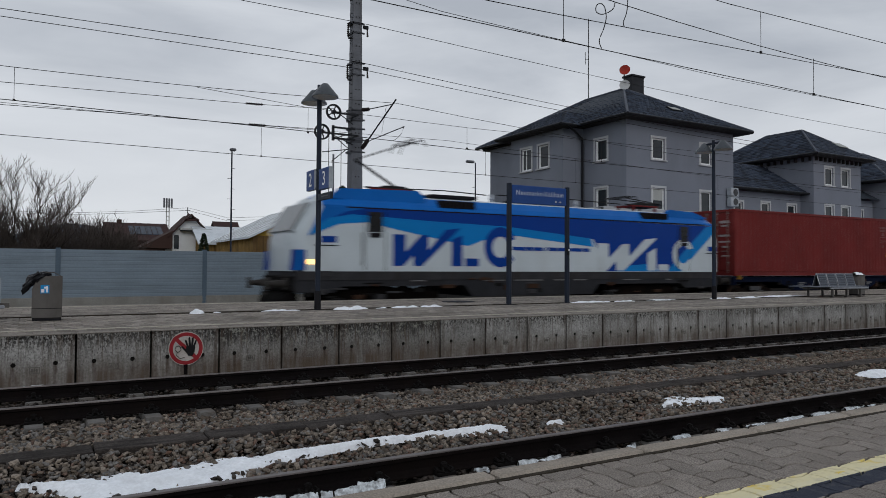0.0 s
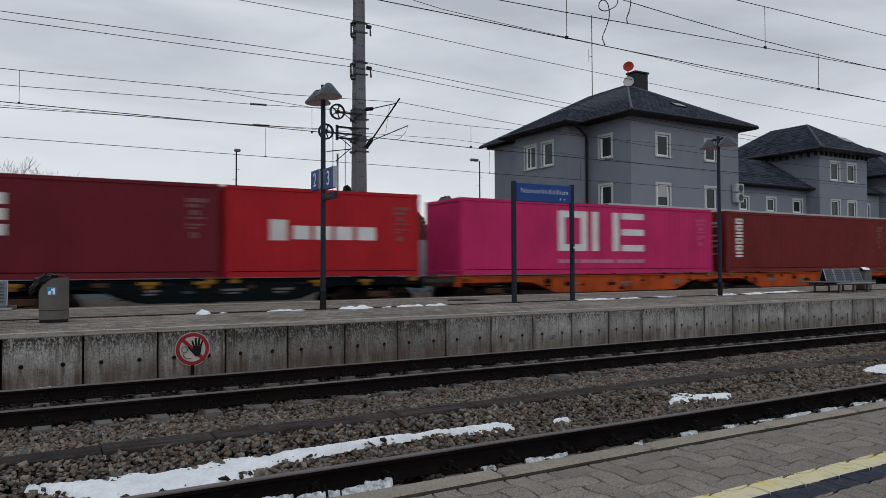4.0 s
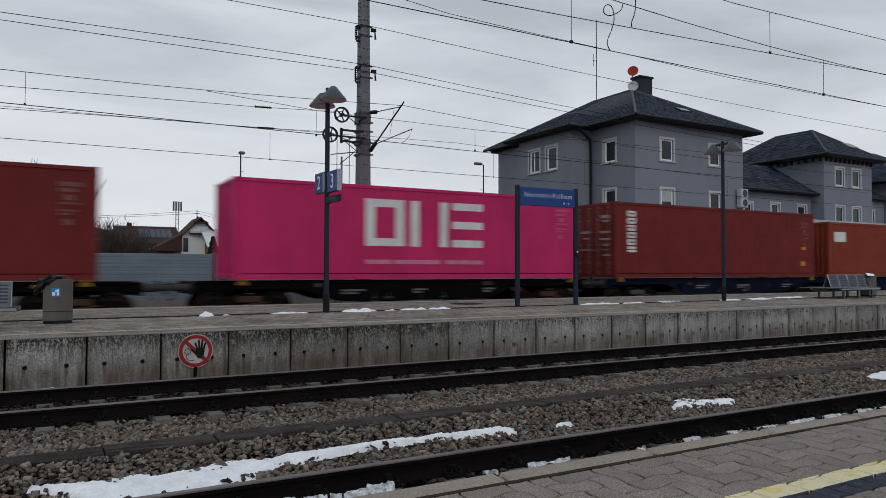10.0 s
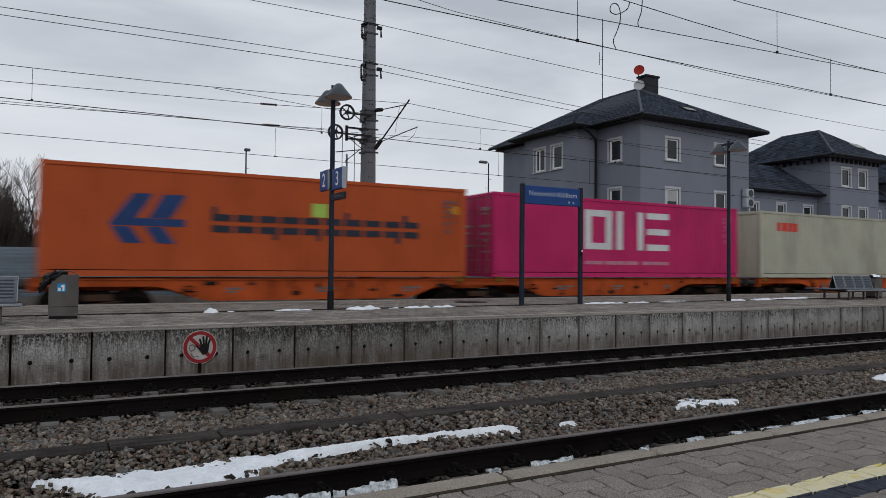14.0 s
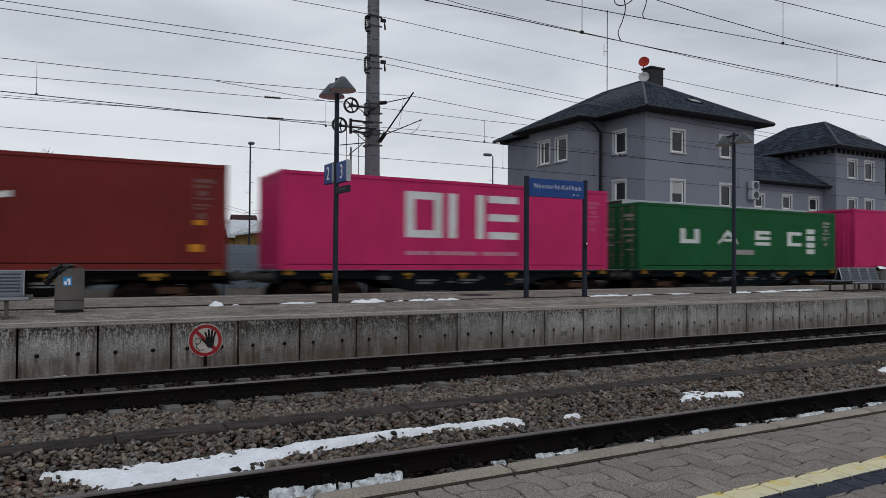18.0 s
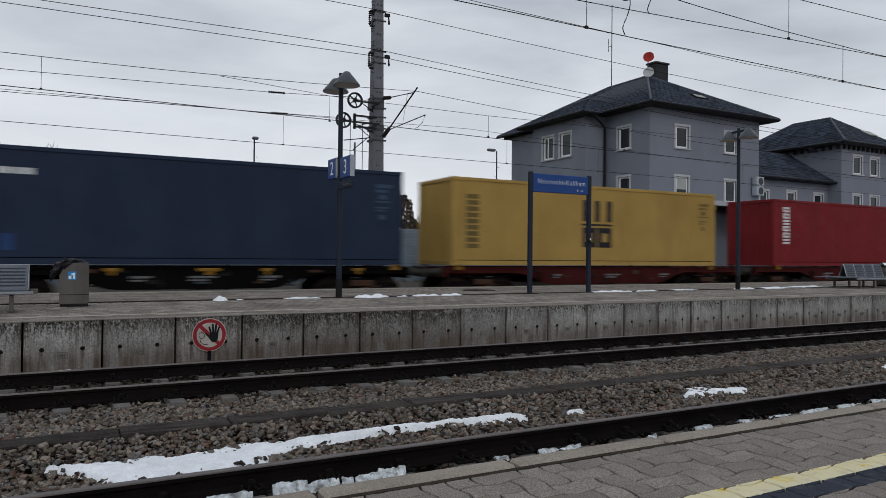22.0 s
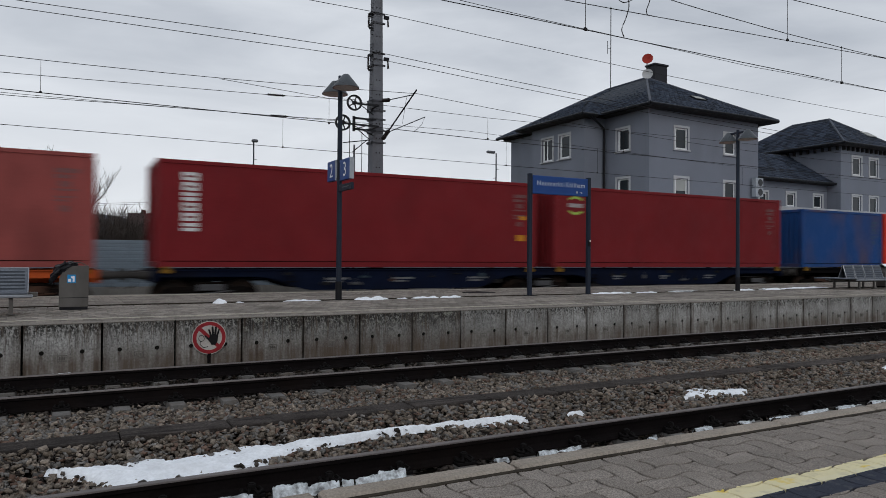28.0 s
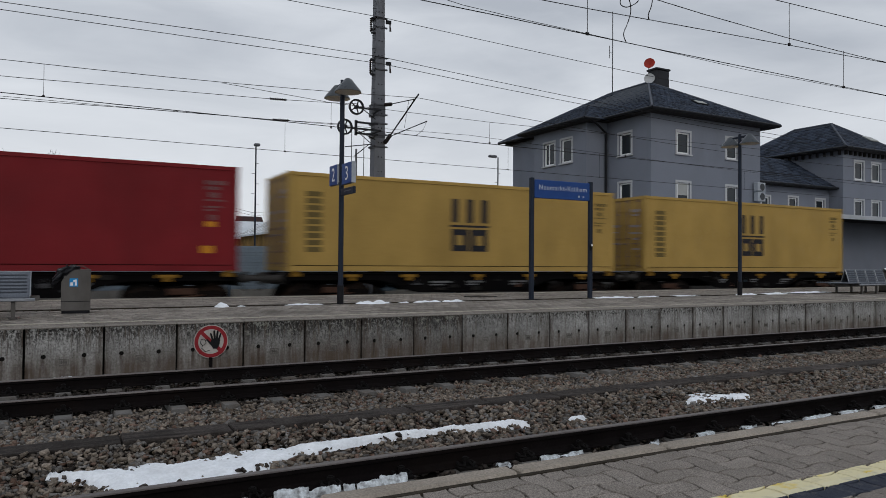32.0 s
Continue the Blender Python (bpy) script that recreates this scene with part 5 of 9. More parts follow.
for s in (-1, 1):
    for a in range(4):
        c, d = math.cos(a * math.pi / 2 + 0.4), math.sin(a * math.pi / 2 + 0.4)
        ws.cyl((0.26 * c, s * 0.77, 0.26 * d), (0.26 * c, s * 0.805, 0.26 * d), 0.04, n=8)
wheel_me = ws.data("wheelset", M_WHEEL, True)
bf = Shape()
for s in (-1, 1):
    pts = [(-1.25, 0.40), (-1.25, 0.66), (-0.95, 0.74), (-0.55, 0.72), (-0.38, 0.86), (0.38, 0.86), (0.55, 0.72), (0.95, 0.74), (1.25, 0.66), (1.25, 0.40), (1.0, 0.36), (0.62, 0.50), (0.42, 0.34), (-0.42, 0.34), (-0.62, 0.50), (-1.0, 0.36)]
    bf.prism(pts, "y", s * 0.96 - 0.05, s * 0.96 + 0.05)
    for x in (-0.9, 0.9):
        bf.box(x - 0.16, x + 0.16, s * 1.02 - 0.08, s * 1.02 + 0.08, 0.34, 0.60, 0.03)
        bf.cyl((x, s * 1.10, 0.46), (x, s * 1.13, 0.46), 0.11, n=12)
        for q in (-0.22, 0.22):
            bf.cyl((x + q, s * 0.98, 0.42), (x + q, s * 0.98, 0.66), 0.07, n=8)
bf.box(-0.22, 0.22, -0.95, 0.95, 0.50, 0.84, 0.03)
bogie_me = bf.data("bogie", M_BOGIE, True)
buf = Shape().cyl((0, 0, 0), (-0.34, 0, 0), 0.11, 0.10, 12).cyl((-0.34, 0, 0), (-0.58, 0, 0), 0.075, n=12).box(-0.62, -0.58, -0.22, 0.22, -0.17, 0.17, 0.015).box(-0.02, 0.03, -0.17, 0.17, -0.17, 0.17, 0.01)
buffer_me = buf.data("buffer", M_BUFFER, True)
hook = Shape().box(-0.12, 0.06, -0.10, 0.10, -0.12, 0.12, 0.01).tube([(-0.1, 0, 0), (-0.28, 0, 0.02), (-0.36, 0, 0.09), (-0.30, 0, 0.13)], 0.035, 8).tube([(-0.2, -0.05, -0.02), (-0.32, -0.05, -0.28), (-0.45, 0, -0.34), (-0.32, 0.05, -0.28), (-0.2, 0.05, -0.02)], 0.022, 6)
hook_me = hook.data("coupling_hook", M_BUFFER, True)
fit_me = Shape().box(-0.14, 0.14, -0.02, 0.12, -0.10, 0.0, 0.01).box(-0.08, 0.08, 0.0, 0.10, 0.0, 0.08, 0.01).data("container_fitting", M_FITTING)
tank_me = Shape().cyl((-0.5, 0, 0), (0.5, 0, 0), 0.16, n=14).cyl((-0.54, 0, 0), (-0.5, 0, 0), 0.10, 0.16, 14).cyl((0.5, 0, 0), (0.54, 0, 0), 0.16, 0.10, 14).data("air_tank", M_BOGIE, True)
handwheel_me = Shape().tube([(0.16 * math.cos(a), 0, 0.16 * math.sin(a)) for a in [k * math.pi / 6 for k in range(13)]], 0.014, 6).box(-0.16, 0.16, -0.01, 0.01, -0.012, 0.012).box(-0.012, 0.012, -0.01, 0.01, -0.16, 0.16).data("brake_wheel", M_BOGIE, True)
wheelsets = []


def sill_shape(spans, belly):
    """The side of the underframe: shallow over the bogies, deep between them."""
    top, shallow = 1.20, 1.00
    pts = [(spans[0] + 0.62, top), (spans[0] + 0.62, shallow)]
    for a, b in zip(spans[1:-1], spans[2:-1]):
        x0, x1 = a + 1.3, b - 1.3
        run_ = 1.5
        pts += [(x0 + run_ * s, shallow - (shallow - belly) * (s * s * (3 - 2 * s))) for s in (0, 0.2, 0.4, 0.6, 0.8, 1.0)]
        pts += [(x1 - run_ * s, shallow - (shallow - belly) * (s * s * (3 - 2 * s))) for s in (1.0, 0.8, 0.6, 0.4, 0.2, 0)]
    pts += [(spans[-1] - 0.62, shallow), (spans[-1] - 0.62, top)]
    return pts


def wagon(label, u0, u1, key, bogies, boxes, bright):
    """A flat container wagon from buffer face to buffer face."""
    mat, Lw = WAGON_PAINT[key], u1 - u0
    root = thing("container_wagon", label, "freight wagon", "wagons of the freight train")
    at = [2.15, Lw - 2.15] if bogies == 2 else [2.15, Lw / 2, Lw - 2.15]
    spans = [0.0] + at + [Lw]
    prof = sill_shape(spans, 0.60)
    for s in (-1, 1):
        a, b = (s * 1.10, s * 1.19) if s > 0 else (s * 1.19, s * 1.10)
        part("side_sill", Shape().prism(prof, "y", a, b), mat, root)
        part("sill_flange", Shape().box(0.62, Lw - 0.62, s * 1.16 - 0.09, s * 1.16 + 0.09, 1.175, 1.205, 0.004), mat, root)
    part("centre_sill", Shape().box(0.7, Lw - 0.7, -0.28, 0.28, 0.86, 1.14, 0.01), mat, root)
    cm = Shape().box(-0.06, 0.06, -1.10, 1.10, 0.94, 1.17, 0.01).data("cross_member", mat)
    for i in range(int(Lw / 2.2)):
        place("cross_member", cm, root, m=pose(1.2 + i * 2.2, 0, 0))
    for x, rz in ((0.62, 0), (Lw - 0.62, 180)):
        part("end_beam", Shape().box(0.0, 0.12, -1.24, 1.24, 0.86, 1.20, 0.012), mat, root, m=pose(x, 0, 0, rz=rz))
        for y in (-0.875, 0.875):
            place("buffer", buffer_me, root, "grimy steel buffer", m=pose(x, 0, 1.05, rz=rz) @ pose(0, y, 0))
        place("coupling_hook", hook_me, root, m=pose(x, 0, 1.02, rz=rz))
    for x in at:
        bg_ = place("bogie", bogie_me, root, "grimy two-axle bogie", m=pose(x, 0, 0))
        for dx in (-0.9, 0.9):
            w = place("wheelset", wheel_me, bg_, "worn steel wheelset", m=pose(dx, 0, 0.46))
            wheelsets.append((w, u0 + x + dx, dx))
    for x in at:
        part("spring_gear", Shape().box(x - 0.35, x + 0.35, -1.16, -1.10, 0.62, 0.80, 0.02).cyl((x - 0.55, -1.12, 0.5), (x + 0.55, -1.12, 0.62), 0.025, n=6), M_GEAR[2 if key != "navy" else 0], root, "rusty spring gear over a bogie")
    for c0, c1 in boxes:
        for x in (c0 - u0 + 0.25, c1 - u0 - 0.25):
            for s in (-1, 1):
                f = place("container_fitting", fit_me, root, m=pose(x, s * 1.15, 1.205, rz=0 if s > 0 else 180))
    rng = random.Random(int(u0 * 10))
    for i in range(len(at) - 1):
        xm = (at[i] + at[i + 1]) / 2
        for k in range(3):
            x = at[i] + 3.0 + k * (at[i + 1] - at[i] - 6.0) / 2 + rng.uniform(-0.3, 0.3)
            w = rng.uniform(0.35, 0.8)
            part("stencil", Shape().box(x, x + w, -1.196, -1.191, 0.90, 0.96).box(x, x + w * 0.7, -1.196, -1.191, 0.82, 0.865), M_TAGS, root, "pale bars of stencilled print")
        place("air_tank", tank_me, root, m=pose(xm + rng.uniform(-0.8, 0.8), -0.75, 0.72))
        if bright:
            for k in range(5):
                x = at[i] + 0.3 + k * (at[i + 1] - at[i] - 0.6) / 4 + rng.uniform(-0.5, 0.5)
                w = rng.uniform(0.14, 0.30)
                part("yellow_bracket", Shape().box(x - w, x + w, -1.26, -1.19, 1.08, 1.17, 0.015).box(x - w * 0.3, x + w * 0.4, -1.25, -1.19, 0.98, 1.09, 0.01), M_GEAR[4], root, "worn yellow folding bracket")
        for k in range(9):
            x = at[i] + 1.4 + (k + rng.uniform(0.1, 0.9)) * (at[i + 1] - at[i] - 2.8) / 9
            w, z = rng.uniform(0.08, 0.40), rng.choice((0.66, 0.74, 0.84, 0.95, 1.04))
            h = rng.uniform(0.03, 0.14)
            part("frame_gear", Shape().box(x, x + w, -1.235, -1.15, z, z + h, 0.008).cyl((x + w / 2, -1.22, z), (x + w / 2, -1.22, z + h + 0.12), 0.014, n=6), M_GEAR[rng.choice((3, 3, 2) if key in ("orange", "oxblood") else (0, 1, 2, 3, 3, 3))], root, "small brake and frame gear")
        place("brake_wheel", handwheel_me, root, "yellow brake wheel", m=pose(at[i] + 2.2, -1.24, 0.86))
    moving.append((root, u0, Y_C, 0.0))


TRAIN = [("navy", 3, 0), ("bottle", 2, 1), ("bottle", 2, 1), ("orange", 3, 0), ("orange", 3, 0), ("oxblood", 2, 0), ("oxblood", 2, 0), ("black", 2, 1), ("black", 2, 0), ("navy", 3, 0),
         ("bottle", 2, 1), ("bottle", 2, 1), ("orange", 3, 0), ("orange", 3, 0), ("black", 2, 1), ("black", 2, 1), ("bottle", 2, 1), ("bottle", 2, 1), ("black", 2, 1), ("black", 2, 1), ("black", 2, 1), ("black", 2, 1),
         ("oxblood", 2, 0), ("oxblood", 2, 0), ("black", 2, 1), ("black", 2, 1), ("navy", 3, 0), ("orange", 3, 1), ("navy", 3, 0), ("black", 2, 0), ("black", 2, 0), ("black", 2, 1), ("black", 2, 1), ("black", 2, 1), ("black", 2, 1)]
CARRY = [2, 2, 2, 2, 4, 1, 1, 1, 1, 2, 1, 2, 2, 2, 1, 1, 1, 1, 1, 1, 1, 1, 1, 1, 1, 1, 2, 3, 2, 2, 1, 1, 1, 1, 1]
HUE = {"navy": "dark navy", "bottle": "dark green", "orange": "orange", "oxblood": "dark oxblood red", "black": "grimy black"}
k, groups = 0, []
for n in CARRY:
    groups.append([(LOAD[k + i][0], LOAD[k + i][0] + LOAD[k + i][1]) for i in range(n)])
    k += n
for i, (g, (key, bogies, bright)) in enumerate(zip(groups, TRAIN)):
    lo = 25.30 if i == 0 else (groups[i - 1][-1][1] + g[0][0]) / 2
    hi = g[-1][1] + 0.75 if i == len(groups) - 1 else (g[-1][1] + groups[i + 1][0][0]) / 2
    wagon("%s steel container flat wagon%s" % (HUE[key], ", articulated on three bogies" if bogies == 3 else " on two bogies"), lo, hi, key, bogies, g, bright)


# ---------------------------------------------------------------- locomotive
LW, LL = 1.49, 19.46
M_LBODY = paint("loco_white", (0.45, 0.505, 0.545), 0.35, v1=0.05, s1=0.8, v2=0.03, bump=0.02, stain=(0.36, 0.37, 0.38), amt=0.35, ss=(1, 1, 0.4), coat=0.2)
M_LROOF = paint("loco_bright_blue", (0.003, 0.105, 0.40), 0.4, v1=0.08, s1=0.8, v2=0.04, bump=0.02)
M_LDARK = paint("loco_dark_blue", (0.001, 0.034, 0.225), 0.4, v1=0.06, s1=0.8, v2=0.03, bump=0.02)
M_LMID = paint("loco_mid_blue", (0.002, 0.165, 0.47), 0.4, v1=0.06, s1=0.8, v2=0.03, bump=0.02)
M_LSKIRT = paint("loco_skirt_grey", (0.026, 0.027, 0.031), 0.7, v1=0.15, s1=1.5, v2=0.12, bump=0.06, stain=(0.014, 0.012, 0.011), amt=0.6, spec=0.05)
M_LGREY = paint("loco_frame_grey", (0.0065, 0.006, 0.006), 0.7, v1=0.15, s1=1.5, v2=0.1, bump=0.06, stain=(0.011, 0.009, 0.008), amt=0.5, spec=0.02)
M_LVENT = paint("loco_vent", (0.011, 0.010, 0.013), 0.5, 0.3, v1=0.1, bump=0.05)
M_LRED = paint("loco_red_insulator", (0.11, 0.012, 0.012), 0.5, v1=0.1, bump=0.03)
M_LSCREEN = paint("windscreen_tint", (0.030, 0.040, 0.044), 0.12, v1=0.05, bump=0.0, spec=0.35, coat=0.15)
M_CABGLASS = paint("cab_side_glass", (0.010, 0.010, 0.011), 0.35, v1=0.1, bump=0.0, spec=0.2)
M_LLAMP = glow("warm_headlight", (1.0, 0.62, 0.22), 2.2)
loco = thing("electric_locomotive", "white and blue electric locomotive with one raised pantograph", "locomotive")


def loft(sections, close_bottom=True):
    """A body from cross sections (x, half width, floor, top): straight sides, shoulders and a flat roof."""
    sh, n = Shape(), None
    for x, hw, lo, top in sections:
        h = top - lo
        half = [(hw, lo), (hw, lo + h * 0.62), (hw * 0.985, lo + h * 0.76), (hw * 0.93, lo + h * 0.86), (hw * 0.80, lo + h * 0.95), (hw * 0.55, lo + h * 0.99), (0.0, top)]
        ring = half + [(-y, z) for y, z in reversed(half[:-1])]
        n = len(ring)
        sh.v += [(x, y, z) for y, z in ring]
    for i in range(len(sections) - 1):
        sh.f += [(i * n + k, i * n + k + 1, (i + 1) * n + k + 1, (i + 1) * n + k) for k in range(n - 1)]
    sh.f += [tuple(range(n)), tuple(range((len(sections) - 1) * n, len(sections) * n))]
    if close_bottom:
        sh.f += [(i * n, (i + 1) * n, (i + 1) * n + n - 1, i * n + n - 1) for i in range(len(sections) - 1)]
    return sh


nose = [(0.62, 1.08, 1.43, 2.50), (0.66, 1.22, 1.43, 2.62), (0.74, 1.32, 1.43, 2.78), (0.92, 1.43, 1.43, 3.04), (1.2, 1.47, 1.43, 3.44), (1.5, 1.484, 1.43, 3.70), (1.8, LW, 1.43, 3.81), (2.3, LW, 1.43, 3.86)]
front = [(x + 0.22, w, lo, hi) for x, w, lo, hi in nose]
tail = [(0.40, 1.20, 1.43, 2.50), (0.44, 1.32, 1.43, 2.88), (0.54, 1.41, 1.43, 3.20), (0.75, 1.46, 1.43, 3.58), (1.1, 1.484, 1.43, 3.78), (1.6, LW, 1.43, 3.845), (2.1, LW, 1.43, 3.86)]
body = loft(front + [(LL - x, w, lo, hi) for x, w, lo, hi in reversed(tail)])
part("body", body, M_LBODY, loco, "glossy white body shell", True)
roof, rn = Shape(), 9
shell = [(1.67, 1.478, 3.66), (2.02, LW, 3.81), (2.52, LW, 3.86), (LL - 2.1, LW, 3.86), (LL - 1.6, LW, 3.845), (LL - 1.1, 1.484, 3.78), (LL - 0.82, 1.466, 3.64)]
for x, hw, top in shell:
    h = top - 1.43
    half = [(hw + 0.012, 3.335 if top > 3.7 else 3.28), (hw * 0.985 + 0.016, 3.40), (hw * 0.93 + 0.014, 1.43 + h * 0.86 + 0.012), (hw * 0.80 + 0.01, 1.43 + h * 0.95 + 0.014), (0.0, top + 0.03)]
    ring_ = half + [(-y, z) for y, z in reversed(half[:-1])]
    roof.v += [(x, y, z) for y, z in ring_]
for i in range(len(shell) - 1):
    roof.f += [(i * rn + k, i * rn + k + 1, (i + 1) * rn + k + 1, (i + 1) * rn + k) for k in range(rn - 1)]
part("roof", roof, M_LROOF, loco, "bright blue roof and shoulders")


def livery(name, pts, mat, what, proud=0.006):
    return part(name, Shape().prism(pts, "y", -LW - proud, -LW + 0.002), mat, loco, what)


livery("dark_band", [(1.9, 2.99), (2.6, 3.14), (5.2, 3.03), (8.3, 2.95), (12.1, 2.62), (12.75, 1.45), (16.1, 1.45), (18.55, 3.12), (18.50, 3.30), (3.2, 3.36), (2.4, 3.22)], M_LDARK, "dark blue band and rear field", 0.004)
livery("cab_blue", [(1.22, 2.46), (1.36, 2.62), (1.9, 2.99), (2.4, 3.22), (3.2, 3.36), (1.70, 3.40)], M_LROOF, "bright blue cab corner", 0.005)
livery("mid_stripe", [(1.26, 2.46), (2.2, 2.84), (3.1, 2.92), (4.0, 2.74), (6.7, 2.26), (7.25, 2.46), (8.3, 2.68), (12.1, 2.34), (12.0, 2.64), (8.3, 2.95), (5.2, 3.03), (2.6, 3.14), (1.85, 3.0), (1.3, 2.62)], M_LMID, "mid blue sweeping stripe", 0.0075)
livery("rear_slash", [(15.9, 1.45), (16.7, 1.45), (18.74, 3.08), (18.70, 3.30), (18.2, 3.28)], M_LMID, "mid blue slanting stripe", 0.0075)
livery("rear_foot", [(13.3, 1.45), (15.5, 1.45), (15.1, 1.75), (13.3, 1.62)], M_LMID, "mid blue strip", 0.0075)
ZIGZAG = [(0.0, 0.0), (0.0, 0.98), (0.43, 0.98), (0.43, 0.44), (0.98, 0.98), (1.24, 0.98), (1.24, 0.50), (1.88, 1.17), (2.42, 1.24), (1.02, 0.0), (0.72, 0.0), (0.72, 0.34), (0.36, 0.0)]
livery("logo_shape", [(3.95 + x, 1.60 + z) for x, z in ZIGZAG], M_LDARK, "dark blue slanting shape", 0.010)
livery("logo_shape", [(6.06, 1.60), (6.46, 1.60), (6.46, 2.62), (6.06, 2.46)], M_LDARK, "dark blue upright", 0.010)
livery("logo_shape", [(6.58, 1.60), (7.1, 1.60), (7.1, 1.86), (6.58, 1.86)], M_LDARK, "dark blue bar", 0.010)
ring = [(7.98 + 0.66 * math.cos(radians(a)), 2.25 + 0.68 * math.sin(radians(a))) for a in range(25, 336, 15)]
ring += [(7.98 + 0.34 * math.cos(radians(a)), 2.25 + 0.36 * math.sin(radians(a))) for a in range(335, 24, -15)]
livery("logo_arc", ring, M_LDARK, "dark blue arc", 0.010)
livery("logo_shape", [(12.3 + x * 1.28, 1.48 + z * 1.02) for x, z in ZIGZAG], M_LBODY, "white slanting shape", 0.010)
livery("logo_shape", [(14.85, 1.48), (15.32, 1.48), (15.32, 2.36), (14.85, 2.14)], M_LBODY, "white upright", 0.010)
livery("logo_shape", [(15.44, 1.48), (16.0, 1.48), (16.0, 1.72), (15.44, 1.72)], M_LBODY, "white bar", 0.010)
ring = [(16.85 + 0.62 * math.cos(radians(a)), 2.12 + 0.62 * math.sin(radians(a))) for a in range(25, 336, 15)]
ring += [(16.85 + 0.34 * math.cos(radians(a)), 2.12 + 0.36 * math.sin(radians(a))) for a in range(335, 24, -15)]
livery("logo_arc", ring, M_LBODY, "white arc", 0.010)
for x, w in ((8.45, 0.55), (9.03, 0.30), (9.36, 0.42), (9.86, 0.08), (10.02, 0.40), (10.45, 0.62), (11.1, 0.48), (11.62, 0.3)):
    livery("slogan_bar", [(x, 2.16), (x + w, 2.15), (x + w, 2.27), (x, 2.285)], M_LDARK, "dark bar of small print", 0.012)
for x in (1.6, 18.3):
    livery("number_plate", [(x, 2.28), (x + 0.5, 2.28), (x + 0.5, 2.47), (x, 2.47)], M_LDARK, "plain blue plate", 0.012)
    livery("plate_bar", [(x - 0.15, 2.18), (x + 0.55, 2.18), (x + 0.55, 2.21), (x - 0.15, 2.21)], M_LGREY, "thin grey bar", 0.012)
for x in (3.0, 16.55):
    livery("door_gap", [(x, 1.46), (x + 0.02, 1.46), (x + 0.02, 3.25), (x, 3.25)], M_LGREY, "door joint", 0.012)
    livery("door_gap", [(x + 0.68, 1.46), (x + 0.70, 1.46), (x + 0.70, 3.25), (x + 0.68, 3.25)], M_LGREY, "door joint", 0.012)
    livery("cab_window", [(x + 0.12, 2.62), (x + 0.58, 2.62), (x + 0.58, 3.24), (x + 0.12, 3.24)], M_CABGLASS, "dark cab side window", 0.014)
    livery("mirror_box", [(x + 0.16, 2.46), (x + 0.54, 2.46), (x + 0.54, 2.60), (x + 0.16, 2.60)], M_LVENT, "dark lower window corner", 0.02)
    part("grab_rail", Shape().tube([(x - 0.1, -LW - 0.05, 1.6), (x - 0.1, -LW - 0.07, 1.7), (x - 0.1, -LW - 0.07, 2.5), (x - 0.1, -LW - 0.02, 2.6)], 0.015, 6), M_STEEL, loco, smooth=True)
    part("step_ladder", Shape().box(x, x + 0.6, -LW + 0.0, -LW + 0.12, 0.72, 0.76).box(x, x + 0.6, -LW + 0.0, -LW + 0.12, 1.05, 1.09), M_LGREY, loco)
for x in (5.6, 14.65):
    v_ = part("roof_vent", Shape().box(x, x + 1.4, -LW * 0.97, -LW * 0.80, 3.47, 3.72, 0.02), M_LVENT, loco, "dark roof vent")
    for i in range(9):
        part("louvre", Shape().box(x + 0.08 + i * 0.15, x + 0.13 + i * 0.15, -LW * 0.985, -LW * 0.96, 3.49, 3.70), M_LGREY, v_)
part("roof_fairing", Shape().prism([(1.95, 3.70), (2.25, 3.92), (4.9, 3.985), (5.15, 3.80), (5.15, 3.6), (1.95, 3.6)], "y", -LW * 0.90, -LW * 0.80), M_LROOF, loco, "bright blue roof fairing over the front cab")
part("roof_fairing", Shape().prism([(16.1, 3.6), (16.1, 3.82), (16.25, 3.90), (17.6, 3.86), (18.35, 3.66), (18.3, 3.6)], "y", -LW * 0.90, -LW * 0.80), M_LROOF, loco, "bright blue roof fairing over the rear cab")
for x0, x1, y0, y1, z1 in ((5.6, 7.4, -0.9, -0.3, 3.97), (9.2, 11.4, -0.8, 0.1, 4.0)):
    part("roof_gear", Shape().box(x0, x1, y0, y1, 3.86, z1, 0.02), M_LVENT, loco, "dark roof gear")
part("roof_seam", Shape().box(2.4, LL - 1.4, -LW - 0.012, -LW + 0.02, 3.33, 3.365), M_LVENT, loco, "dark seam under the roof")
wind = Shape()
for e, s, lo_, up_ in ((0.22, 1, 0.60, 1.12), (LL, -1, 0.38, 0.66)):
    wind.add([(e + s * lo_, -1.14, 2.64), (e + s * lo_, 1.14, 2.64), (e + s * up_, 1.08, 3.47), (e + s * up_, -1.08, 3.47), (e + s * (lo_ + 0.2), -1.10, 2.62), (e + s * (lo_ + 0.2), 1.10, 2.62), (e + s * (up_ + 0.18), 1.06, 3.41), (e + s * (up_ + 0.18), -1.06, 3.41)],
             [(0, 1, 2, 3), (4, 7, 6, 5), (0, 4, 5, 1), (2, 6, 7, 3), (1, 5, 6, 2), (0, 3, 7, 4)])
    part("windscreen_frame", Shape().prism([(e + s * (lo_ + 0.035), 2.58), (e + s * (up_ + 0.06), 3.50), (e + s * (up_ + 0.28), 3.50), (e + s * (lo_ + 0.22), 2.58)], "y", -1.22, 1.22), M_LBODY, loco, "pale windscreen surround")
    part("windscreen", wind, M_LSCREEN, loco, "raked windscreen mirroring the grey sky")
    wind = Shape()
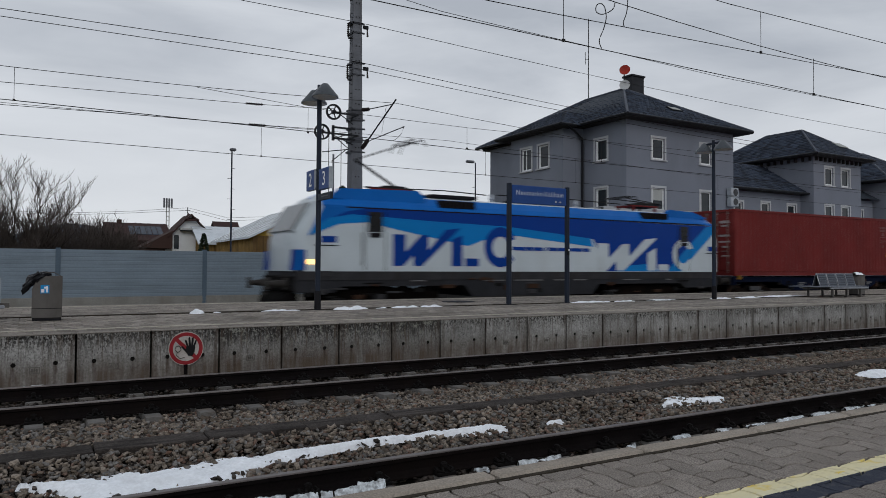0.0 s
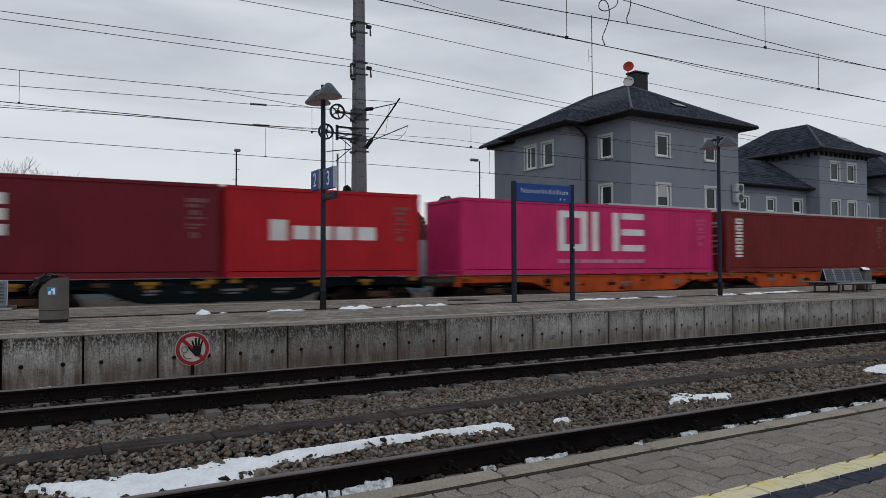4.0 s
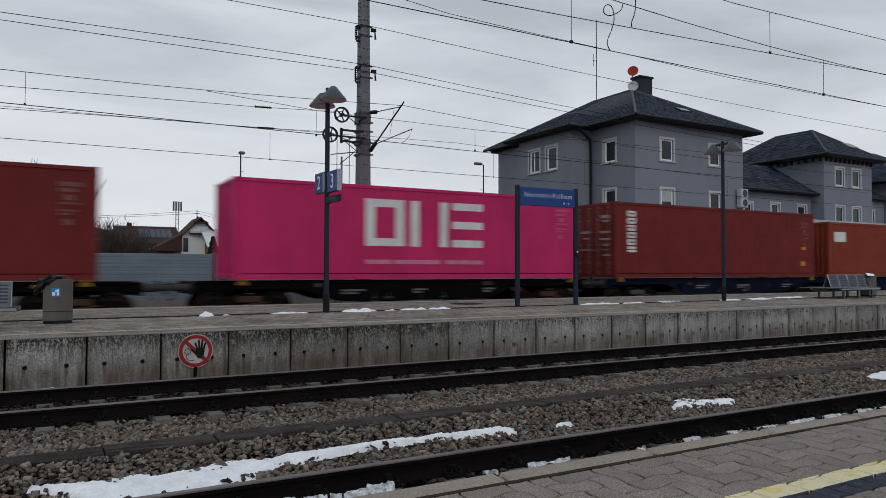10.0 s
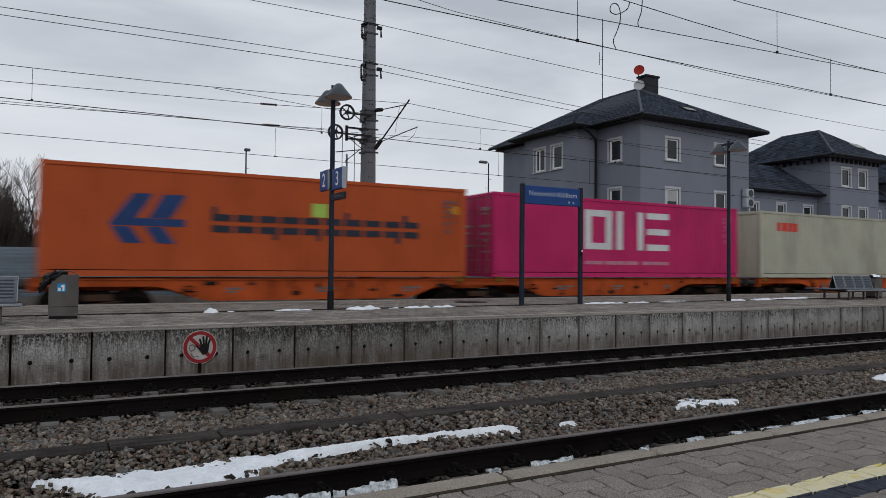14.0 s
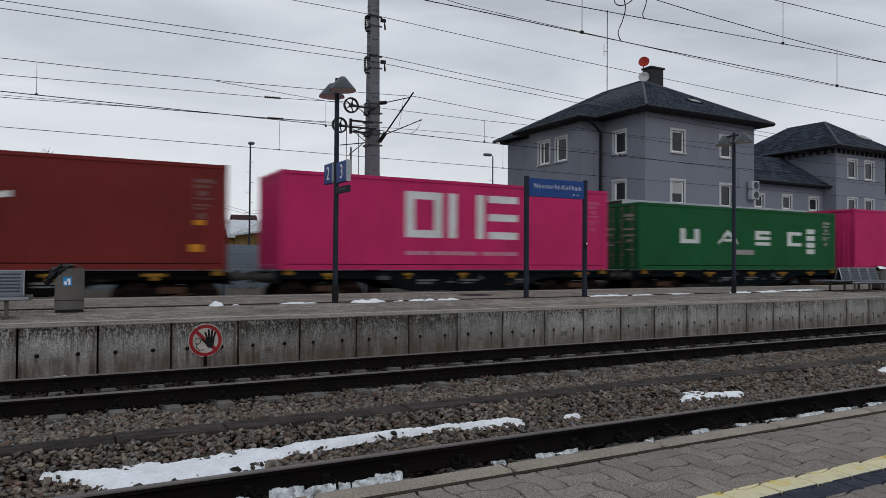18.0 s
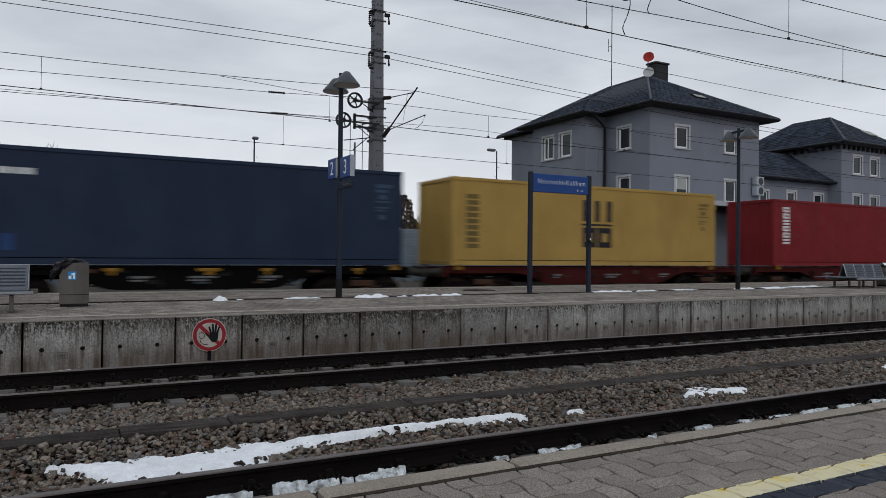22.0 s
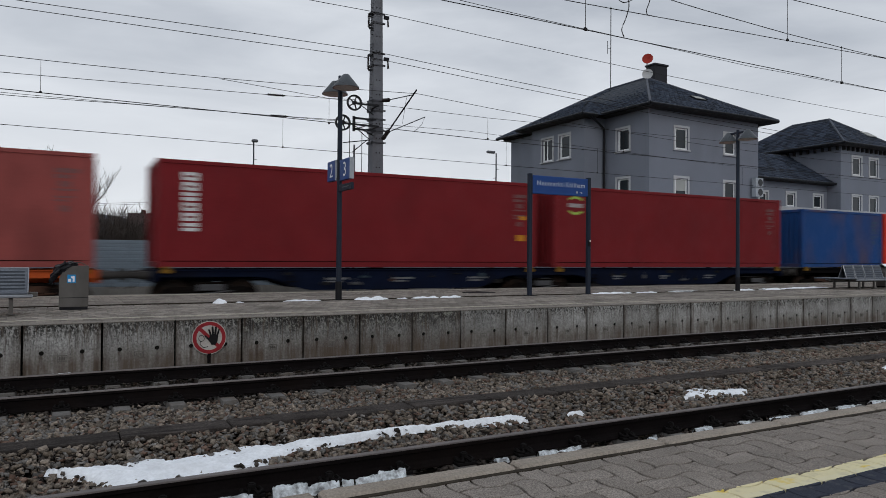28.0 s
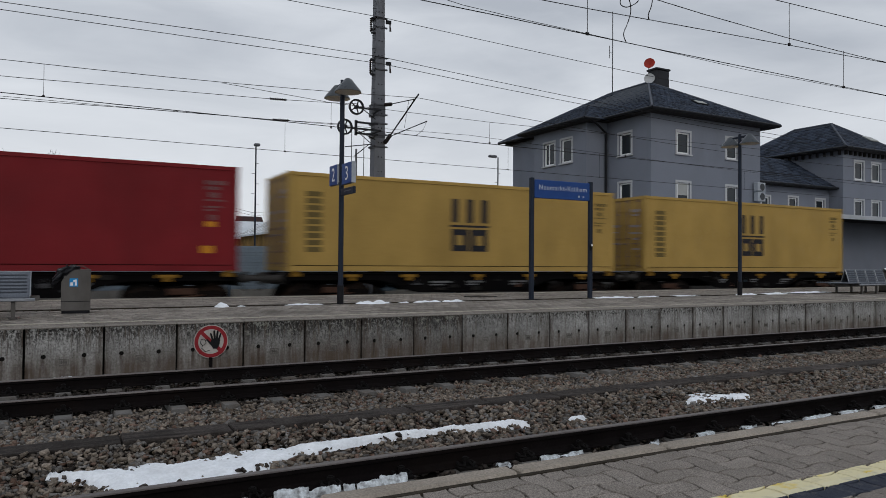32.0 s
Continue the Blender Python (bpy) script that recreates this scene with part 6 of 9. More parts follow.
part("underframe", Shape().prism([(0.88, 1.43), (0.80, 1.05), (0.86, 0.80), (2.0, 0.80), (2.3, 0.98), (6.6, 0.98), (6.9, 0.62), (12.1, 0.62), (12.4, 0.98), (16.7, 0.98), (17.0, 0.80), (18.86, 0.80), (18.94, 1.05), (18.84, 1.43)], "y", -LW + 0.03, LW - 0.03), M_LSKIRT, loco, "grey frame and skirts")
rng_l = random.Random(12)
part("frame_band", Shape().box(0.90, LL - 0.66, -LW + 0.005, -LW + 0.06, 1.17, 1.425), paint("loco_sill_grey", (0.028, 0.028, 0.031), 0.65, v1=0.25, s1=2, v2=0.2, bump=0.1, stain=DIRT, amt=0.6, ss=(3, 3, 1)), loco, "dark grey sill band")
M_LBITS = [paint("loco_bits_" + k_, c_, 0.7, v1=0.25, s1=5, bump=0.1) for k_, c_ in (("grey", (0.036, 0.036, 0.039)), ("dark", (0.006, 0.006, 0.006)), ("rust", (0.035, 0.018, 0.011)))]
for i_ in range(34):
    x_, w_, z_ = rng_l.uniform(0.9, LL - 1.3), rng_l.uniform(0.12, 0.5), rng_l.uniform(0.45, 1.3)
    part("frame_fitting", Shape().box(x_, x_ + w_, -LW - 0.01, -LW + 0.10 + (0.25 if z_ < 0.6 else 0), z_, z_ + rng_l.uniform(0.04, 0.16), 0.01), M_LBITS[i_ % 3], loco, "small frame fitting")
for x, w in ((4.6, 0.5), (7.3, 0.9), (8.6, 1.2), (10.3, 0.6), (11.2, 0.6), (13.6, 0.9), (15.9, 0.3)):
    part("equipment_label", Shape().box(x, x + w, -LW - 0.002 + 0.02, -LW + 0.034, 1.12, 1.16), M_TAGS, loco, "pale bar of small print")
for x in (3.9, 15.08):
    b_ = part("bogie", Shape().prism([(-1.9, 0.45), (-1.9, 0.80), (-0.6, 0.92), (0.6, 0.92), (1.9, 0.80), (1.9, 0.45), (1.2, 0.40), (0.5, 0.52), (-0.5, 0.52), (-1.2, 0.40)], "y", -1.12, -1.0)
              .prism([(-1.9, 0.45), (-1.9, 0.80), (-0.6, 0.92), (0.6, 0.92), (1.9, 0.80), (1.9, 0.45), (1.2, 0.40), (0.5, 0.52), (-0.5, 0.52), (-1.2, 0.40)], "y", 1.0, 1.12).box(-0.3, 0.3, -1.0, 1.0, 0.5, 0.95), M_BOGIE, loco, "grimy two-axle bogie", m=pose(x, 0, 0))
    for dx in (-1.5, 1.5):
        w_ = place("wheelset", wheel_me, b_, "worn steel wheelset", m=pose(dx, 0, 0.46))
        wheelsets.append((w_, 5.64 + x + dx, dx))
for x, rz in ((0.76, 0), (LL - 0.45, 180)):
    part("bumper_beam", Shape().box(0, 0.25, -1.42, 1.42, 0.82, 1.30, 0.04), M_LGREY, loco, m=pose(x - (0.0 if rz == 0 else 0.0), 0, 0, rz=rz))
    for y in (-0.875, 0.875):
        place("buffer", buffer_me, loco, "grimy steel buffer", m=pose(x, 0, 1.06, rz=rz) @ pose(0, y, 0))
    place("coupling_hook", hook_me, loco, m=pose(x, 0, 1.04, rz=rz))
    for y in (-0.98, 0.98):
        lamp_ = part("headlight", Shape().box(-0.06, 0.26, -0.26, 0.26, -0.12, 0.12, 0.03), M_LDARK, loco, "dark blue lamp housing", m=pose(0.94 if rz == 0 else LL - 0.46, y, 1.72, rz=rz))
        part("lens", Shape().cyl((-0.075, -0.1, 0), (-0.05, -0.1, 0), 0.075, n=12).box(-0.02, 0.24, -0.33, -0.28, -0.06, 0.05, 0.01), M_LLAMP if rz == 0 else M_LGREY, lamp_, "lit warm headlight" if rz == 0 else "unlit lamp")
    if rz == 0:
        for y in (-1, 1):
            panel = part("lamp_surround", Shape().prism([(0.76, 1.46), (1.26, 1.46), (1.26, 2.06), (0.82, 2.06)], "y", y * 1.20, y * 1.435), M_LDARK, loco, "dark blue panel round the headlight")
            part("stripe", Shape().prism([(0.90, 1.46), (0.98, 1.46), (1.04, 2.06), (0.96, 2.06)], "y", y * 1.436, y * 1.441), M_LMID, panel, "light blue stripe")
            part("lens", Shape().box(1.22, 1.52, min(y * 1.36, y * 1.48), max(y * 1.36, y * 1.48), 1.63, 1.78, 0.02), M_LLAMP, panel, "lit warm headlight")
    part("plough", Shape().prism([(-0.25, 0.22), (0.25, 0.30), (0.25, 0.80), (-0.1, 0.80)], "y", -1.25, 1.25), M_LGREY, loco, m=pose(x, 0, 0, rz=rz))


def pantograph(x, up):
    """Single-arm pantograph; raised it reaches the wire, folded it lies on the roof."""
    root = part("pantograph", Shape().box(-0.75, 0.75, -0.45, -0.38, 4.02, 4.08, 0.01).box(-0.75, 0.75, 0.38, 0.45, 4.02, 4.08, 0.01).box(-0.7, -0.6, -0.45, 0.45, 4.02, 4.08).box(0.6, 0.7, -0.45, 0.45, 4.02, 4.08), M_LRED, loco, "dark red pantograph base", m=pose(x, 0, 0.03))
    for px in (-0.6, 0.6):
        for py in (-0.42, 0.42):
            part("insulator", Shape().lathe([(0.05, 3.76), (0.08, 3.82), (0.05, 3.87), (0.08, 3.91), (0.05, 3.96), (0.05, 4.02)], (px, py, 0), n=10), M_LRED, root, smooth=True)
    part("drive_box", Shape().box(-0.2, 0.62, -0.3, 0.3, 4.0, 4.2, 0.03).cyl((-0.9, -0.3, 4.1), (0.9, -0.3, 4.1), 0.03, n=6), M_BLACK, root, "black drive box", True)
    knee, head = ((-1.1, 5.0), (0.8, 5.70)) if up else ((1.35, 4.22), (-1.0, 4.36))
    part("lower_arm", Shape().cyl((0.55 if up else -0.5, 0, 4.08), (knee[0], 0, knee[1]), 0.045, n=8), M_BLACK, root, smooth=True)
    part("upper_arm", Shape().cyl((knee[0], -0.03, knee[1]), (head[0], -0.35, head[1]), 0.022, n=6).cyl((knee[0], 0.03, knee[1]), (head[0], 0.35, head[1]), 0.022, n=6), M_BLACK, root, smooth=True)
    hd = Shape()
    for dx in (-0.17, 0.17):
        hd.tube([(head[0] + dx, -0.95, head[1] - 0.22), (head[0] + dx, -0.75, head[1] + 0.02), (head[0] + dx, 0.75, head[1] + 0.02), (head[0] + dx, 0.95, head[1] - 0.22)], 0.022, 6)
    part("contact_head", hd, M_BLACK, root, smooth=True)


pantograph(4.4, True)
pantograph(15.8, False)
for x0, x1 in ((4.8, 8.2), (8.6, 14.6)):
    part("roof_conductor", Shape().tube([(x0, -0.3, 4.15), ((x0 + x1) / 2, -0.3, 4.18), (x1, -0.3, 4.12)], 0.02, 6), M_BLACK, loco)
for x in (8.4, 11.6, 12.3):
    part("insulator", Shape().lathe([(0.06, 3.86), (0.09, 3.90), (0.06, 3.95), (0.09, 4.0), (0.06, 4.05), (0.06, 4.16)], (x, -0.3, 0), n=10), M_DIALGREY, loco, smooth=True)
moving.append((loco, 5.64, Y_C, 0.0))


# ---------------------------------------------------------------- buildings
def wall_sheet(w, z0, z1, openings, t=0.35):
    """An upright wall in the xz plane, its outer face at y = 0, with openings (x0, x1, z0, z1) right through it."""
    sh = Shape()
    sh.weld = True
    xs = sorted({0.0, w} | {v for o in openings for v in o[:2]})
    zs = sorted({z0, z1} | {v for o in openings for v in o[2:]})
    for a, b in zip(xs, xs[1:]):
        for c, d in zip(zs, zs[1:]):
            mx, mz = (a + b) / 2, (c + d) / 2
            if not any(o[0] < mx < o[1] and o[2] < mz < o[3] for o in openings):
                for y in (0.0, t):
                    sh.add([(a, y, c), (b, y, c), (b, y, d), (a, y, d)], [(0, 1, 2, 3)])
    for a, b, c, d in openings:
        sh.add([(a, 0, c), (b, 0, c), (b, 0, d), (a, 0, d), (a, t, c), (b, t, c), (b, t, d), (a, t, d)], [(0, 1, 5, 4), (1, 2, 6, 5), (2, 3, 7, 6), (3, 0, 4, 7)])
    sh.add([(0, 0, z0), (0, 0, z1), (0, t, z1), (0, t, z0)], [(0, 1, 2, 3)]).add([(w, 0, z0), (w, 0, z1), (w, t, z1), (w, t, z0)], [(0, 1, 2, 3)])
    sh.add([(0, 0, z1), (w, 0, z1), (w, t, z1), (0, t, z1)], [(0, 1, 2, 3)])
    return sh


# dark paint for solid blocks; the rooms' dimness is in this colour
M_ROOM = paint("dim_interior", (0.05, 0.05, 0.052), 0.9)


def house_window(parent, m, w, h, blind=0.0, open_=False):
    """A white two-part window in its opening, with a pale surround and sill; origin at the opening's lower left corner, outside face."""
    win = part("window", Shape().box(-0.14, 0.0, -0.025, 0.02, -0.02, h + 0.14).box(w, w + 0.14, -0.025, 0.02, -0.02, h + 0.14).box(0.0, w, -0.025, 0.02, h, h + 0.14), M_SURROUND, parent, "pale rendered window surround", m=m)
    part("sill", Shape().box(-0.18, w + 0.18, -0.10, 0.10, -0.10, -0.02, 0.01), M_SURROUND, win)
    f = Shape().box(0.005, 0.16, 0.08, 0.15, 0.0, h).box(w - 0.09, w - 0.005, 0.08, 0.15, 0.0, h).box(0.16, w - 0.09, 0.08, 0.15, h - 0.09, h - 0.004).box(0.16, w - 0.09, 0.08, 0.15, 0.0, 0.10)
    if w > 1.1:
        f.box(w * 0.42 - 0.05, w * 0.42 + 0.05, 0.08, 0.15, 0.10, h - 0.09)
    part("window_frame", f, M_FRAME, win, "white window frame")
    part("pane", Shape().box(0.06, w - 0.06, 0.11, 0.125, 0.05, h - 0.05), M_GLASS, win, "dark reflecting glass")
    if blind:
        part("blind", Shape().box(0.09, w - 0.09, 0.09, 0.104, h * (1 - blind), h - 0.09), M_BLIND, win, "half-lowered grey blind")


def shingles(parent, a, b, c, d, size=(0.42, 0.30)):
    """Rows of thin shingles on the roof face a b c d (a, b along the eave, left to right; c above b, d above a; may be a triangle)."""
    A, Bv, C, Dv = (Vector(p) for p in (a, b, c, d))
    ex = (Bv - A).normalized()
    nz = ex.cross(Dv - A).normalized()
    if nz.z < 0:
        nz = -nz
    ey = nz.cross(ex)
    if ey.z < 0:
        ey = -ey
    H = (Dv - A).dot(ey)
    lo0, lo1, hi0, hi1 = 0.0, (Bv - A).dot(ex), (Dv - A).dot(ex), (C - A).dot(ex)
    v, f, rng = [], [], random.Random(int(abs(a[0] * 31 + a[1] * 17)))
    for j in range(int(H / size[1])):
        s = (j + 0.5) * size[1] / H
        x0, x1 = lo0 + (hi0 - lo0) * s, lo1 + (hi1 - lo1) * s
        x = x0 - (size[0] / 2 if j % 2 else 0)
        while x < x1:
            p, q = max(x, x0) + 0.008, min(x + size[0], x1) - 0.008
            if q - p > 0.05:
                y0, y1, n = j * size[1] - 0.04, (j + 1) * size[1], len(v)
                t = 0.045 + rng.uniform(-0.008, 0.008)
                for (px, py, h) in ((p, y0, t), (q, y0, t), (q, y1, 0.012), (p, y1, 0.012), (p, y0, 0.0), (q, y0, 0.0)):
                    v.append(A + ex * px + ey * py + nz * h)
                f += [(n, n + 1, n + 2, n + 3), (n + 4, n + 5, n + 1, n)]
                if j % 2 and q - p > 0.3:
                    m_, n = (p + q) / 2, len(v)
                    for (px, py, h) in ((m_ - 0.05, y0 + 0.06, 0.03), (m_ + 0.05, y0 + 0.06, 0.03), (m_ + 0.05, y0 + 0.07, 0.085), (m_ - 0.05, y0 + 0.07, 0.085), (m_ + 0.05, y0 + 0.18, 0.02), (m_ - 0.05, y0 + 0.18, 0.02)):
                        v.append(A + ex * px + ey * py + nz * h)
                    f += [(n, n + 1, n + 2, n + 3), (n + 3, n + 2, n + 4, n + 5)]
            x += size[0]
    ob = place("roof_shingles", raw_mesh("roof_shingles", [tuple(q) for q in v], f, M_ROOF), parent, "dark slate-grey roof shingles")
    return tagged(ob, kind="stuff")


def hip_roof(parent, x0, x1, y0, y1, ze, rx, ry0, ry1, zr, faces="fl", back=None):
    """A hip roof over the eaves' rectangle; its ridge runs at x = rx from ry0 to ry1 at height zr."""
    e = [(x0, y0, ze), (x1, y0, ze), (x1, y1, ze), (x0 if back is None else back, y1, ze)]
    r = [(rx, ry0, zr), (rx, ry1, zr)]
    sh = Shape().add(e + r, [(0, 1, 4), (1, 2, 5, 4), (2, 3, 5), (3, 0, 4, 5)])
    rf = part("roof", sh, M_ROOFBED, parent, "dark grey hipped roof")
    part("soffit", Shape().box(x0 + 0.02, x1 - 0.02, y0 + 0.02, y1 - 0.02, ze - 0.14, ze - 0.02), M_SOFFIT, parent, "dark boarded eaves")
    if "f" in faces:
        shingles(rf, e[0], e[1], r[0], r[0])
    if "l" in faces:
        shingles(rf, e[3], e[0], r[0], r[1])
    for a, b in ((e[0], e[1]), (e[3], e[0]), (e[1], e[2])):
        part("gutter", Shape().cyl(Vector(a) + Vector((0, 0, -0.03)), Vector(b) + Vector((0, 0, -0.03)), 0.085, n=8), M_GUTTER, parent, smooth=True)
    for a, b in ((e[0], r[0]), (e[1], r[0]), (e[3], r[1]), (r[0], r[1])):
        part("ridge_cap", Shape().cyl(Vector(a) + Vector((0, 0, 0.03)), Vector(b) + Vector((0, 0, 0.03)), 0.07, n=6), M_RIDGE, parent, smooth=True)
    return rf


ZG = 0.5
HX0, HX1, HY0, HY1, HZ = 30.2, 39.8, 30.5, 44.15, 10.45
house = thing("station_house", "three-storey grey rendered station house with a dark hipped roof", "building")
front = [(32.32, 33.38, 8.20, 9.50), (36.62, 37.64, 8.20, 9.50), (32.32, 33.38, 5.10, 6.46), (36.62, 37.64, 5.10, 6.46)]
part("front_wall", wall_sheet(HX1 - HX0, ZG, HZ, [(a - HX0, b - HX0, c, d) for a, b, c, d in front]), M_RENDER, house, m=pose(HX0 - 0.003, HY0, 0))
for a, b, c, d in front:
    house_window(house, pose(a, HY0, c), b - a, d - c, 0.55 if (a < 34 and c < 6) else 0.0)
MW = pose(0, 0, 0, rz=-90)
left = [(32.15, 33.19, 8.19, 9.53), (32.15, 33.19, 5.11, 6.48)]
part("left_wall", wall_sheet(34.3 - HY0 - 0.003, ZG, HZ, [(34.3 - b, 34.3 - a, c, d) for a, b, c, d in left]), M_RENDER, house, m=pose(HX0, 34.302, 0) @ MW)
for a, b, c, d in left:
    house_window(house, pose(HX0, b, c) @ MW, b - a, d - c)
BX = 28.55
part("bay_front_wall", Shape().box(BX + 0.002, HX0 + 0.2, 34.3, 34.55, ZG, HZ), M_RENDER, house)
bay = [(35.75, 36.82, 8.05, 9.55), (37.55, 38.68, 8.05, 9.55)]
part("bay_side_wall", wall_sheet(39.85 - 34.303, ZG, HZ, [(39.85 - b, 39.85 - a, c, d) for a, b, c, d in bay]), M_RENDER, house, m=pose(BX - 0.003, 39.85, 0) @ MW)
for a, b, c, d in bay:
    house_window(house, pose(BX - 0.003, b, c) @ MW, b - a, d - c)
part("rear_side_wall", Shape().box(29.7, 30.0, 39.4, HY1, ZG, HZ), M_RENDER, house)
part("bay_rear_wall", Shape().box(BX + 0.05, 29.65, 39.6, 39.846, ZG, HZ), M_RENDER, house)
part("rear_wall", Shape().box(30.0, HX1, HY1 - 0.35, HY1 - 0.003, ZG, HZ), M_RENDER, house)
part("right_wall", Shape().box(HX1 - 0.35, HX1 + 0.003, HY0 + 0.355, HY1 - 0.36, ZG, HZ), M_RENDER, house)
part("inner_floors", Shape().box(HX0 + 0.4, HX1 - 0.4, HY0 + 1.6, HY1 - 0.4, ZG, HZ - 0.2).box(BX + 1.5, HX0 + 0.4, 34.7, 39.4, ZG, HZ - 0.2), M_ROOM, house, "solid dark block standing for the dim rooms behind the windows")
hip_roof(house, 29.5, 40.75, 29.7, 44.95, 10.56, 34.8, 35.4, 39.3, 13.85, back=28.9)
bx0, by0, by1, bz = 27.75, 33.55, 40.65, 10.46
br = Shape().add([(bx0, by0, bz), (bx0, by1, bz), (31.6, by1, bz), (31.6, by0, bz), (30.6, 36.4, 12.1), (30.6, 37.8, 12.1), (32.4, 36.4, 12.1), (32.4, 37.8, 12.1)],
                 [(0, 1, 5, 4), (0, 4, 6, 3), (4, 5, 7, 6), (1, 2, 7, 5)])
bay_roof = part("bay_roof", br, M_ROOFBED, house, "dark roof over the bay")
shingles(bay_roof, (bx0, by1, bz), (bx0, by0, bz), (30.6, 36.4, 12.1), (30.6, 37.8, 12.1))
shingles(bay_roof, (bx0, by0, bz), (31.6, by0, bz), (32.4, 36.4, 12.1), (30.6, 36.4, 12.1))
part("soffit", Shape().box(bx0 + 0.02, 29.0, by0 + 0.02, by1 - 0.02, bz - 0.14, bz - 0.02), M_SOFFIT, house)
for a, b in (((bx0, by0, bz - 0.03), (bx0, by1, bz - 0.03)), ((bx0, by0, bz - 0.03), (28.95, by0, bz - 0.03))):
    part("gutter", Shape().cyl(a, b, 0.085, n=8), M_GUTTER, house, smooth=True)
part("downpipe", Shape().tube([(28.3, 33.6, 10.35), (29.0, 33.8, 10.15), (29.95, 34.12, 9.75), (30.0, 34.15, 9.4), (30.0, 34.15, ZG)], 0.07, 8), M_GUTTER, house, "dark downpipe", True)
part("chimney", Shape().box(35.75, 36.95, 35.6, 36.4, 12.6, 14.95, 0.02).box(35.68, 37.02, 35.52, 36.48, 14.95, 15.08, 0.02), paint("chimney_sheet", (0.030, 0.031, 0.036), 0.5, 0.2, v1=0.1), house, "dark sheet-clad chimney")
part("skylight", Shape().box(-0.50, 0.50, -0.30, 0.30, 0.0, 0.10, 0.02), M_GUTTER, house, "small dark-framed skylight", m=pose(35.8, 31.9, 11.86, 30.5, 0, 0))
part("skylight_pane", Shape().box(-0.42, 0.42, -0.24, 0.22, 0.10, 0.115), M_BLIND, house, "pale skylight pane", m=pose(35.8, 31.9, 11.86, 30.5, 0, 0))
part("antenna_mast", Shape().cyl((34.4, 38.5, 13.8), (34.4, 38.5, 19.6), 0.03, n=6).cyl((34.1, 38.5, 16.6), (34.4, 38.5, 16.6), 0.015, n=5).cyl((34.1, 38.5, 16.2), (34.1, 38.5, 17.1), 0.02, n=5), M_GUTTER, house, "thin roof antenna")
M_DISHRED = paint("red_dish", (0.32, 0.035, 0.025), 0.5, v1=0.1)
M_DISHGREY = paint("grey_dish", (0.42, 0.43, 0.44), 0.5, v1=0.1)
for col, z, what in ((M_DISHRED, 15.03, "red satellite dish"), (M_DISHGREY, 14.0, "grey satellite dish")):
    part("satellite_dish", Shape().lathe([(0.03, 0.0), (0.17, 0.03), (0.30, 0.08), (0.36, 0.12), (0.36, 0.13), (0.29, 0.10), (0.02, 0.02)], n=18).cyl((0, 0, 0), (0, 0, -0.3), 0.03, n=6), col, house, what, True, m=pose(34.62, 35.1, z) @ pose(0, 0, 0, 78, 0, -50))
part("dish_pole", Shape().cyl((34.75, 35.3, 13.5), (34.75, 35.3, 15.2), 0.035, n=6), M_GUTTER, house)
M_FAN = paint("fan_grille_grey", (0.06, 0.063, 0.068), 0.6, v1=0.1)
ac = part("air_conditioner", Shape().box(39.02, 39.75, 30.06, 30.40, 5.62, 6.2, 0.02).box(39.02, 39.75, 30.06, 30.40, 6.24, 6.82, 0.02), M_DIALGREY, house, "two stacked white air-conditioning units")
for z in (5.91, 6.53):
    part("fan", Shape().lathe([(0.05, 0), (0.22, 0), (0.23, -0.012), (0.05, -0.012)], (39.42, 30.05, z), "y", 16), M_FAN, ac, "dark round fan grille")

house2 = thing("station_annex", "two-storey grey rendered annex with a dark hipped roof", "building")
f2 = [(50.0, 51.02, 7.72, 9.02), (52.08, 53.10, 7.72, 9.02), (50.0, 51.02, 4.9, 6.24), (52.08, 53.10, 4.9, 6.24)]
part("front_wall", wall_sheet(6.0, ZG, 9.75, [(a - 48.6, b - 48.6, c, d) for a, b, c, d in f2]), M_RENDER, house2, m=pose(48.6, 30.5, 0))
for a, b, c, d in f2:
    house_window(house2, pose(a, 30.5, c), b - a, d - c)
part("left_wall", Shape().box(48.6, 48.95, 30.853, 39.0, ZG, 9.75), M_RENDER, house2)
part("right_wall", Shape().box(54.25, 54.6, 30.853, 39.0, ZG, 9.75), M_RENDER, house2)
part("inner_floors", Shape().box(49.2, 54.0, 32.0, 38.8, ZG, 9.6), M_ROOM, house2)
hip_roof(house2, 47.9, 55.3, 29.8, 39.8, 9.85, 51.6, 33.3, 36.4, 12.35)
den = Shape().box(-0.06, 0.06, -0.10, 0.10, -0.30, 0.0, 0.01).data("eaves_bracket", M_SOFFIT)
for i in range(11):
    place("eaves_bracket", den, house2, m=pose(48.8 + i * 0.56, 30.4, 9.72))
for i in range(14):
    place("eaves_bracket", den, house2, m=pose(48.5, 30.7 + i * 0.56, 9.72, rz=90))
part("skylight", Shape().box(-0.5, 0.5, -0.4, 0.4, 0, 0.08, 0.02), M_BLIND, house2, m=pose(53.4, 31.4, 11.05, 32, 0, 0))

link = thing("station_link_wing", "low grey rendered wing between two station buildings", "building")
lw = [(41.2, 42.06, 5.3, 6.15), (44.08, 44.98, 5.3, 6.22), (47.05, 48.0, 5.3, 6.2)]
part("front_wall", wall_sheet(9.2, ZG, 7.0, [(a - 39.37, b - 39.37, c, d) for a, b, c, d in lw]), M_RENDER, link, m=pose(39.37, 31.5, 0))
for a, b, c, d in lw:
    house_window(link, pose(a, 31.5, c), b - a, d - c)
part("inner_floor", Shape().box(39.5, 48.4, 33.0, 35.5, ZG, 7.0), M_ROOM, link)
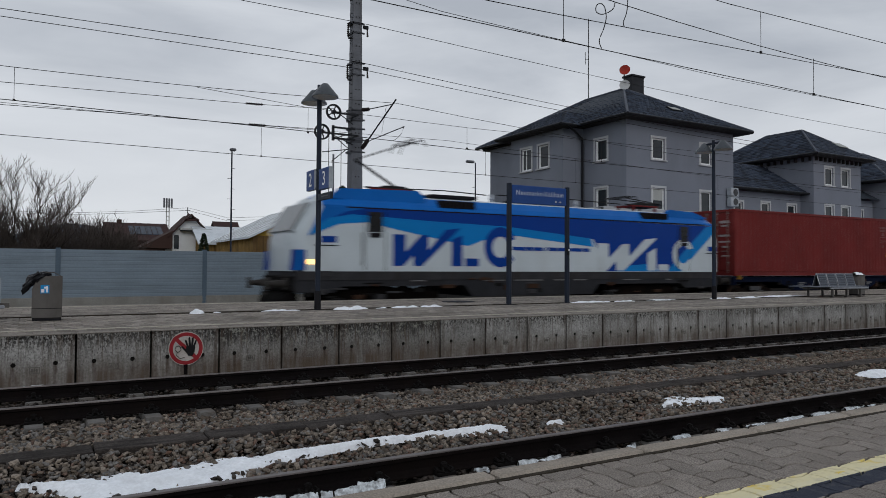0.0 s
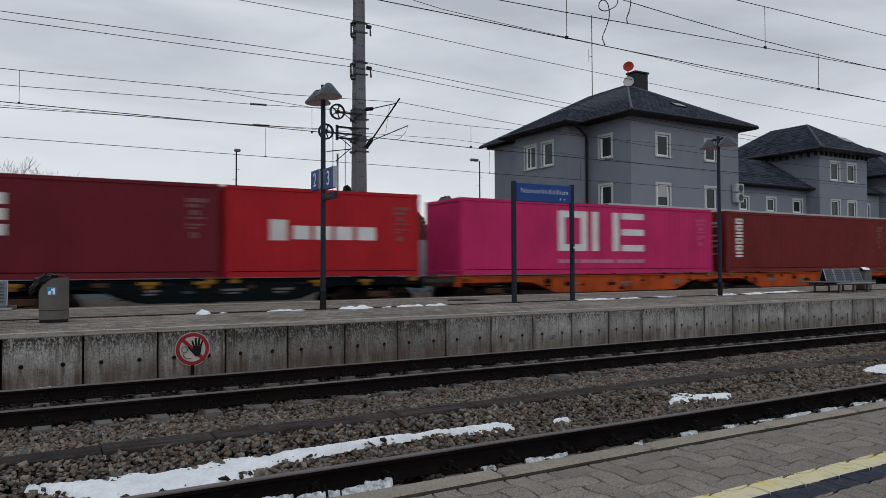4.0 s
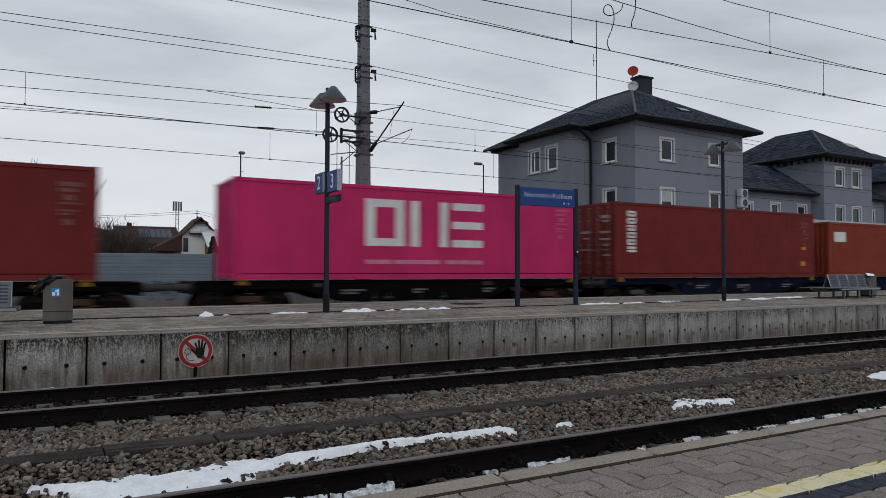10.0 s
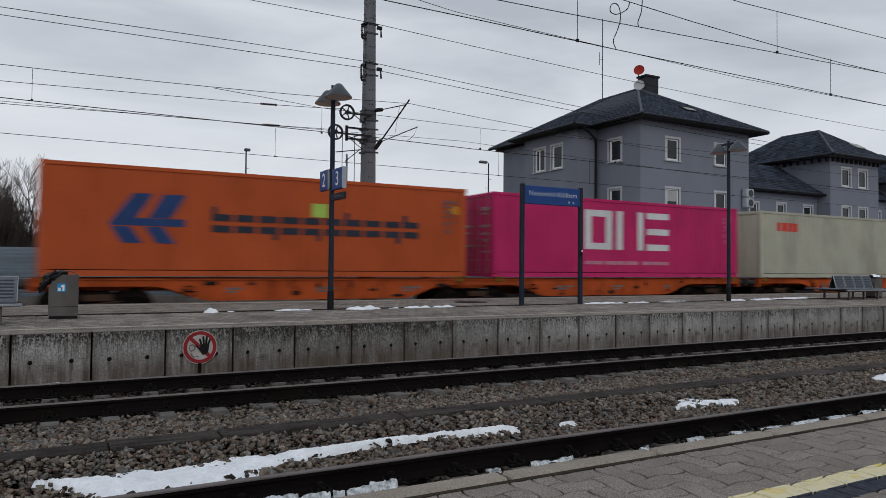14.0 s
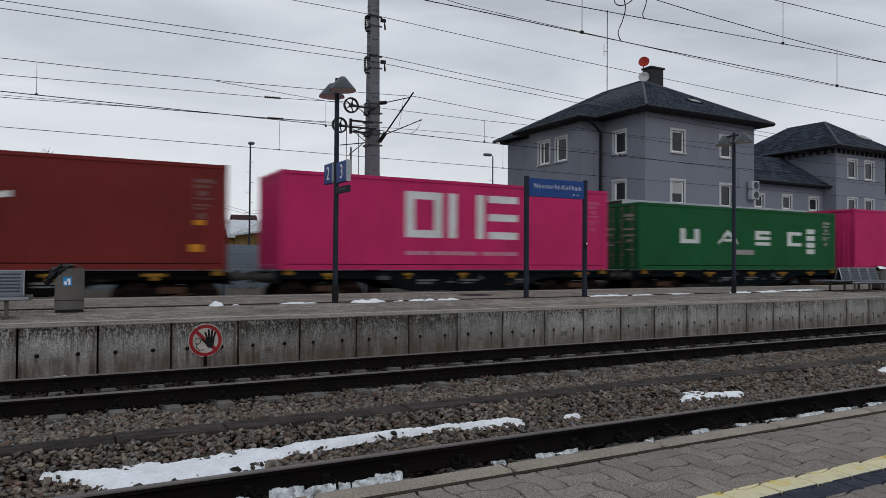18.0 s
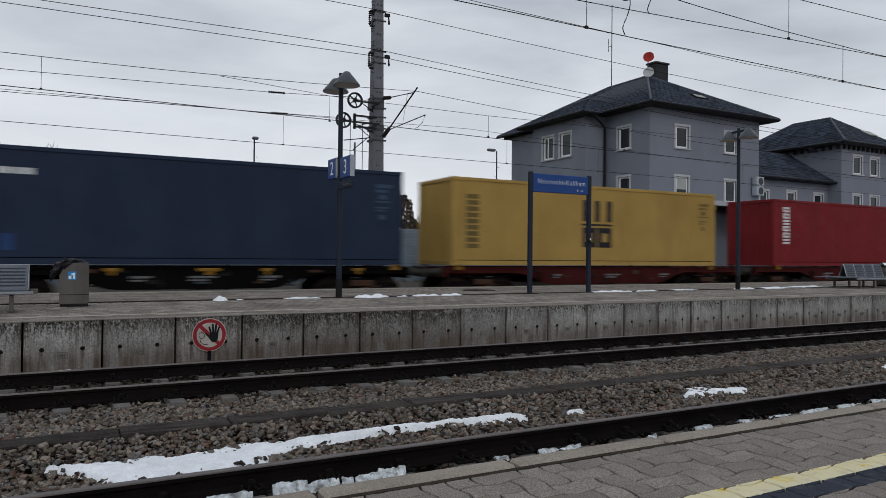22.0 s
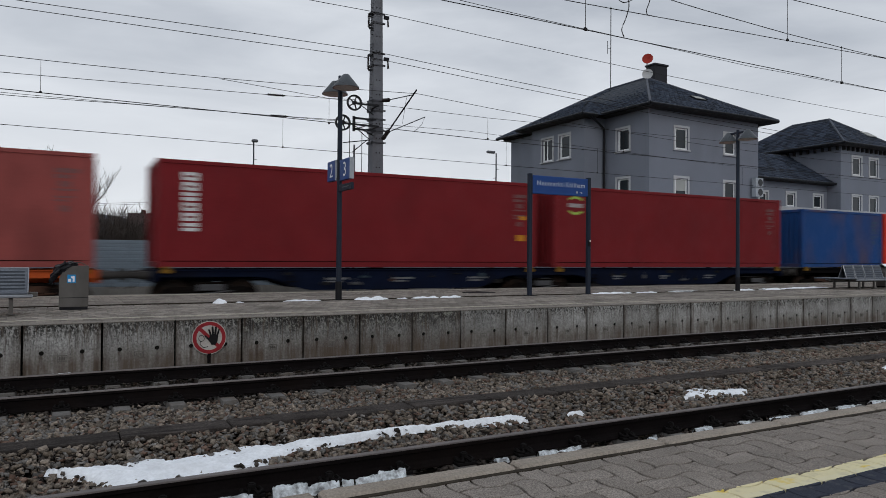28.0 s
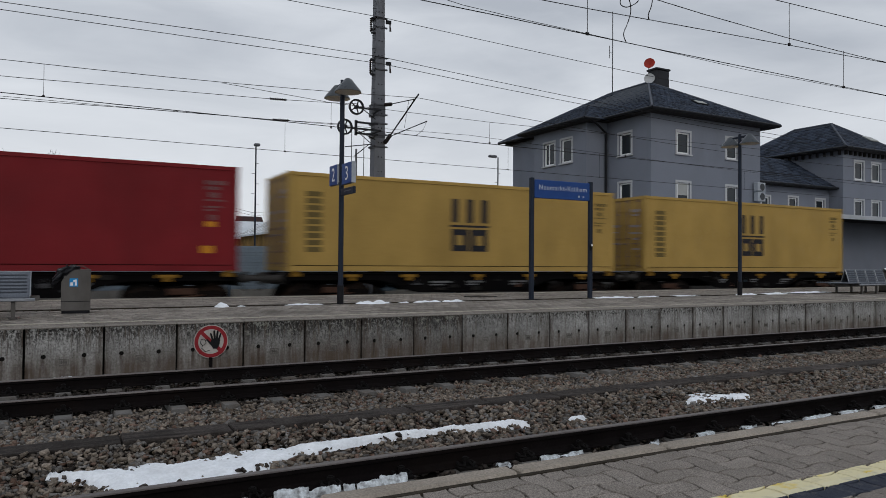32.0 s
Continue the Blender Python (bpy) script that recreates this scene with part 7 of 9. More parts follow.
lr = part("roof", Shape().add([(39.37, 30.9, 7.06), (49.9, 30.9, 7.06), (48.58, 34.7, 9.5), (39.37, 34.7, 9.5), (48.58, 36.5, 9.5), (39.37, 36.5, 9.5)], [(0, 1, 2, 3), (3, 2, 4, 5)]), M_ROOFBED, link, "dark shingled roof")
shingles(lr, (39.37, 30.9, 7.06), (49.9, 30.9, 7.06), (48.58, 34.7, 9.5), (39.37, 34.7, 9.5))
part("soffit", Shape().box(39.37, 48.58, 30.95, 31.5, 6.93, 7.04), M_SOFFIT, link)
part("gutter", Shape().cyl((39.37, 30.85, 7.03), (49.95, 30.85, 7.03), 0.085, n=8), M_GUTTER, link, smooth=True)
part("snow_guard", Shape().box(40.0, 40.5, 31.6, 31.7, 7.62, 7.72), M_FRAME, link)

house3 = thing("station_end_house", "grey rendered end building with dark roofs", "building")
part("wing_wall", wall_sheet(3.4, ZG, 7.0, [(1.0, 2.0, 5.0, 6.2)]), M_RENDER, house3, m=pose(54.62, 31.5, 0))
house_window(house3, pose(55.62, 31.5, 5.0), 1.0, 1.2)
part("wing_roof", Shape().add([(54.62, 30.9, 7.06), (58.1, 30.9, 7.06), (58.1, 34.7, 9.3), (54.62, 34.7, 9.3)], [(0, 1, 2, 3)]), M_ROOFBED, house3)
part("wall", Shape().box(58.1, 68.0, 30.5, 41.0, ZG, 8.5), M_RENDER, house3)
hip_roof(house3, 57.4, 68.8, 29.8, 41.8, 8.6, 63.0, 35.0, 37.0, 11.7)

# ---------------------------------------------------------------- house platform and its canopy
part_y = 27.25
house_platform = thing("house_platform", "asphalt platform in front of the station house", "platform", kind="structure",
                       sh=Shape().box(16, 160, part_y, 31.4, -0.4, 0.55, 0.02), mat=paint("asphalt", (0.055, 0.053, 0.05), 0.9, v1=0.15, s1=1.5, v2=0.2, s2=60, bump=0.3))
canopy = thing("platform_canopy", "flat platform canopy with a pale metal edge and dark underside", "canopy", kind="structure")
M_FASCIA = paint("canopy_edge", (0.40, 0.42, 0.45), 0.5, v1=0.1, s1=1, v2=0.05, bump=0.03, stain=(0.25, 0.26, 0.27), amt=0.4)
part("fascia", Shape().box(25.6, 120, 27.45, 27.52, 4.52, 4.80, 0.01), M_FASCIA, canopy, "pale metal fascia")
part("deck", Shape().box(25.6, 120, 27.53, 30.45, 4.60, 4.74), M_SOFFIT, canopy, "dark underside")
part("roof_sheet", Shape().box(25.6, 120, 27.53, 30.45, 4.745, 4.79), M_FASCIA, canopy)
col_me = Shape().box(-0.09, 0.09, -0.09, 0.09, 0.55, 4.6, 0.015).box(-0.16, 0.16, -0.16, 0.16, 0.55, 0.6).data("column", M_POLE)
for i in range(16):
    place("column", col_me, canopy, m=pose(27.0 + i * 6.0, 28.6, 0))
sign1 = thing("platform_number_sign", "small blue hanging sign with a white number one", "sign", m=pose(27.4, 27.75, 3.05), sh=Shape().box(-0.3, 0.3, -0.05, 0.05, -0.3, 0.3, 0.01), mat=M_BLUE)
place("numeral", letters("1", 0.5, M_WHITE), sign1, "white numeral", m=pose(0, -0.053, 0, 90, 0, 0))
part("hanger", Shape().cyl((-0.2, 0, 0.3), (-0.2, 0, 1.55), 0.02, n=6).cyl((0.2, 0, 0.3), (0.2, 0, 1.55), 0.02, n=6), M_POLE, sign1)

# ---------------------------------------------------------------- noise barrier
barrier = thing("noise_barrier", "long grey-blue ribbed metal noise barrier on a concrete plinth", "noise barrier", kind="structure")
post_me = {}
for hi in (2.2, 2.78):
    post_me[hi] = Shape().box(-0.08, 0.08, -0.09, -0.075, -0.3, hi).box(-0.08, 0.08, 0.075, 0.09, -0.3, hi).box(-0.012, 0.012, -0.075, 0.075, -0.3, hi).data("post", M_BPOST)


def barrier_panel(w, z0, z1):
    prof, n = [(-0.05, z0)], int((z1 - z0) / 0.125)
    for i in range(n):
        a = z0 + i * (z1 - z0) / n
        h = (z1 - z0) / n
        prof += [(-0.060, a + 0.12 * h), (-0.060, a + 0.84 * h), (-0.051, a + 0.90 * h)]
    prof += [(-0.05, z1), (0.05, z1), (0.05, z0)]
    return Shape().prism(prof, "x", 0.03, w - 0.03)


panel_lo = barrier_panel(5.02, 0.42, 2.14).data("barrier_panel", M_BARRIER)
panel_hi = barrier_panel(5.02, 0.42, 2.74).data("barrier_panel", M_BARRIER)
plinth_me = Shape().box(0.03, 4.99, -0.09, 0.09, -0.3, 0.42, 0.01).data("plinth", M_PLINTH)
for i in range(-14, 4):
    x = 0.73 + i * 5.02
    hi = 2.78 if x > 10 else 2.2
    place("post", post_me[hi], barrier, m=pose(x, 28.5, 0))
    place("barrier_panel", panel_hi if x > 10 else panel_lo, barrier, m=pose(x, 28.5, 0.0))
    place("plinth", plinth_me, barrier, "stained concrete plinth", m=pose(x, 28.5, 0))

# ---------------------------------------------------------------- catenary mast
MX, MY = 9.86, 23.32
mast = thing("catenary_mast", "tapered grey steel catenary mast with brackets and insulators", "mast", m=pose(MX, MY, 0))


def taper(h):
    return 0.246 - 0.0079 * h


body_ = Shape()
w0, w1, top = taper(0), taper(11.35), 11.35
body_.add([(-w0, -w0, -0.4), (w0, -w0, -0.4), (w0, w0, -0.4), (-w0, w0, -0.4), (-w1, -w1, top), (w1, -w1, top), (w1, w1, top), (-w1, w1, top)],
          [(0, 1, 5, 4), (1, 2, 6, 5), (2, 3, 7, 6), (3, 0, 4, 7), (4, 5, 6, 7)])
part("shaft", body_, M_MAST, mast)
part("base_plate", Shape().box(-0.45, 0.45, -0.45, 0.45, -0.4, -0.1, 0.03), M_PLINTH, mast)
for z in (5.65, 6.08, 6.48, 6.80, 7.15, 8.42, 8.84, 9.93, 10.26):
    w = taper(z) + 0.025
    part("clamp", Shape().box(-w - 0.05, w + 0.07, -w, -w + 0.05, z - 0.028, z + 0.028, 0.006).box(-w - 0.05, w + 0.07, w - 0.05, w, z - 0.028, z + 0.028, 0.006).box(-w - 0.01, -w + 0.03, -w, w, z - 0.045, z + 0.045), M_CLAMP, mast)
for z0, z1 in ((5.98, 6.17), (6.74, 7.10)):
    w = taper(z0) + 0.012
    part("clamp_plate", Shape().box(-w, w, -w, -w + 0.02, z0, z1, 0.004).box(-w - 0.05, -w + 0.01, -w + 0.03, w, z0, z1, 0.004), M_CLAMP, mast)
bolt_me = Shape().cyl((0, 0, 0), (0, -0.012, 0), 0.022, n=8).data("bolt", M_BLACK)
for i in range(16):
    for s in (-0.06, 0.06):
        z = 3.2 + i * 0.52
        place("bolt", bolt_me, mast, m=pose(s, -taper(z) - 0.001, z))
for i in range(9):
    z = 7.1 + i * 0.48
    part("step_iron", Shape().tube([(-taper(z), -0.1, z), (-taper(z) - 0.10, -0.1, z + 0.02), (-taper(z) - 0.11, -0.1, z + 0.12), (-taper(z), -0.1, z + 0.15)], 0.011, 5), M_GUTTER, mast)


def insulator(a, b, r, parent, name="insulator"):
    A, Bv = Vector(a), Vector(b)
    w = (Bv - A).normalized()
    u = w.cross(Vector((0, 0, 1)) if abs(w.z) < 0.9 else Vector((1, 0, 0))).normalized()
    t, n, m, sh = w.cross(u), 7, 10, Shape()
    rings = [(0.0, 0.45)] + [q for i in range(n) for q in (((i + 0.14) / n, 0.45), ((i + 0.15) / n, 1.0), ((i + 0.6) / n, 0.55), ((i + 0.62) / n, 0.45))] + [(1.0, 0.45)]
    for f_, k_ in rings:
        sh.v += [tuple(A.lerp(Bv, f_) + (u * math.cos(2 * math.pi * j / m) + t * math.sin(2 * math.pi * j / m)) * r * k_) for j in range(m)]
    sh.f += [(i * m + j, i * m + (j + 1) % m, (i + 1) * m + (j + 1) % m, (i + 1) * m + j) for i in range(len(rings) - 1) for j in range(m)]
    sh.f += [tuple(range(m))[::-1], tuple(range((len(rings) - 1) * m, len(rings) * m))]
    return part(name, sh, M_INSUL, parent, "dark ribbed insulator", True)


for z in (10.12, 8.62):
    w = taper(z) + 0.14
    for q in (0.1, -0.42):
        part("wire_bracket", Shape().box(-w, -w + 0.12, -0.12, -0.02, z + q, z + q + 0.06), M_GUTTER, mast)
    part("wire_bracket", Shape().box(w - 0.05, w + 0.14, -0.12, -0.02, z + 0.02, z + 0.14, 0.01), M_GUTTER, mast)
    part("wire_hanger", Shape().cyl((w + 0.10, -0.07, z + 0.05), (w + 0.12, -0.07, z - 0.24), 0.022, 0.04, 8), M_INSUL, mast, smooth=True)
    insulator((-w - 0.02, -0.07, z + 0.12), (-w - 0.02, -0.07, z - 0.38), 0.052, mast)
part("upper_tube", Shape().cyl((0.23, -0.30, 7.15), (0.41, -2.22, 7.0), 0.017, n=8), M_GUTTER, mast, smooth=True)
insulator((0.20, -0.22, 7.17), (0.26, -0.62, 7.12), 0.07, mast)
part("diagonal_tube", Shape().cyl((0.20, -0.28, 5.83), (0.46, -2.36, 7.14), 0.026, n=8), M_GUTTER, mast, "grey cantilever tube", True)
insulator((0.19, -0.22, 5.80), (0.24, -0.62, 6.05), 0.08, mast)
part("steady_arm", Shape().cyl((0.18, -0.72, 5.96), (0.74, -2.42, 6.25), 0.017, n=8).tube([(0.74, -2.40, 6.24), (0.66, -2.36, 6.0), (0.52, -2.3, 5.84), (0.39, -2.27, 5.76)], 0.009, 6).cyl((0.32, -1.9, 7.0), (0.30, -1.6, 6.12), 0.006, n=5), M_GUTTER, mast, smooth=True)
for z, dx in ((6.85, -1.10), (6.13, -1.51)):
    wheel = Shape()
    R = 0.25
    wheel.lathe([(R - 0.035, -0.03), (R + 0.02, -0.045), (R + 0.02, 0.045), (R - 0.035, 0.03), (R - 0.035, -0.03)], axis="y", n=22)
    wheel.cyl((0, -0.07, 0), (0, 0.07, 0), 0.07, n=10)
    for k in range(5):
        a = k * 2 * math.pi / 5
        wheel.cyl((0, 0, 0), (R * math.cos(a) * 0.95, 0, R * math.sin(a) * 0.95), 0.022, n=6)
    part("tension_wheel", wheel, M_GUTTER, mast, "spoked tension wheel", True, m=pose(dx, -0.72, z))
    part("wheel_arm", Shape().box(dx, -0.15, -0.66, -0.60, z - 0.025, z + 0.03).box(-0.28, -0.2, -0.62, -0.1, z - 0.03, z + 0.03).cyl((dx * 0.8, -0.63, z), (-0.3, -0.5, z - 0.30), 0.016, n=6), M_GUTTER, mast)
part("bracket_frame", Shape().box(-1.06, -0.25, -0.62, -0.55, 6.33, 6.39).box(-1.06, -0.25, -0.62, -0.55, 5.95, 6.01).box(-1.10, -1.02, -0.62, -0.55, 5.90, 6.42).cyl((-1.0, -0.58, 5.98), (-0.3, -0.45, 6.25), 0.018, n=6).cyl((-1.45, -0.62, 5.47), (-0.45, -0.55, 5.65), 0.018, n=6).cyl((-1.12, -0.62, 5.17), (-0.55, -0.58, 5.65), 0.016, n=6).cyl((-0.9, -0.6, 5.95), (-0.45, -0.5, 5.68), 0.014, n=6), M_GUTTER, mast)

for x0, x1, z0, z1 in ((8.60, 8.90, 2.18, 3.55), (9.05, 9.36, 2.42, 3.57)):
    st = thing("tension_weight", "hanging stack of dark tension weights", "counterweight", "tension weights beside the mast", m=pose((x0 + x1) / 2, 23.0, z0))
    n = 9
    h = (z1 - z0) / n
    for i in range(n):
        part("weight_disc", Shape().cyl((0, 0, i * h), (0, 0, i * h + h * 0.82), (x1 - x0) / 2, n=14), M_GUTTER, st)
    part("hanging_rod", Shape().cyl((0, 0, -0.05), (0, 0, 6.2 - z0), 0.012, n=6), M_WIRE, st)
guide = thing("weight_guide", "slim upright guide rod for the tension weights", "guide rod", sh=Shape().cyl((8.98, 23.15, -0.3), (8.98, 23.15, 5.5), 0.035, n=8), mat=M_MAST)

# ---------------------------------------------------------------- wires
def sag(x0, z0, x1, z1, drop, y, n=14):
    return [(x0 + (x1 - x0) * i / n, y, z0 + (z1 - z0) * i / n - 4 * drop * (i / n) * (1 - i / n)) for i in range(n + 1)]


def curved(pts, n=5):
    """A smooth line through the points."""
    q, out = [Vector(p) for p in [pts[0], *pts, pts[-1]]], []
    for i in range(1, len(q) - 2):
        a, b, c, d = q[i - 1:i + 3]
        for k in range(n):
            t = k / n
            out.append(0.5 * (2 * b + (c - a) * t + (2 * a - 5 * b + 4 * c - d) * t ** 2 + (3 * b - a - 3 * c + d) * t ** 3))
    return out + [q[-1]]


def wire(label, pts, r, name="overhead_wire"):
    return thing(name, label, "overhead wire", "overhead wires", sh=Shape().tube(pts, r, 5), mat=M_WIRE)


MLX = MX - 0.3
for zl, z, y, dl, dr in ((10.38, 10.28, 23.1, 0.40, 0.58), (8.93, 8.86, 23.1, 0.33, 0.86), (8.60, 8.62, 23.1, 0.14, 0.82)):
    wire("thin dark feeder wire along the masts", sag(MLX - 60, zl, MLX, zl, dl, y)[:-1] + sag(MX, z, MX + 60, z, dr, y) + sag(MX + 60, z, MX + 120, z, dr, y)[1:], 0.011)
wire("dark contact wire over the train's track", [(-60, 21.0, 5.8), (MX - 1, 21.1, 5.79), (MX + 3, 21.1, 5.745), (MX + 60, 21.0, 5.72), (200, 21.1, 5.72)], 0.012, "contact_wire")
wire("thin carrier wire over the train's track", sag(-60, 7.05, -17.4, 7.05, 0.5, 21.07)[:-1] + sag(-17.4, 7.05, 10.4, 7.05, 0.425, 21.07)[:-1] + sag(10.4, 7.04, 49.5, 7.04, 0.64, 21.07) + sag(49.5, 7.04, 109, 7.04, 0.72, 21.07)[1:], 0.009)
wire("second thin carrier wire over the train's track", [(3.99, 21.08, 6.73), (7.33, 21.18, 6.56), (9, 21.2, 6.55), (13.3, 21.2, 6.54), (17, 21.2, 6.6), (60, 21.2, 7.3)], 0.008)
wire("dark contact wire over the far track", [(-60, 25.5, 5.58), (60, 25.5, 5.58), (200, 25.5, 5.58)], 0.010, "contact_wire")
wire("thin carrier wire over the far track", sag(-45, 6.9, 15, 6.9, 0.42, 25.5) + sag(15, 6.9, 75, 6.9, 0.45, 25.5)[1:] + sag(75, 6.9, 135, 6.9, 0.45, 25.5)[1:], 0.008)
wire("slack wire to the upper tension wheel", [(-40, 22.55, 5.6), (-1, 22.55, 6.55), (5.8, 22.55, 6.77), (7.84, 22.55, 6.88), (8.76, 22.55, 6.95)], 0.009)
wire("slack wire to the lower tension wheel", [(-40, 22.55, 5.5), (-1, 22.55, 5.93), (1.8, 22.55, 6.02), (5.85, 22.55, 6.11), (8.35, 22.55, 6.2)], 0.009)
for x, z in ((6.1, 6.785), (6.2, 6.12)):
    root = thing("wire_insulator", "dark ribbed insulator in a wire", "insulator", "insulators in the wires", m=pose(0, 0, 0))
    insulator((x - 0.32, 22.55, z - 0.01), (x + 0.22, 22.55, z + 0.01), 0.05, root)
wire("dark contact wire over the near track", [(-40, 9.6, 5.57), (6, 9.6, 5.57), (9.5, 9.6, 5.555), (13.5, 9.6, 5.555), (20, 9.6, 5.57), (160, 9.7, 5.60)], 0.008, "contact_wire")
wire("thin stitch wire crossing the near contact wire", [(-2.12, 9.62, 6.358), (4.67, 9.62, 5.714), (5.52, 9.62, 5.633), (6.61, 9.62, 5.604), (8.63, 9.62, 5.574), (12.22, 9.62, 5.512), (16.14, 9.62, 5.553), (27.89, 9.62, 5.678)], 0.005)
wire("thin carrier wire over the near track", [(x, 9.7, 6.385 + 0.0035 * (x - 16.0) ** 2) for x in [-24 + 2.5 * i for i in range(23)]], 0.008)
wire("dark wire rising over the near track", [(-30, 9.85, 5.0), (8.09, 9.85, 6.13), (18.35, 9.85, 6.49), (60, 9.85, 7.9)], 0.008)
wire("thin upper wire over the near track", [(-30, 9.85, 8.3), (5.0, 9.85, 7.3), (12.7, 9.85, 7.22), (18.4, 9.85, 7.36), (60, 9.85, 8.6)], 0.008)
for x, y, z0, z1 in ((-0.52, 21.07, 5.8, 6.64), (7.37, 21.2, 5.77, 6.56), (19.5, 21.07, 5.8, 6.55), (7.1, 25.5, 5.58, 6.62), (16.9, 25.5, 5.58, 6.85), (22.0, 25.5, 5.58, 6.7), (32.0, 25.5, 5.58, 6.5), (8.0, 9.6, 5.57, 6.60), (15.41, 9.65, 5.57, 6.40), (13.8, 9.85, 6.34, 7.24), (13.26, 21.2, 5.8, 6.54)):
    thing("wire_dropper", "thin upright dropper between two overhead wires", "dropper", "droppers of the overhead wires", sh=Shape().cyl((x, y, z0), (x, y, z1), 0.006, n=5).box(x - 0.03, x + 0.03, y - 0.015, y + 0.015, z0 - 0.02, z0 + 0.03), mat=M_WIRE)
loop = Shape().tube(curved([(8.94, 9.65, 5.59), (8.88, 9.65, 5.73), (8.98, 9.65, 5.95), (9.05, 9.65, 6.17), (9.02, 9.65, 6.36), (8.94, 9.66, 6.43), (8.85, 9.68, 6.39), (8.85, 9.70, 6.28), (8.98, 9.70, 6.25), (9.15, 9.70, 6.32), (9.28, 9.70, 6.42), (9.32, 9.70, 6.54)]), 0.009, 6)
thing("jumper_cable", "looped dark jumper cable between overhead wires", "cable", sh=loop, mat=M_WIRE, smooth=True)
thing("jumper_cable", "short dark jumper cable under an overhead wire", "cable", sh=Shape().tube(curved([(9.70, 9.85, 6.19), (9.68, 9.85, 6.28), (9.76, 9.85, 6.47), (9.79, 9.85, 6.69), (9.8, 9.85, 7.25)]), 0.009, 6), mat=M_WIRE, smooth=True)

# ---------------------------------------------------------------- lamp posts beyond the tracks
def far_lamp(x, y, h, arm):
    p = thing("street_lamp", "slim grey street lamp behind the barrier", "street lamp", "lamps behind the tracks", m=pose(x, y, 0))
    part("pole", Shape().cyl((0, 0, -0.4), (0, 0, h), 0.052, 0.034, 10), M_POLE, p, smooth=True)
    part("lamp_head", Shape().box(-0.10 - arm, 0.20 - arm * 0.6, -0.11, 0.11, h - 0.04, h + 0.10, 0.045), M_MAST, p, smooth=True)
    for i in range(8):
        z = h - 0.9 - i * 0.5
        part("step_rung", Shape().cyl((-0.20 if i % 2 else 0.0, 0, z), (0.0 if i % 2 else 0.16, 0, z), 0.012, n=5), M_GUTTER, p)


far_lamp(8.3, 35.0, 7.25, 0.0)
far_lamp(21.2, 33.0, 7.4, 0.5)

# ---------------------------------------------------------------- village behind the barrier
M_YELLOWWALL = paint("yellow_render", (0.40, 0.26, 0.05), 0.9, v1=0.08, s1=0.5, bump=0.1)
M_DARKWOOD = paint("weathered_boards", (0.12, 0.075, 0.035), 0.85, v1=0.25, s1=1, v2=0.2, bump=0.2, stain=(0.16, 0.10, 0.03), amt=0.5, ss=(4, 4, 0.3))
M_BOARDS = paint("ochre_boards", (0.23, 0.145, 0.05), 0.85, v1=0.3, s1=1, v2=0.25, bump=0.2, stain=(0.09, 0.055, 0.025), amt=0.7, ss=(5, 5, 0.4))
M_SOLAR = paint("solar_roof", (0.56, 0.60, 0.64), 0.3, v1=0.06, s1=0.6, bump=0.0)
M_REDTILE = paint("red_tile", (0.047, 0.028, 0.027), 0.8, v1=0.15, s1=0.8, v2=0.2, s2=12, bump=0.2, bs=10)
M_BROWNTILE = paint("brown_tile", (0.050, 0.030, 0.026), 0.8, v1=0.15, s1=0.8, v2=0.2, bump=0.2)
M_WHITEWALL = paint("white_render", (0.62, 0.64, 0.66), 0.9, v1=0.06, s1=0.5, bump=0.1)
M_PV = paint("solar_panel", (0.045, 0.055, 0.075), 0.2, v1=0.1, bump=0.0)


def gable_house(name, label, x0, x1, y0, y1, eave, apex, wallmat, roofmat, along="y", over=0.5):
    """A house with a pitched roof; its ridge runs along the named axis."""
    h = thing(name, label, "house")
    part("wall", Shape().box(x0, x1, y0, y1, -0.5, eave), wallmat, h)
    t = 0.18
    if along == "y":
        m = (x0 + x1) / 2
        for y in (y0, y1 - 0.2):
            part("gable_wall", Shape().prism([(x0, eave), (x1, eave), (m, apex)], "y", y, y + 0.2), wallmat, h)
        k = (apex - eave) / (m - x0)
        for s in (-1, 1):
            ex = m + s * (m - x0 + over)
            part("roof", Shape().prism([(m, apex + 0.05), (ex, eave - over * k + 0.05), (ex, eave - over * k + 0.05 + t), (m, apex + 0.05 + t)], "y", y0 - over, y1 + over), roofmat, h)
    else:
        m = (y0 + y1) / 2
        for x in (x0, x1 - 0.2):
            part("gable_wall", Shape().prism([(y0, eave), (y1, eave), (m, apex)], "x", x, x + 0.2), wallmat, h)
        k = (apex - eave) / (m - y0)
        for s in (-1, 1):
            ey = m + s * (m - y0 + over)
            part("roof", Shape().prism([(m, apex + 0.05), (ey, eave - over * k + 0.05), (ey, eave - over * k + 0.05 + t), (m, apex + 0.05 + t)], "x", x0 - over, x1 + over), roofmat, h)
    return h


barn = gable_house("yellow_barn", "ochre barn with pale metal roof and weathered board wall", 16.1, 27.2, 60, 74, 4.1, 6.85, M_BOARDS, M_SOLAR)
part("gable_render", Shape().prism([(16.3, 4.2), (27.0, 4.2), (21.65, 6.80)], "y", 59.93, 59.995), M_YELLOWWALL, barn, "ochre yellow gable")
for i in range(36):
    part("wall_board", Shape().box(16.05 + i * 0.31, 16.34 + i * 0.31, 59.88 + 0.01 * (i % 3), 59.99, -0.4, 4.15), M_DARKWOOD, barn, "weathered upright board")
part("window", Shape().box(22.2, 23.2, 59.93, 59.99, 4.5, 5.6), M_GLASS, barn)
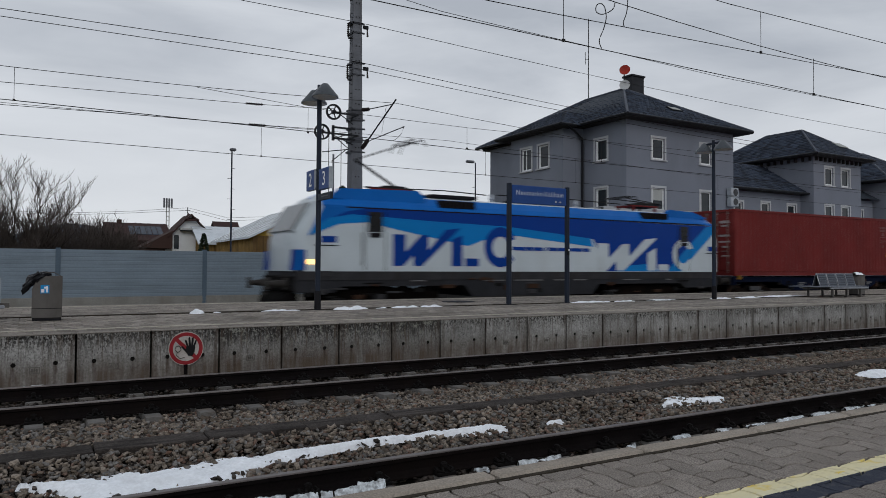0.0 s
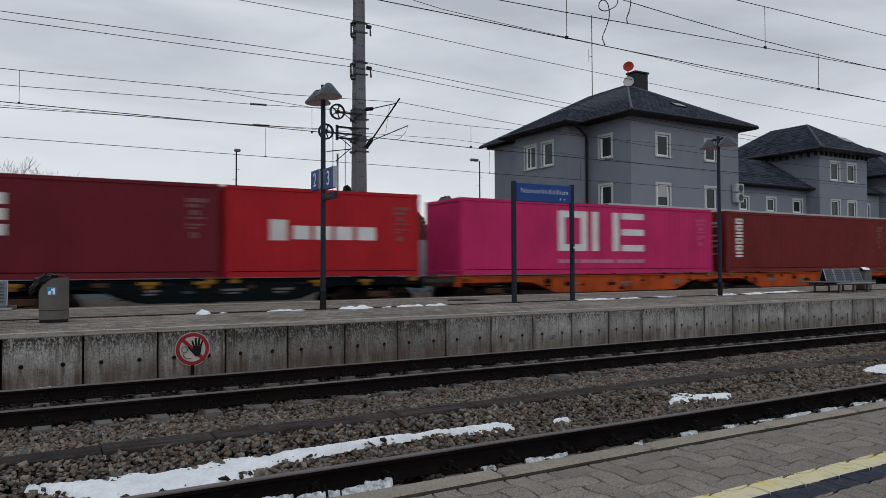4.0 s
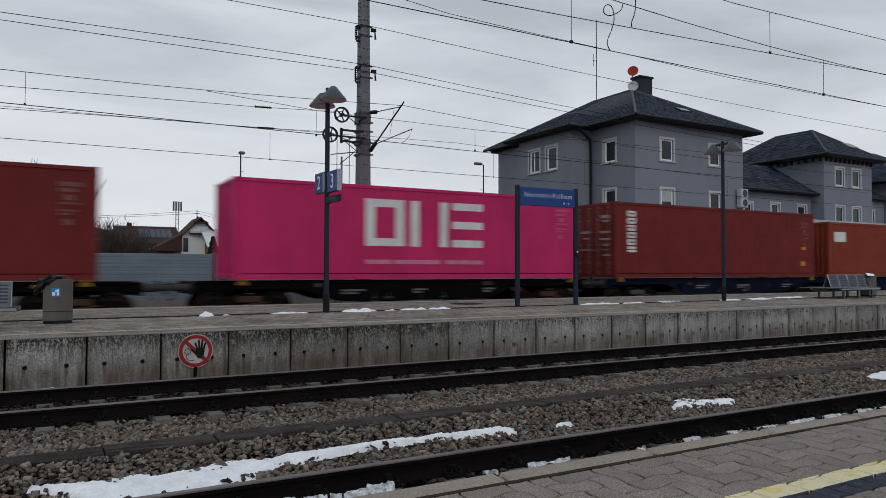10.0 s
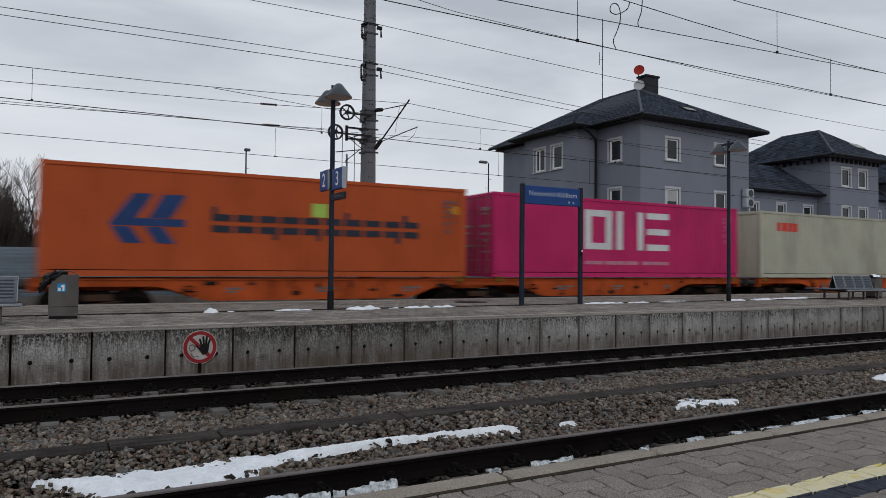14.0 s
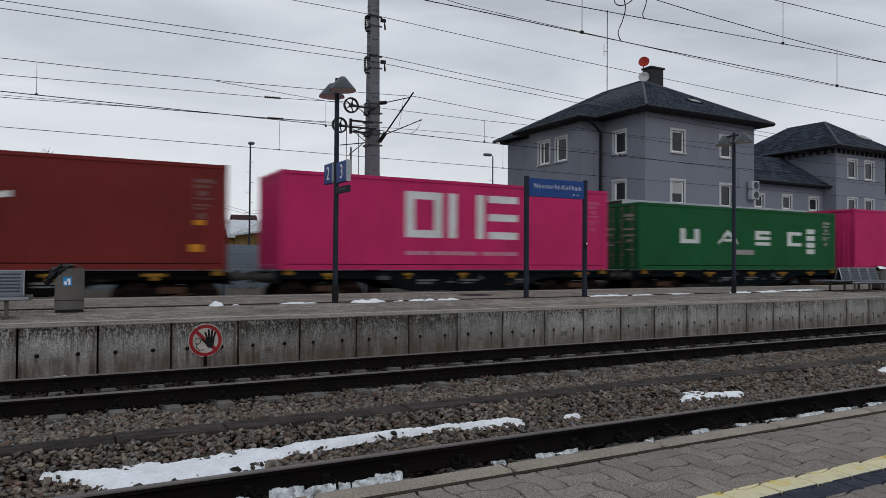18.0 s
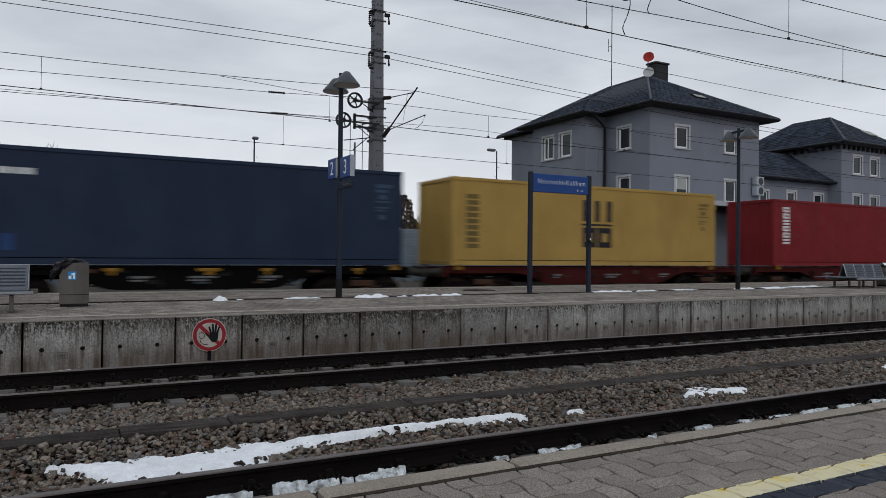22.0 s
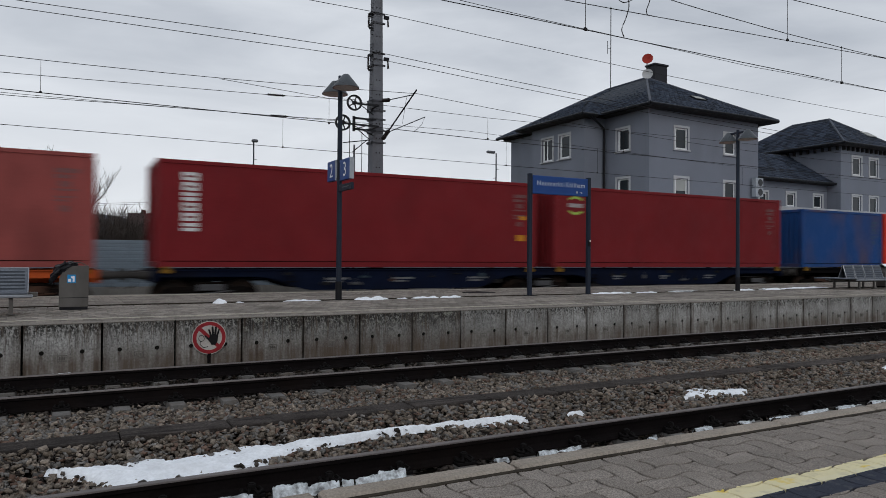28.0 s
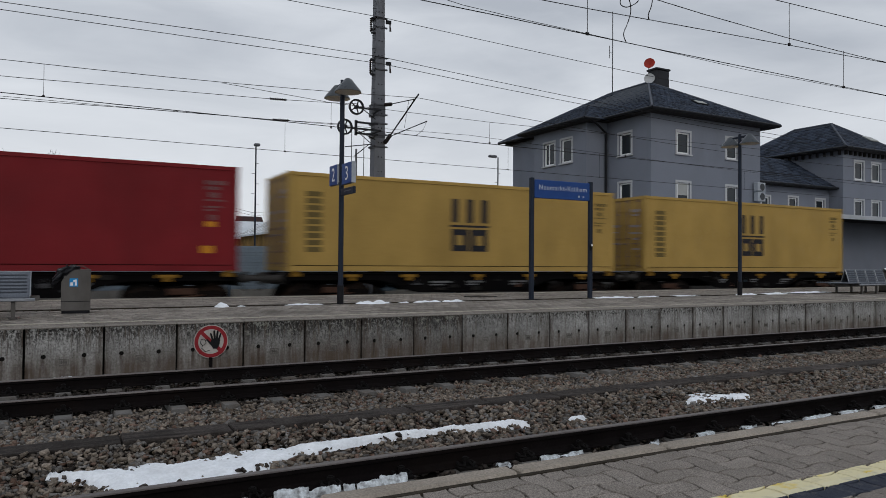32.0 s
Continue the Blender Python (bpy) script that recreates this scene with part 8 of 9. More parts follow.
for i in range(7):
    part("solar_seam", Shape().prism([(15.6, 4.10), (21.6, 7.06), (21.6, 7.10), (15.6, 4.14)], "y", 60.8 + i * 2.0, 60.87 + i * 2.0), M_BLIND, barn)
shed = gable_house("grey_shed", "grey-roofed shed between the barn and a white house", 15.2, 21.5, 76.5, 83.5, 4.0, 5.7, M_BOARDS, M_SOLAR, "x")
white_house = gable_house("white_house", "white house with a brown-red half-hipped roof", 12.75, 16.6, 80, 84.5, 5.0, 6.98, M_WHITEWALL, M_REDTILE)
part("half_hip", Shape().add([(13.9, 79.5, 6.62), (15.45, 79.5, 6.62), (14.675, 81.6, 7.42), (13.9, 79.5, 6.42), (15.45, 79.5, 6.42)], [(0, 1, 2), (0, 3, 4, 1)]), M_REDTILE, white_house)
part("lower_eave", Shape().box(13.5, 16.7, 79.2, 80.0, 5.42, 5.60), M_BLIND, white_house, "pale lower eave")
# dark box painted in as the shadow under the lower eave
part("lower_soffit", Shape().box(13.55, 16.65, 79.25, 80.0, 5.30, 5.415), M_GUTTER, white_house)
part("window", Shape().box(12.95, 13.45, 79.93, 80.02, 3.4, 4.9), M_GLASS, white_house)
part("window", Shape().box(15.3, 16.0, 79.93, 80.02, 2.9, 3.4), M_GLASS, white_house)
part("annex_roof", Shape().prism([(9.6, 3.5), (12.75, 5.3), (12.75, 3.4)], "y", 79.6, 86), M_BROWNTILE, white_house)
long_house = gable_house("long_house", "long house with a red tile roof and solar panels", 7.5, 13.6, 88, 97, 4.5, 6.5, M_BROWNTILE, M_REDTILE, "x")
part("chimney", Shape().box(8.5, 9.0, 92.2, 92.7, 6.3, 7.1), M_BROWNTILE, long_house)
for i in range(6):
    part("solar_panel", Shape().prism([(89.0, 5.21), (91.4, 6.28), (91.4, 6.33), (89.0, 5.26)], "x", 9.6 + i * 0.62, 10.15 + i * 0.62), M_PV, long_house)
gable_house("village_house", "far house with a red-brown roof", 26.1, 29.3, 118, 124, 6.6, 8.8, M_WHITEWALL, M_REDTILE, "x")
gable_house("village_house", "far house with a grey roof", 21.2, 23.4, 105, 110, 5.2, 7.2, M_WHITEWALL, M_BROWNTILE, "x")
pole = thing("roof_pole", "thin service pole above a village roof", "pole", sh=Shape().cyl((15.4, 86, 5.5), (15.4, 86, 8.4), 0.05, n=6).box(15.1, 15.7, 85.95, 86.05, 8.0, 8.06), mat=M_WIRE)
for z0, z1, z2 in ((7.5, 8.35, 7.35), (7.3, 8.05, 7.0)):
    wire("thin village power line", [(-2.0, 86, z0 - 0.3), (3.5, 86, z0 - 0.25), (9.5, 86, z0 + 0.2), (15.4, 86, z1), (20.0, 86, z2), (27.0, 86, z2 + 0.5)], 0.018)
tower = thing("telecom_mast", "slim far telecom mast with pale antennas", "telecom mast", m=pose(23.2, 151, 0))
part("lattice", Shape().cyl((-0.3, 0, 0), (-0.25, 0, 14.2), 0.10, n=6).cyl((0.3, 0, 0), (0.25, 0, 14.2), 0.10, n=6), M_BLIND, tower)
for dx in (-0.72, -0.24, 0.24, 0.72):
    part("antenna", Shape().box(dx - 0.17, dx + 0.17, -0.2, 0.1, 13.3, 15.2, 0.04), M_MAST, tower)
for k_ in range(9):
    part("brace", Shape().box(-0.3, 0.3, -0.05, 0.05, 5.2 + k_ * 0.9, 5.32 + k_ * 0.9), M_BLIND, tower)

# ---------------------------------------------------------------- trees and hills
M_BARK = paint("bare_bark", (0.042, 0.035, 0.031), 0.95, v1=0.25, s1=3, v2=0.2, bump=0.3)
M_TWIG = paint("bare_twigs", (0.072, 0.060, 0.055), 0.95, v1=0.2, s1=3)
M_NEEDLE = paint("dark_needles", (0.030, 0.042, 0.026), 0.9, v1=0.3, s1=2, island=0.4)
M_DRYLEAF = paint("brown_winter_wood", (0.075, 0.058, 0.040), 0.95, v1=0.3, s1=0.4, island=0.5)


def bare_tree(seed, height, spread=0.45, stems=1):
    """Trunk and limbs, and a haze of fine twigs, of a leafless tree."""
    rng = random.Random(seed)
    limbs, twigs = Shape(), Shape()

    def grow(p, d, length, r, level):
        q = p
        for s in range(3):
            d2 = (d + Vector((rng.gauss(0, 0.16), rng.gauss(0, 0.16), rng.gauss(0.04, 0.08)))).normalized()
            e = q + d2 * length / 3
            (limbs if level < 3 else twigs).cyl(q, e, r * (1 - s * 0.2), r * (0.8 - s * 0.2), 5 if level < 2 else 3)
            if level < 5:
                for _ in range(2 if level < 3 else 1):
                    a, t = rng.uniform(0, 6.283), rng.uniform(0.35, 0.85) * (1 + spread)
                    side = Vector((math.cos(a), math.sin(a), 0))
                    nd_ = (d2 + side * t * 0.7 + Vector((0, 0, 0.5))).normalized()
                    grow(e, nd_, length * rng.uniform(0.5, 0.72), max(r * 0.5, 0.011), level + 1)
            q, d = e, d2
    for k in range(stems):
        if stems == 1:
            grow(Vector((0, 0, -0.4)), Vector((0, 0, 1)), height * 0.5, height * 0.016, 0)
        else:
            a = k * 2.4
            grow(Vector((0.35 * math.cos(a), 0.35 * math.sin(a), -0.2)), Vector((0.3 * math.cos(a), 0.3 * math.sin(a), 1)).normalized(), height * 0.55, height * 0.008, 1)
    return limbs.data("limbs", M_BARK), twigs.data("twigs", M_TWIG)


kinds = [bare_tree(11, 7.6), bare_tree(23, 5.2, 0.7), bare_tree(37, 6.2), bare_tree(51, 3.9, 0.35, 7), bare_tree(53, 3.4, 0.5, 8)]
spots = [(-0.2, 46, 0, 40, 0.92), (-0.9, 44, 2, 300, 1.0), (-0.6, 45.5, 0, 230, 0.88), (0.3, 46.5, 2, 30, 0.92), (-1.6, 45, 1, 260, 1.2), (0.2, 45, 1, 100, 0.5), (1.1, 47.5, 3, 75, 0.95), (2.0, 49, 3, 330, 0.8),
         (2.7, 50, 3, 10, 1.15), (3.4, 51, 4, 130, 1.25), (4.2, 52, 3, 200, 1.15), (4.5, 52, 4, 20, 1.1), (5.2, 53, 4, 300, 0.85), (-0.8, 47.5, 4, 50, 1.1), (-3.4, 46.5, 0, 310, 0.95), (-1.9, 47, 0, 0, 0.9), (-4.6, 46, 2, 70, 1.05), (-7.8, 47, 0, 200, 1.1), (4.9, 54, 4, 160, 0.8), (-11, 50, 2, 20, 1.1), (-15, 52, 0, 80, 1.0), (3.4, 54, 4, 45, 0.9)]
for x, y, k_, rz, s in spots:
    tr = thing("bare_tree", "leafless winter tree with fine brown twigs", "tree", "bare trees behind the barrier", m=pose(x, y, -0.4, rz=rz) @ Matrix.Scale(s, 4))
    place("trunk", kinds[k_][0], tr, "grey-brown trunk and limbs")
    tagged(place("twig_haze", kinds[k_][1], tr, "fine brown twigs"), kind="stuff")


def clump_tree(seed, h, r, mat, conifer):
    rng = np.random.default_rng(seed)
    n = 2600 if conifer else 5200
    t = rng.uniform(0, 1, n) ** 0.8
    a = rng.uniform(0, 6.283, n)
    rad = (r * (1 - t) ** 0.8 + 0.1) if conifer else r * np.sqrt(np.clip(1 - (2 * t - 0.95) ** 2, 0.05, 1)) * (0.75 + 0.25 * np.sin(3 * a + seed) * np.sin(5 * t * 3))
    rr = rad * np.sqrt(rng.uniform(0.25, 1, n))
    c = np.stack([rr * np.cos(a), rr * np.sin(a), h * (0.08 + 0.92 * t)], 1)
    d = rng.normal(0, 1, (n, 2, 3))
    d /= np.linalg.norm(d, axis=2, keepdims=True)
    s = rng.uniform(0.07, 0.22, (n, 1))
    if conifer:
        d[:, 0] = np.stack([np.cos(a), np.sin(a), -0.3 + 0 * a], 1)
    v = np.stack([c - d[:, 0] * s - d[:, 1] * s * 0.4, c + d[:, 0] * s - d[:, 1] * s * 0.3, c + d[:, 0] * s * 0.9 + d[:, 1] * s * 0.4, c - d[:, 0] * s * 0.7 + d[:, 1] * s * 0.5], 1)
    f = np.arange(4 * n).reshape(-1, 4)
    return raw_mesh("crown", v.reshape(-1, 3), f, mat)


trunk_me = Shape().cyl((0, 0, -0.4), (0, 0, 5), 0.16, 0.06, 8).data("trunk", M_BARK)
con = [clump_tree(5, 8.2, 1.5, M_NEEDLE, True), clump_tree(6, 9.5, 2.6, M_DRYLEAF, False), clump_tree(7, 10.5, 2.9, M_DRYLEAF, False)]
for x, y, k_, s, name, lab in ((24.2, 60, 0, 1.13, "conifer", "small dark green conifer behind the barrier"), (11.85, 59, 0, 0.56, "conifer", "small dark green conifer beside a white house")):
    tr = thing(name, lab, "tree", m=pose(x, y, -0.4) @ Matrix.Scale(s, 4))
    place("trunk", trunk_me, tr)
    place("crown", con[k_], tr, "dark needles")
rng_ = random.Random(4)
for i in range(26):
    x, y = 38.5 + i * 1.15 + rng_.uniform(-0.8, 0.8), 92 + rng_.uniform(-5, 9)
    tr = thing("winter_tree", "brown winter tree at the edge of a wood", "tree", "far wood", m=pose(x, y, -0.4, rz=rng_.uniform(0, 360)) @ Matrix.Scale(rng_.uniform(0.72, 1.0), 4))
    place("trunk", trunk_me, tr)
    place("crown", con[1 + i % 2], tr, "brown twiggy crown")
hill_v, hill_f, nh = [], [], 260
for i in range(nh + 1):
    a = radians(-70 + 200 * i / nh)
    z = 26 + 16 * math.sin(a * 5.0 + 0.8) + 9 * math.sin(a * 13.0) + 3 * math.sin(a * 41) + 34 * math.exp(-((math.degrees(a) - 1.5) / 5.0) ** 2)
    for r, h in ((1150, -2.0), (1500, max(z, 4.0)), (1900, max(z, 4.0) * 0.6)):
        hill_v.append((r * math.sin(a), r * math.cos(a), h))
for i in range(nh):
    for k_ in range(2):
        hill_f.append((i * 3 + k_, (i + 1) * 3 + k_, (i + 1) * 3 + k_ + 1, i * 3 + k_ + 1))
# distance haze is put into the hills' blue-grey colour
hills = new("distant_hills", raw_mesh("distant_hills", hill_v, hill_f, paint("haze_tinted_hill", (0.060, 0.070, 0.090), 1.0, v1=0.25, s1=0.01, v2=0.3, s2=0.05, bump=0.0)))
tagged(hills, "low wooded hills on the horizon, tinted blue-grey for haze", "hills", kind="structure")


# ---------------------------------------------------------------- island platform's furniture
YL = 14.30


M_SHADE = paint("slate_shade_paint", (0.055, 0.064, 0.074), 0.35, v1=0.12, s1=3, v2=0.06, bump=0.02, spec=0.3)


def cone_lamp(x, y, label):
    p = thing("platform_lamp", label, "lamp post", "twin lamps on the island platform", m=pose(x, y, ZI))
    part("pole", Shape().cyl((0, 0, 0.38), (0, 0, 4.72), 0.058, 0.050, 12), M_POLE, p, "dark slate-blue pole", True)
    part("foot", Shape().cyl((0, 0, -0.02), (0, 0, 0.40), 0.070, n=12), M_POLEFOOT, p, "black pole foot", True)
    part("cap", Shape().cyl((0, 0, 4.68), (0, 0, 4.80), 0.045, n=10).box(-0.03, 0.03, -0.30, 0.30, 4.68, 4.74, 0.008), M_POLE, p, smooth=True)
    for s in (-1, 1):
        sh = Shape().lathe([(0.262, 0.0), (0.280, 0.0), (0.276, 0.025), (0.075, 0.272), (0.050, 0.290), (0.0, 0.296)], n=26)
        shade = part("shade", sh, M_SHADE, p, "dark conical lamp shade", True, m=pose(0, s * 0.335, 4.47))
        part("diffuser", Shape().lathe([(0.0, -0.006), (0.19, -0.010), (0.256, 0.0), (0.256, 0.012), (0.0, 0.012)], n=26), M_LAMPGLASS, shade, "pale lamp underside", True)
    return p


cone_lamp(5.22, YL, "dark twin-cone platform lamp carrying blue track number boards")
cone_lamp(17.75, YL, "dark twin-cone platform lamp on the island platform")


far_twin = cone_lamp(16.68, 29.0, "dark twin-cone platform lamp beyond the freight train")
far_twin.matrix_basis = pose(16.68, 29.0, ZI - 0.1) @ Matrix.Scale(0.907, 4)


def track_board(num, y0, y1, z):
    b = thing("track_number_board", "blue board with the white track number %s" % num, "sign", "track number boards on the lamp post", m=pose(5.21, 0, z), sh=Shape().box(-0.045, 0.045, y0, y1, -0.218, 0.218, 0.006), mat=M_BLUE)
    place("numeral", letters(num, 0.42, M_WHITE), b, "white numeral", m=pose(-0.0475, (y0 + y1) / 2, -0.01, 90, 0, -90))
    part("edge_strip", Shape().box(-0.048, 0.048, y0 - 0.006, y0 - 0.001, -0.220, 0.220), M_DIALGREY, b, "pale grey edge")
    part("arm", Shape().box(-0.02, 0.02, min(y0, YL), max(y1, YL), -0.22, -0.18).box(-0.02, 0.02, min(y0, YL), max(y1, YL), 0.18, 0.22), M_POLE, b)
    return b


track_board("2", YL + 0.12, YL + 0.63, 3.44)
track_board("3", YL - 0.74, YL - 0.15, 3.40)
arrow = thing("direction_plate", "small dark plate below the track number boards", "sign", m=pose(5.21, YL, 3.03), sh=Shape().box(-0.03, 0.03, -0.80, -0.06, -0.07, 0.07, 0.006), mat=M_POLE)
part("plate_bar", Shape().box(-0.034, -0.031, -0.66, -0.28, -0.004, 0.018), M_MAST, arrow, "pale bar")

name_sign = thing("station_name_sign", "blue station name sign on two dark posts", "sign", m=pose(11.16, YL + 0.05, ZI))
for x in (-0.94, 0.92):
    part("post", Shape().box(x - 0.052, x + 0.052, -0.05, 0.05, -0.02, 3.03, 0.012), M_POLE, name_sign, "dark slate-blue post")
    part("cover_plate", Shape().box(x - 0.1, x + 0.1, -0.1, 0.1, -0.005, 0.012, 0.003), M_POLEFOOT, name_sign)
board = part("board", Shape().box(-0.885, 0.865, -0.045, 0.045, 2.53, 2.99, 0.01), M_BLUE, name_sign, "blue sign board")
place("lettering", letters("Neumarkt-Kallham", 0.178, M_SIGNTEXT, spacing=1.12), board, "pale station name", m=pose(0.0, -0.048, 2.80, 90, 0, 0))
part("pictogram", Shape().box(0.48, 0.53, -0.049, -0.0455, 2.60, 2.65).box(0.60, 0.66, -0.049, -0.0455, 2.615, 2.63).prism([(0.64, 2.595), (0.69, 2.622), (0.64, 2.65)], "y", -0.049, -0.0455), M_DIALGREY, board, "small pale arrow mark")
part("camera_box", Shape().box(0.86, 0.92, -0.11, -0.05, 1.25, 1.40, 0.01), M_BLACK, name_sign, "small black box")
part("paper_note", Shape().box(0.87, 0.91, -0.115, -0.111, 1.36, 1.40), M_WHITE, name_sign)
cover = thing("shaft_cover", "dark round shaft cover in the paving", "cover", sh=Shape().cyl((10.0, 16.4, island_top(16.4) - 0.01), (10.0, 16.4, island_top(16.4) + 0.014), 0.45, n=20), mat=M_POLEFOOT)

M_SLOT = paint("bench_slots", (0.06, 0.068, 0.083), 0.6, 0.3, v1=0.1, bump=0.0)
M_MESH = paint("perforated_steel", (0.105, 0.118, 0.142), 0.45, 0.5, v1=0.12, s1=3, v2=0.35, s2=160, bump=0.25, bs=120)
M_BRIM = paint("bench_rim_steel", (0.27, 0.285, 0.31), 0.4, 0.6, v1=0.1, bump=0.02)


def seat_bench(x0, y, n, label, two_sided, hb=0.86):
    b = thing("platform_bench", label, "bench", "steel benches on the island platform", m=pose(x0, y, island_top(y) - 0.055))
    pitch = 0.53 if two_sided else 0.58
    L = n * pitch
    part("beam", Shape().box(-0.65 if two_sided else -0.1, L + 0.1, -0.05, 0.05, 0.31, 0.39, 0.01), M_STEEL, b, "steel beam")
    sides = (-1, 1) if two_sided else (-1,)
    for x in (0.25, L / 2, L - 0.25):
        for s in sides:
            part("leg", Shape().box(x - 0.03, x + 0.03, s * 0.42 - 0.03, s * 0.42 + 0.03, 0.055, 0.33, 0.006).box(x - 0.06, x + 0.06, s * 0.42 - 0.06, s * 0.42 + 0.06, 0.055, 0.075, 0.004), M_STEEL, b, "steel leg")
        part("crossbar", Shape().box(x - 0.025, x + 0.025, -0.45, 0.45 if two_sided else 0.05, 0.30, 0.35, 0.004), M_STEEL, b)
    for xa, xb in ((-0.72, -0.02), (L + 0.02, L + 0.14)) if two_sided else ():
        part("end_shelf", Shape().box(xa, xb, -0.5, 0.5 if two_sided else 0.05, 0.385, 0.42, 0.012), M_MESH, b, "flat steel end shelf")
    for s in sides:
        part("front_rail", Shape().box(-0.05, L + 0.05, s * 0.52 - 0.025, s * 0.52 + 0.025, 0.325, 0.375, 0.012), M_BRIM, b, "pale steel front rail")
        for i in range(n):
            xa, xb = i * pitch + 0.03, (i + 1) * pitch - 0.03
            part("seat", Shape().prism([(s * 0.10, 0.40), (s * 0.30, 0.385), (s * 0.48, 0.415), (s * 0.53, 0.40), (s * 0.53, 0.38), (s * 0.48, 0.395), (s * 0.30, 0.365), (s * 0.10, 0.38)], "x", xa, xb), M_MESH, b, "perforated steel seat")
            back = part("backrest", Shape().prism([(s * 0.12, 0.40), (s * 0.14, 0.40), (s * 0.02, hb), (s * 0.0, hb)], "x", xa, xb), M_MESH, b, "perforated steel backrest")
            for k in range(1, 7):
                q = k / 7
                part("slot", Shape().box(xa + 0.05, xb - 0.05, s * (0.146 - 0.12 * q) - 0.003, s * (0.146 - 0.12 * q) + 0.003, 0.40 + (hb - 0.40) * q - 0.012, 0.40 + (hb - 0.40) * q + 0.012), M_SLOT, back, "dark slot")
            part("rim", Shape().tube([(xa, s * 0.50, 0.405), (xa, s * 0.14, 0.40), (xa, s * 0.014, hb + 0.005), (xb, s * 0.014, hb + 0.005), (xb, s * 0.14, 0.40), (xb, s * 0.50, 0.405)], 0.012, 6), M_BRIM, b, smooth=True)
    return b


seat_bench(22.50, 14.08, 4, "back-to-back perforated steel bench of eight seats on the island platform", True, 0.82)
seat_bench(-2.75, 13.35, 4, "perforated steel bench near the litter bin", False, 0.78)


def litter_bin(x, y, label, bag):
    b = thing("litter_bin", label, "litter bin", "litter bins on the island platform", m=pose(x, y, island_top(y)))
    w, h = 0.225, 0.75
    prof = [(-w, 0.05), (w, 0.05), (w, h), (-0.02, h), (-0.10, h - 0.03), (-0.17, h - 0.10), (-w, h - 0.22)]
    part("casing", Shape().prism(prof, "y", -0.16, 0.16), M_STEEL, b, "brushed steel casing")
    part("base", Shape().box(-w + 0.01, w - 0.01, -0.15, 0.15, 0.0, 0.06), M_POLEFOOT, b)
    part("seam", Shape().box(-w, w, -0.163, -0.158, 0.20, 0.21), M_POLEFOOT, b)
    part("hood_wire", Shape().tube([(-0.1, -0.1, h), (-0.02, -0.1, h + 0.06), (0.1, -0.1, h + 0.06), (0.2, -0.1, h)], 0.008, 5), M_STEEL, b)
    if bag:
        sh, nu, nv = Shape(), 14, 22
        for iu in range(nu + 1):
            u = iu / nu
            cx, cz = -0.36 + 0.42 * u, h - 0.02 + 0.05 * math.sin(u * 2.4) - 0.20 * (1 - u) ** 2
            for iv in range(nv):
                a_ = 2 * math.pi * iv / nv
                q = 0.55 + 0.45 * math.sin(math.pi * min(0.98, 0.06 + u)) + 0.55 * noise.noise(Vector((u * 5, math.cos(a_) * 1.6, math.sin(a_) * 1.6)))
                sh.v.append((cx + 0.05 * noise.noise(Vector((u * 6, a_, 3.0))), -0.05 + 0.15 * q * math.cos(a_), cz + (0.11 if u < 0.55 else 0.06) * q * math.sin(a_)))
        sh.f += [(iu * nv + iv, iu * nv + (iv + 1) % nv, (iu + 1) * nv + (iv + 1) % nv, (iu + 1) * nv + iv) for iu in range(nu) for iv in range(nv)]
        sh.f += [tuple(range(nv)), tuple(range(nu * nv, (nu + 1) * nv))]
        part("rubbish_bag", sh, paint("black_plastic", (0.012, 0.012, 0.014), 0.3, v1=0.2, bump=0.5, bs=30), b, "crumpled black rubbish bag hanging out")
        sq = part("sticker", Shape().box(-0.10, 0.03, -0.166, -0.161, 0.46, 0.60), paint("sticker_blue", (0.02, 0.24, 0.55), 0.5, v1=0.05), b, "blue litter sticker")
        part("sticker_mark", Shape().box(-0.088, -0.045, -0.170, -0.167, 0.475, 0.53).box(-0.02, 0.01, -0.170, -0.167, 0.475, 0.58).box(-0.045, -0.02, -0.170, -0.167, 0.54, 0.57), M_WHITE, sq, "white pictogram bars")
    return b


litter_bin(0.20, 13.78, "brushed steel litter bin with a black bag on the island platform", True)
litter_bin(25.2, 14.25, "steel litter bin with a cap of snow beside the bench", False)

# round warning sign on the wall
hs = thing("warning_sign", "round red-rimmed no-crossing sign with a black hand on the platform wall", "sign", m=pose(2.07, Y_W - 0.035, 0.285))
M_DISC = paint("weathered_sign_white", (0.42, 0.395, 0.37), 0.6, v1=0.12, s1=7, v2=0.1, s2=40, bump=0.05, stain=(0.34, 0.30, 0.27), amt=0.6, ss=(6, 6, 3))
M_DISCRED = paint("weathered_sign_red", (0.25, 0.024, 0.030), 0.6, v1=0.12, s1=6, v2=0.1, bump=0.05)
part("disc", Shape().cyl((0, 0.012, 0), (0, 0, 0), 0.262, n=40), M_DISC, hs, "weathered white disc", True)
part("rim", Shape().lathe([(0.195, -0.004), (0.250, -0.004), (0.250, 0.004), (0.195, 0.004), (0.195, -0.004)], axis="y", n=40), M_DISCRED, hs, "red rim")
part("bar", Shape().prism([(-0.20, 0.16), (-0.16, 0.20), (0.20, -0.16), (0.16, -0.20)], "y", -0.005, 0.001), M_DISCRED, hs, "red slanting bar")
hand = Shape().prism([(-0.005, 0.005), (0.0, -0.06), (0.035, -0.115), (0.095, -0.115), (0.125, -0.06), (0.135, 0.015), (0.12, 0.045), (0.015, 0.045)], "y", -0.011, -0.005)
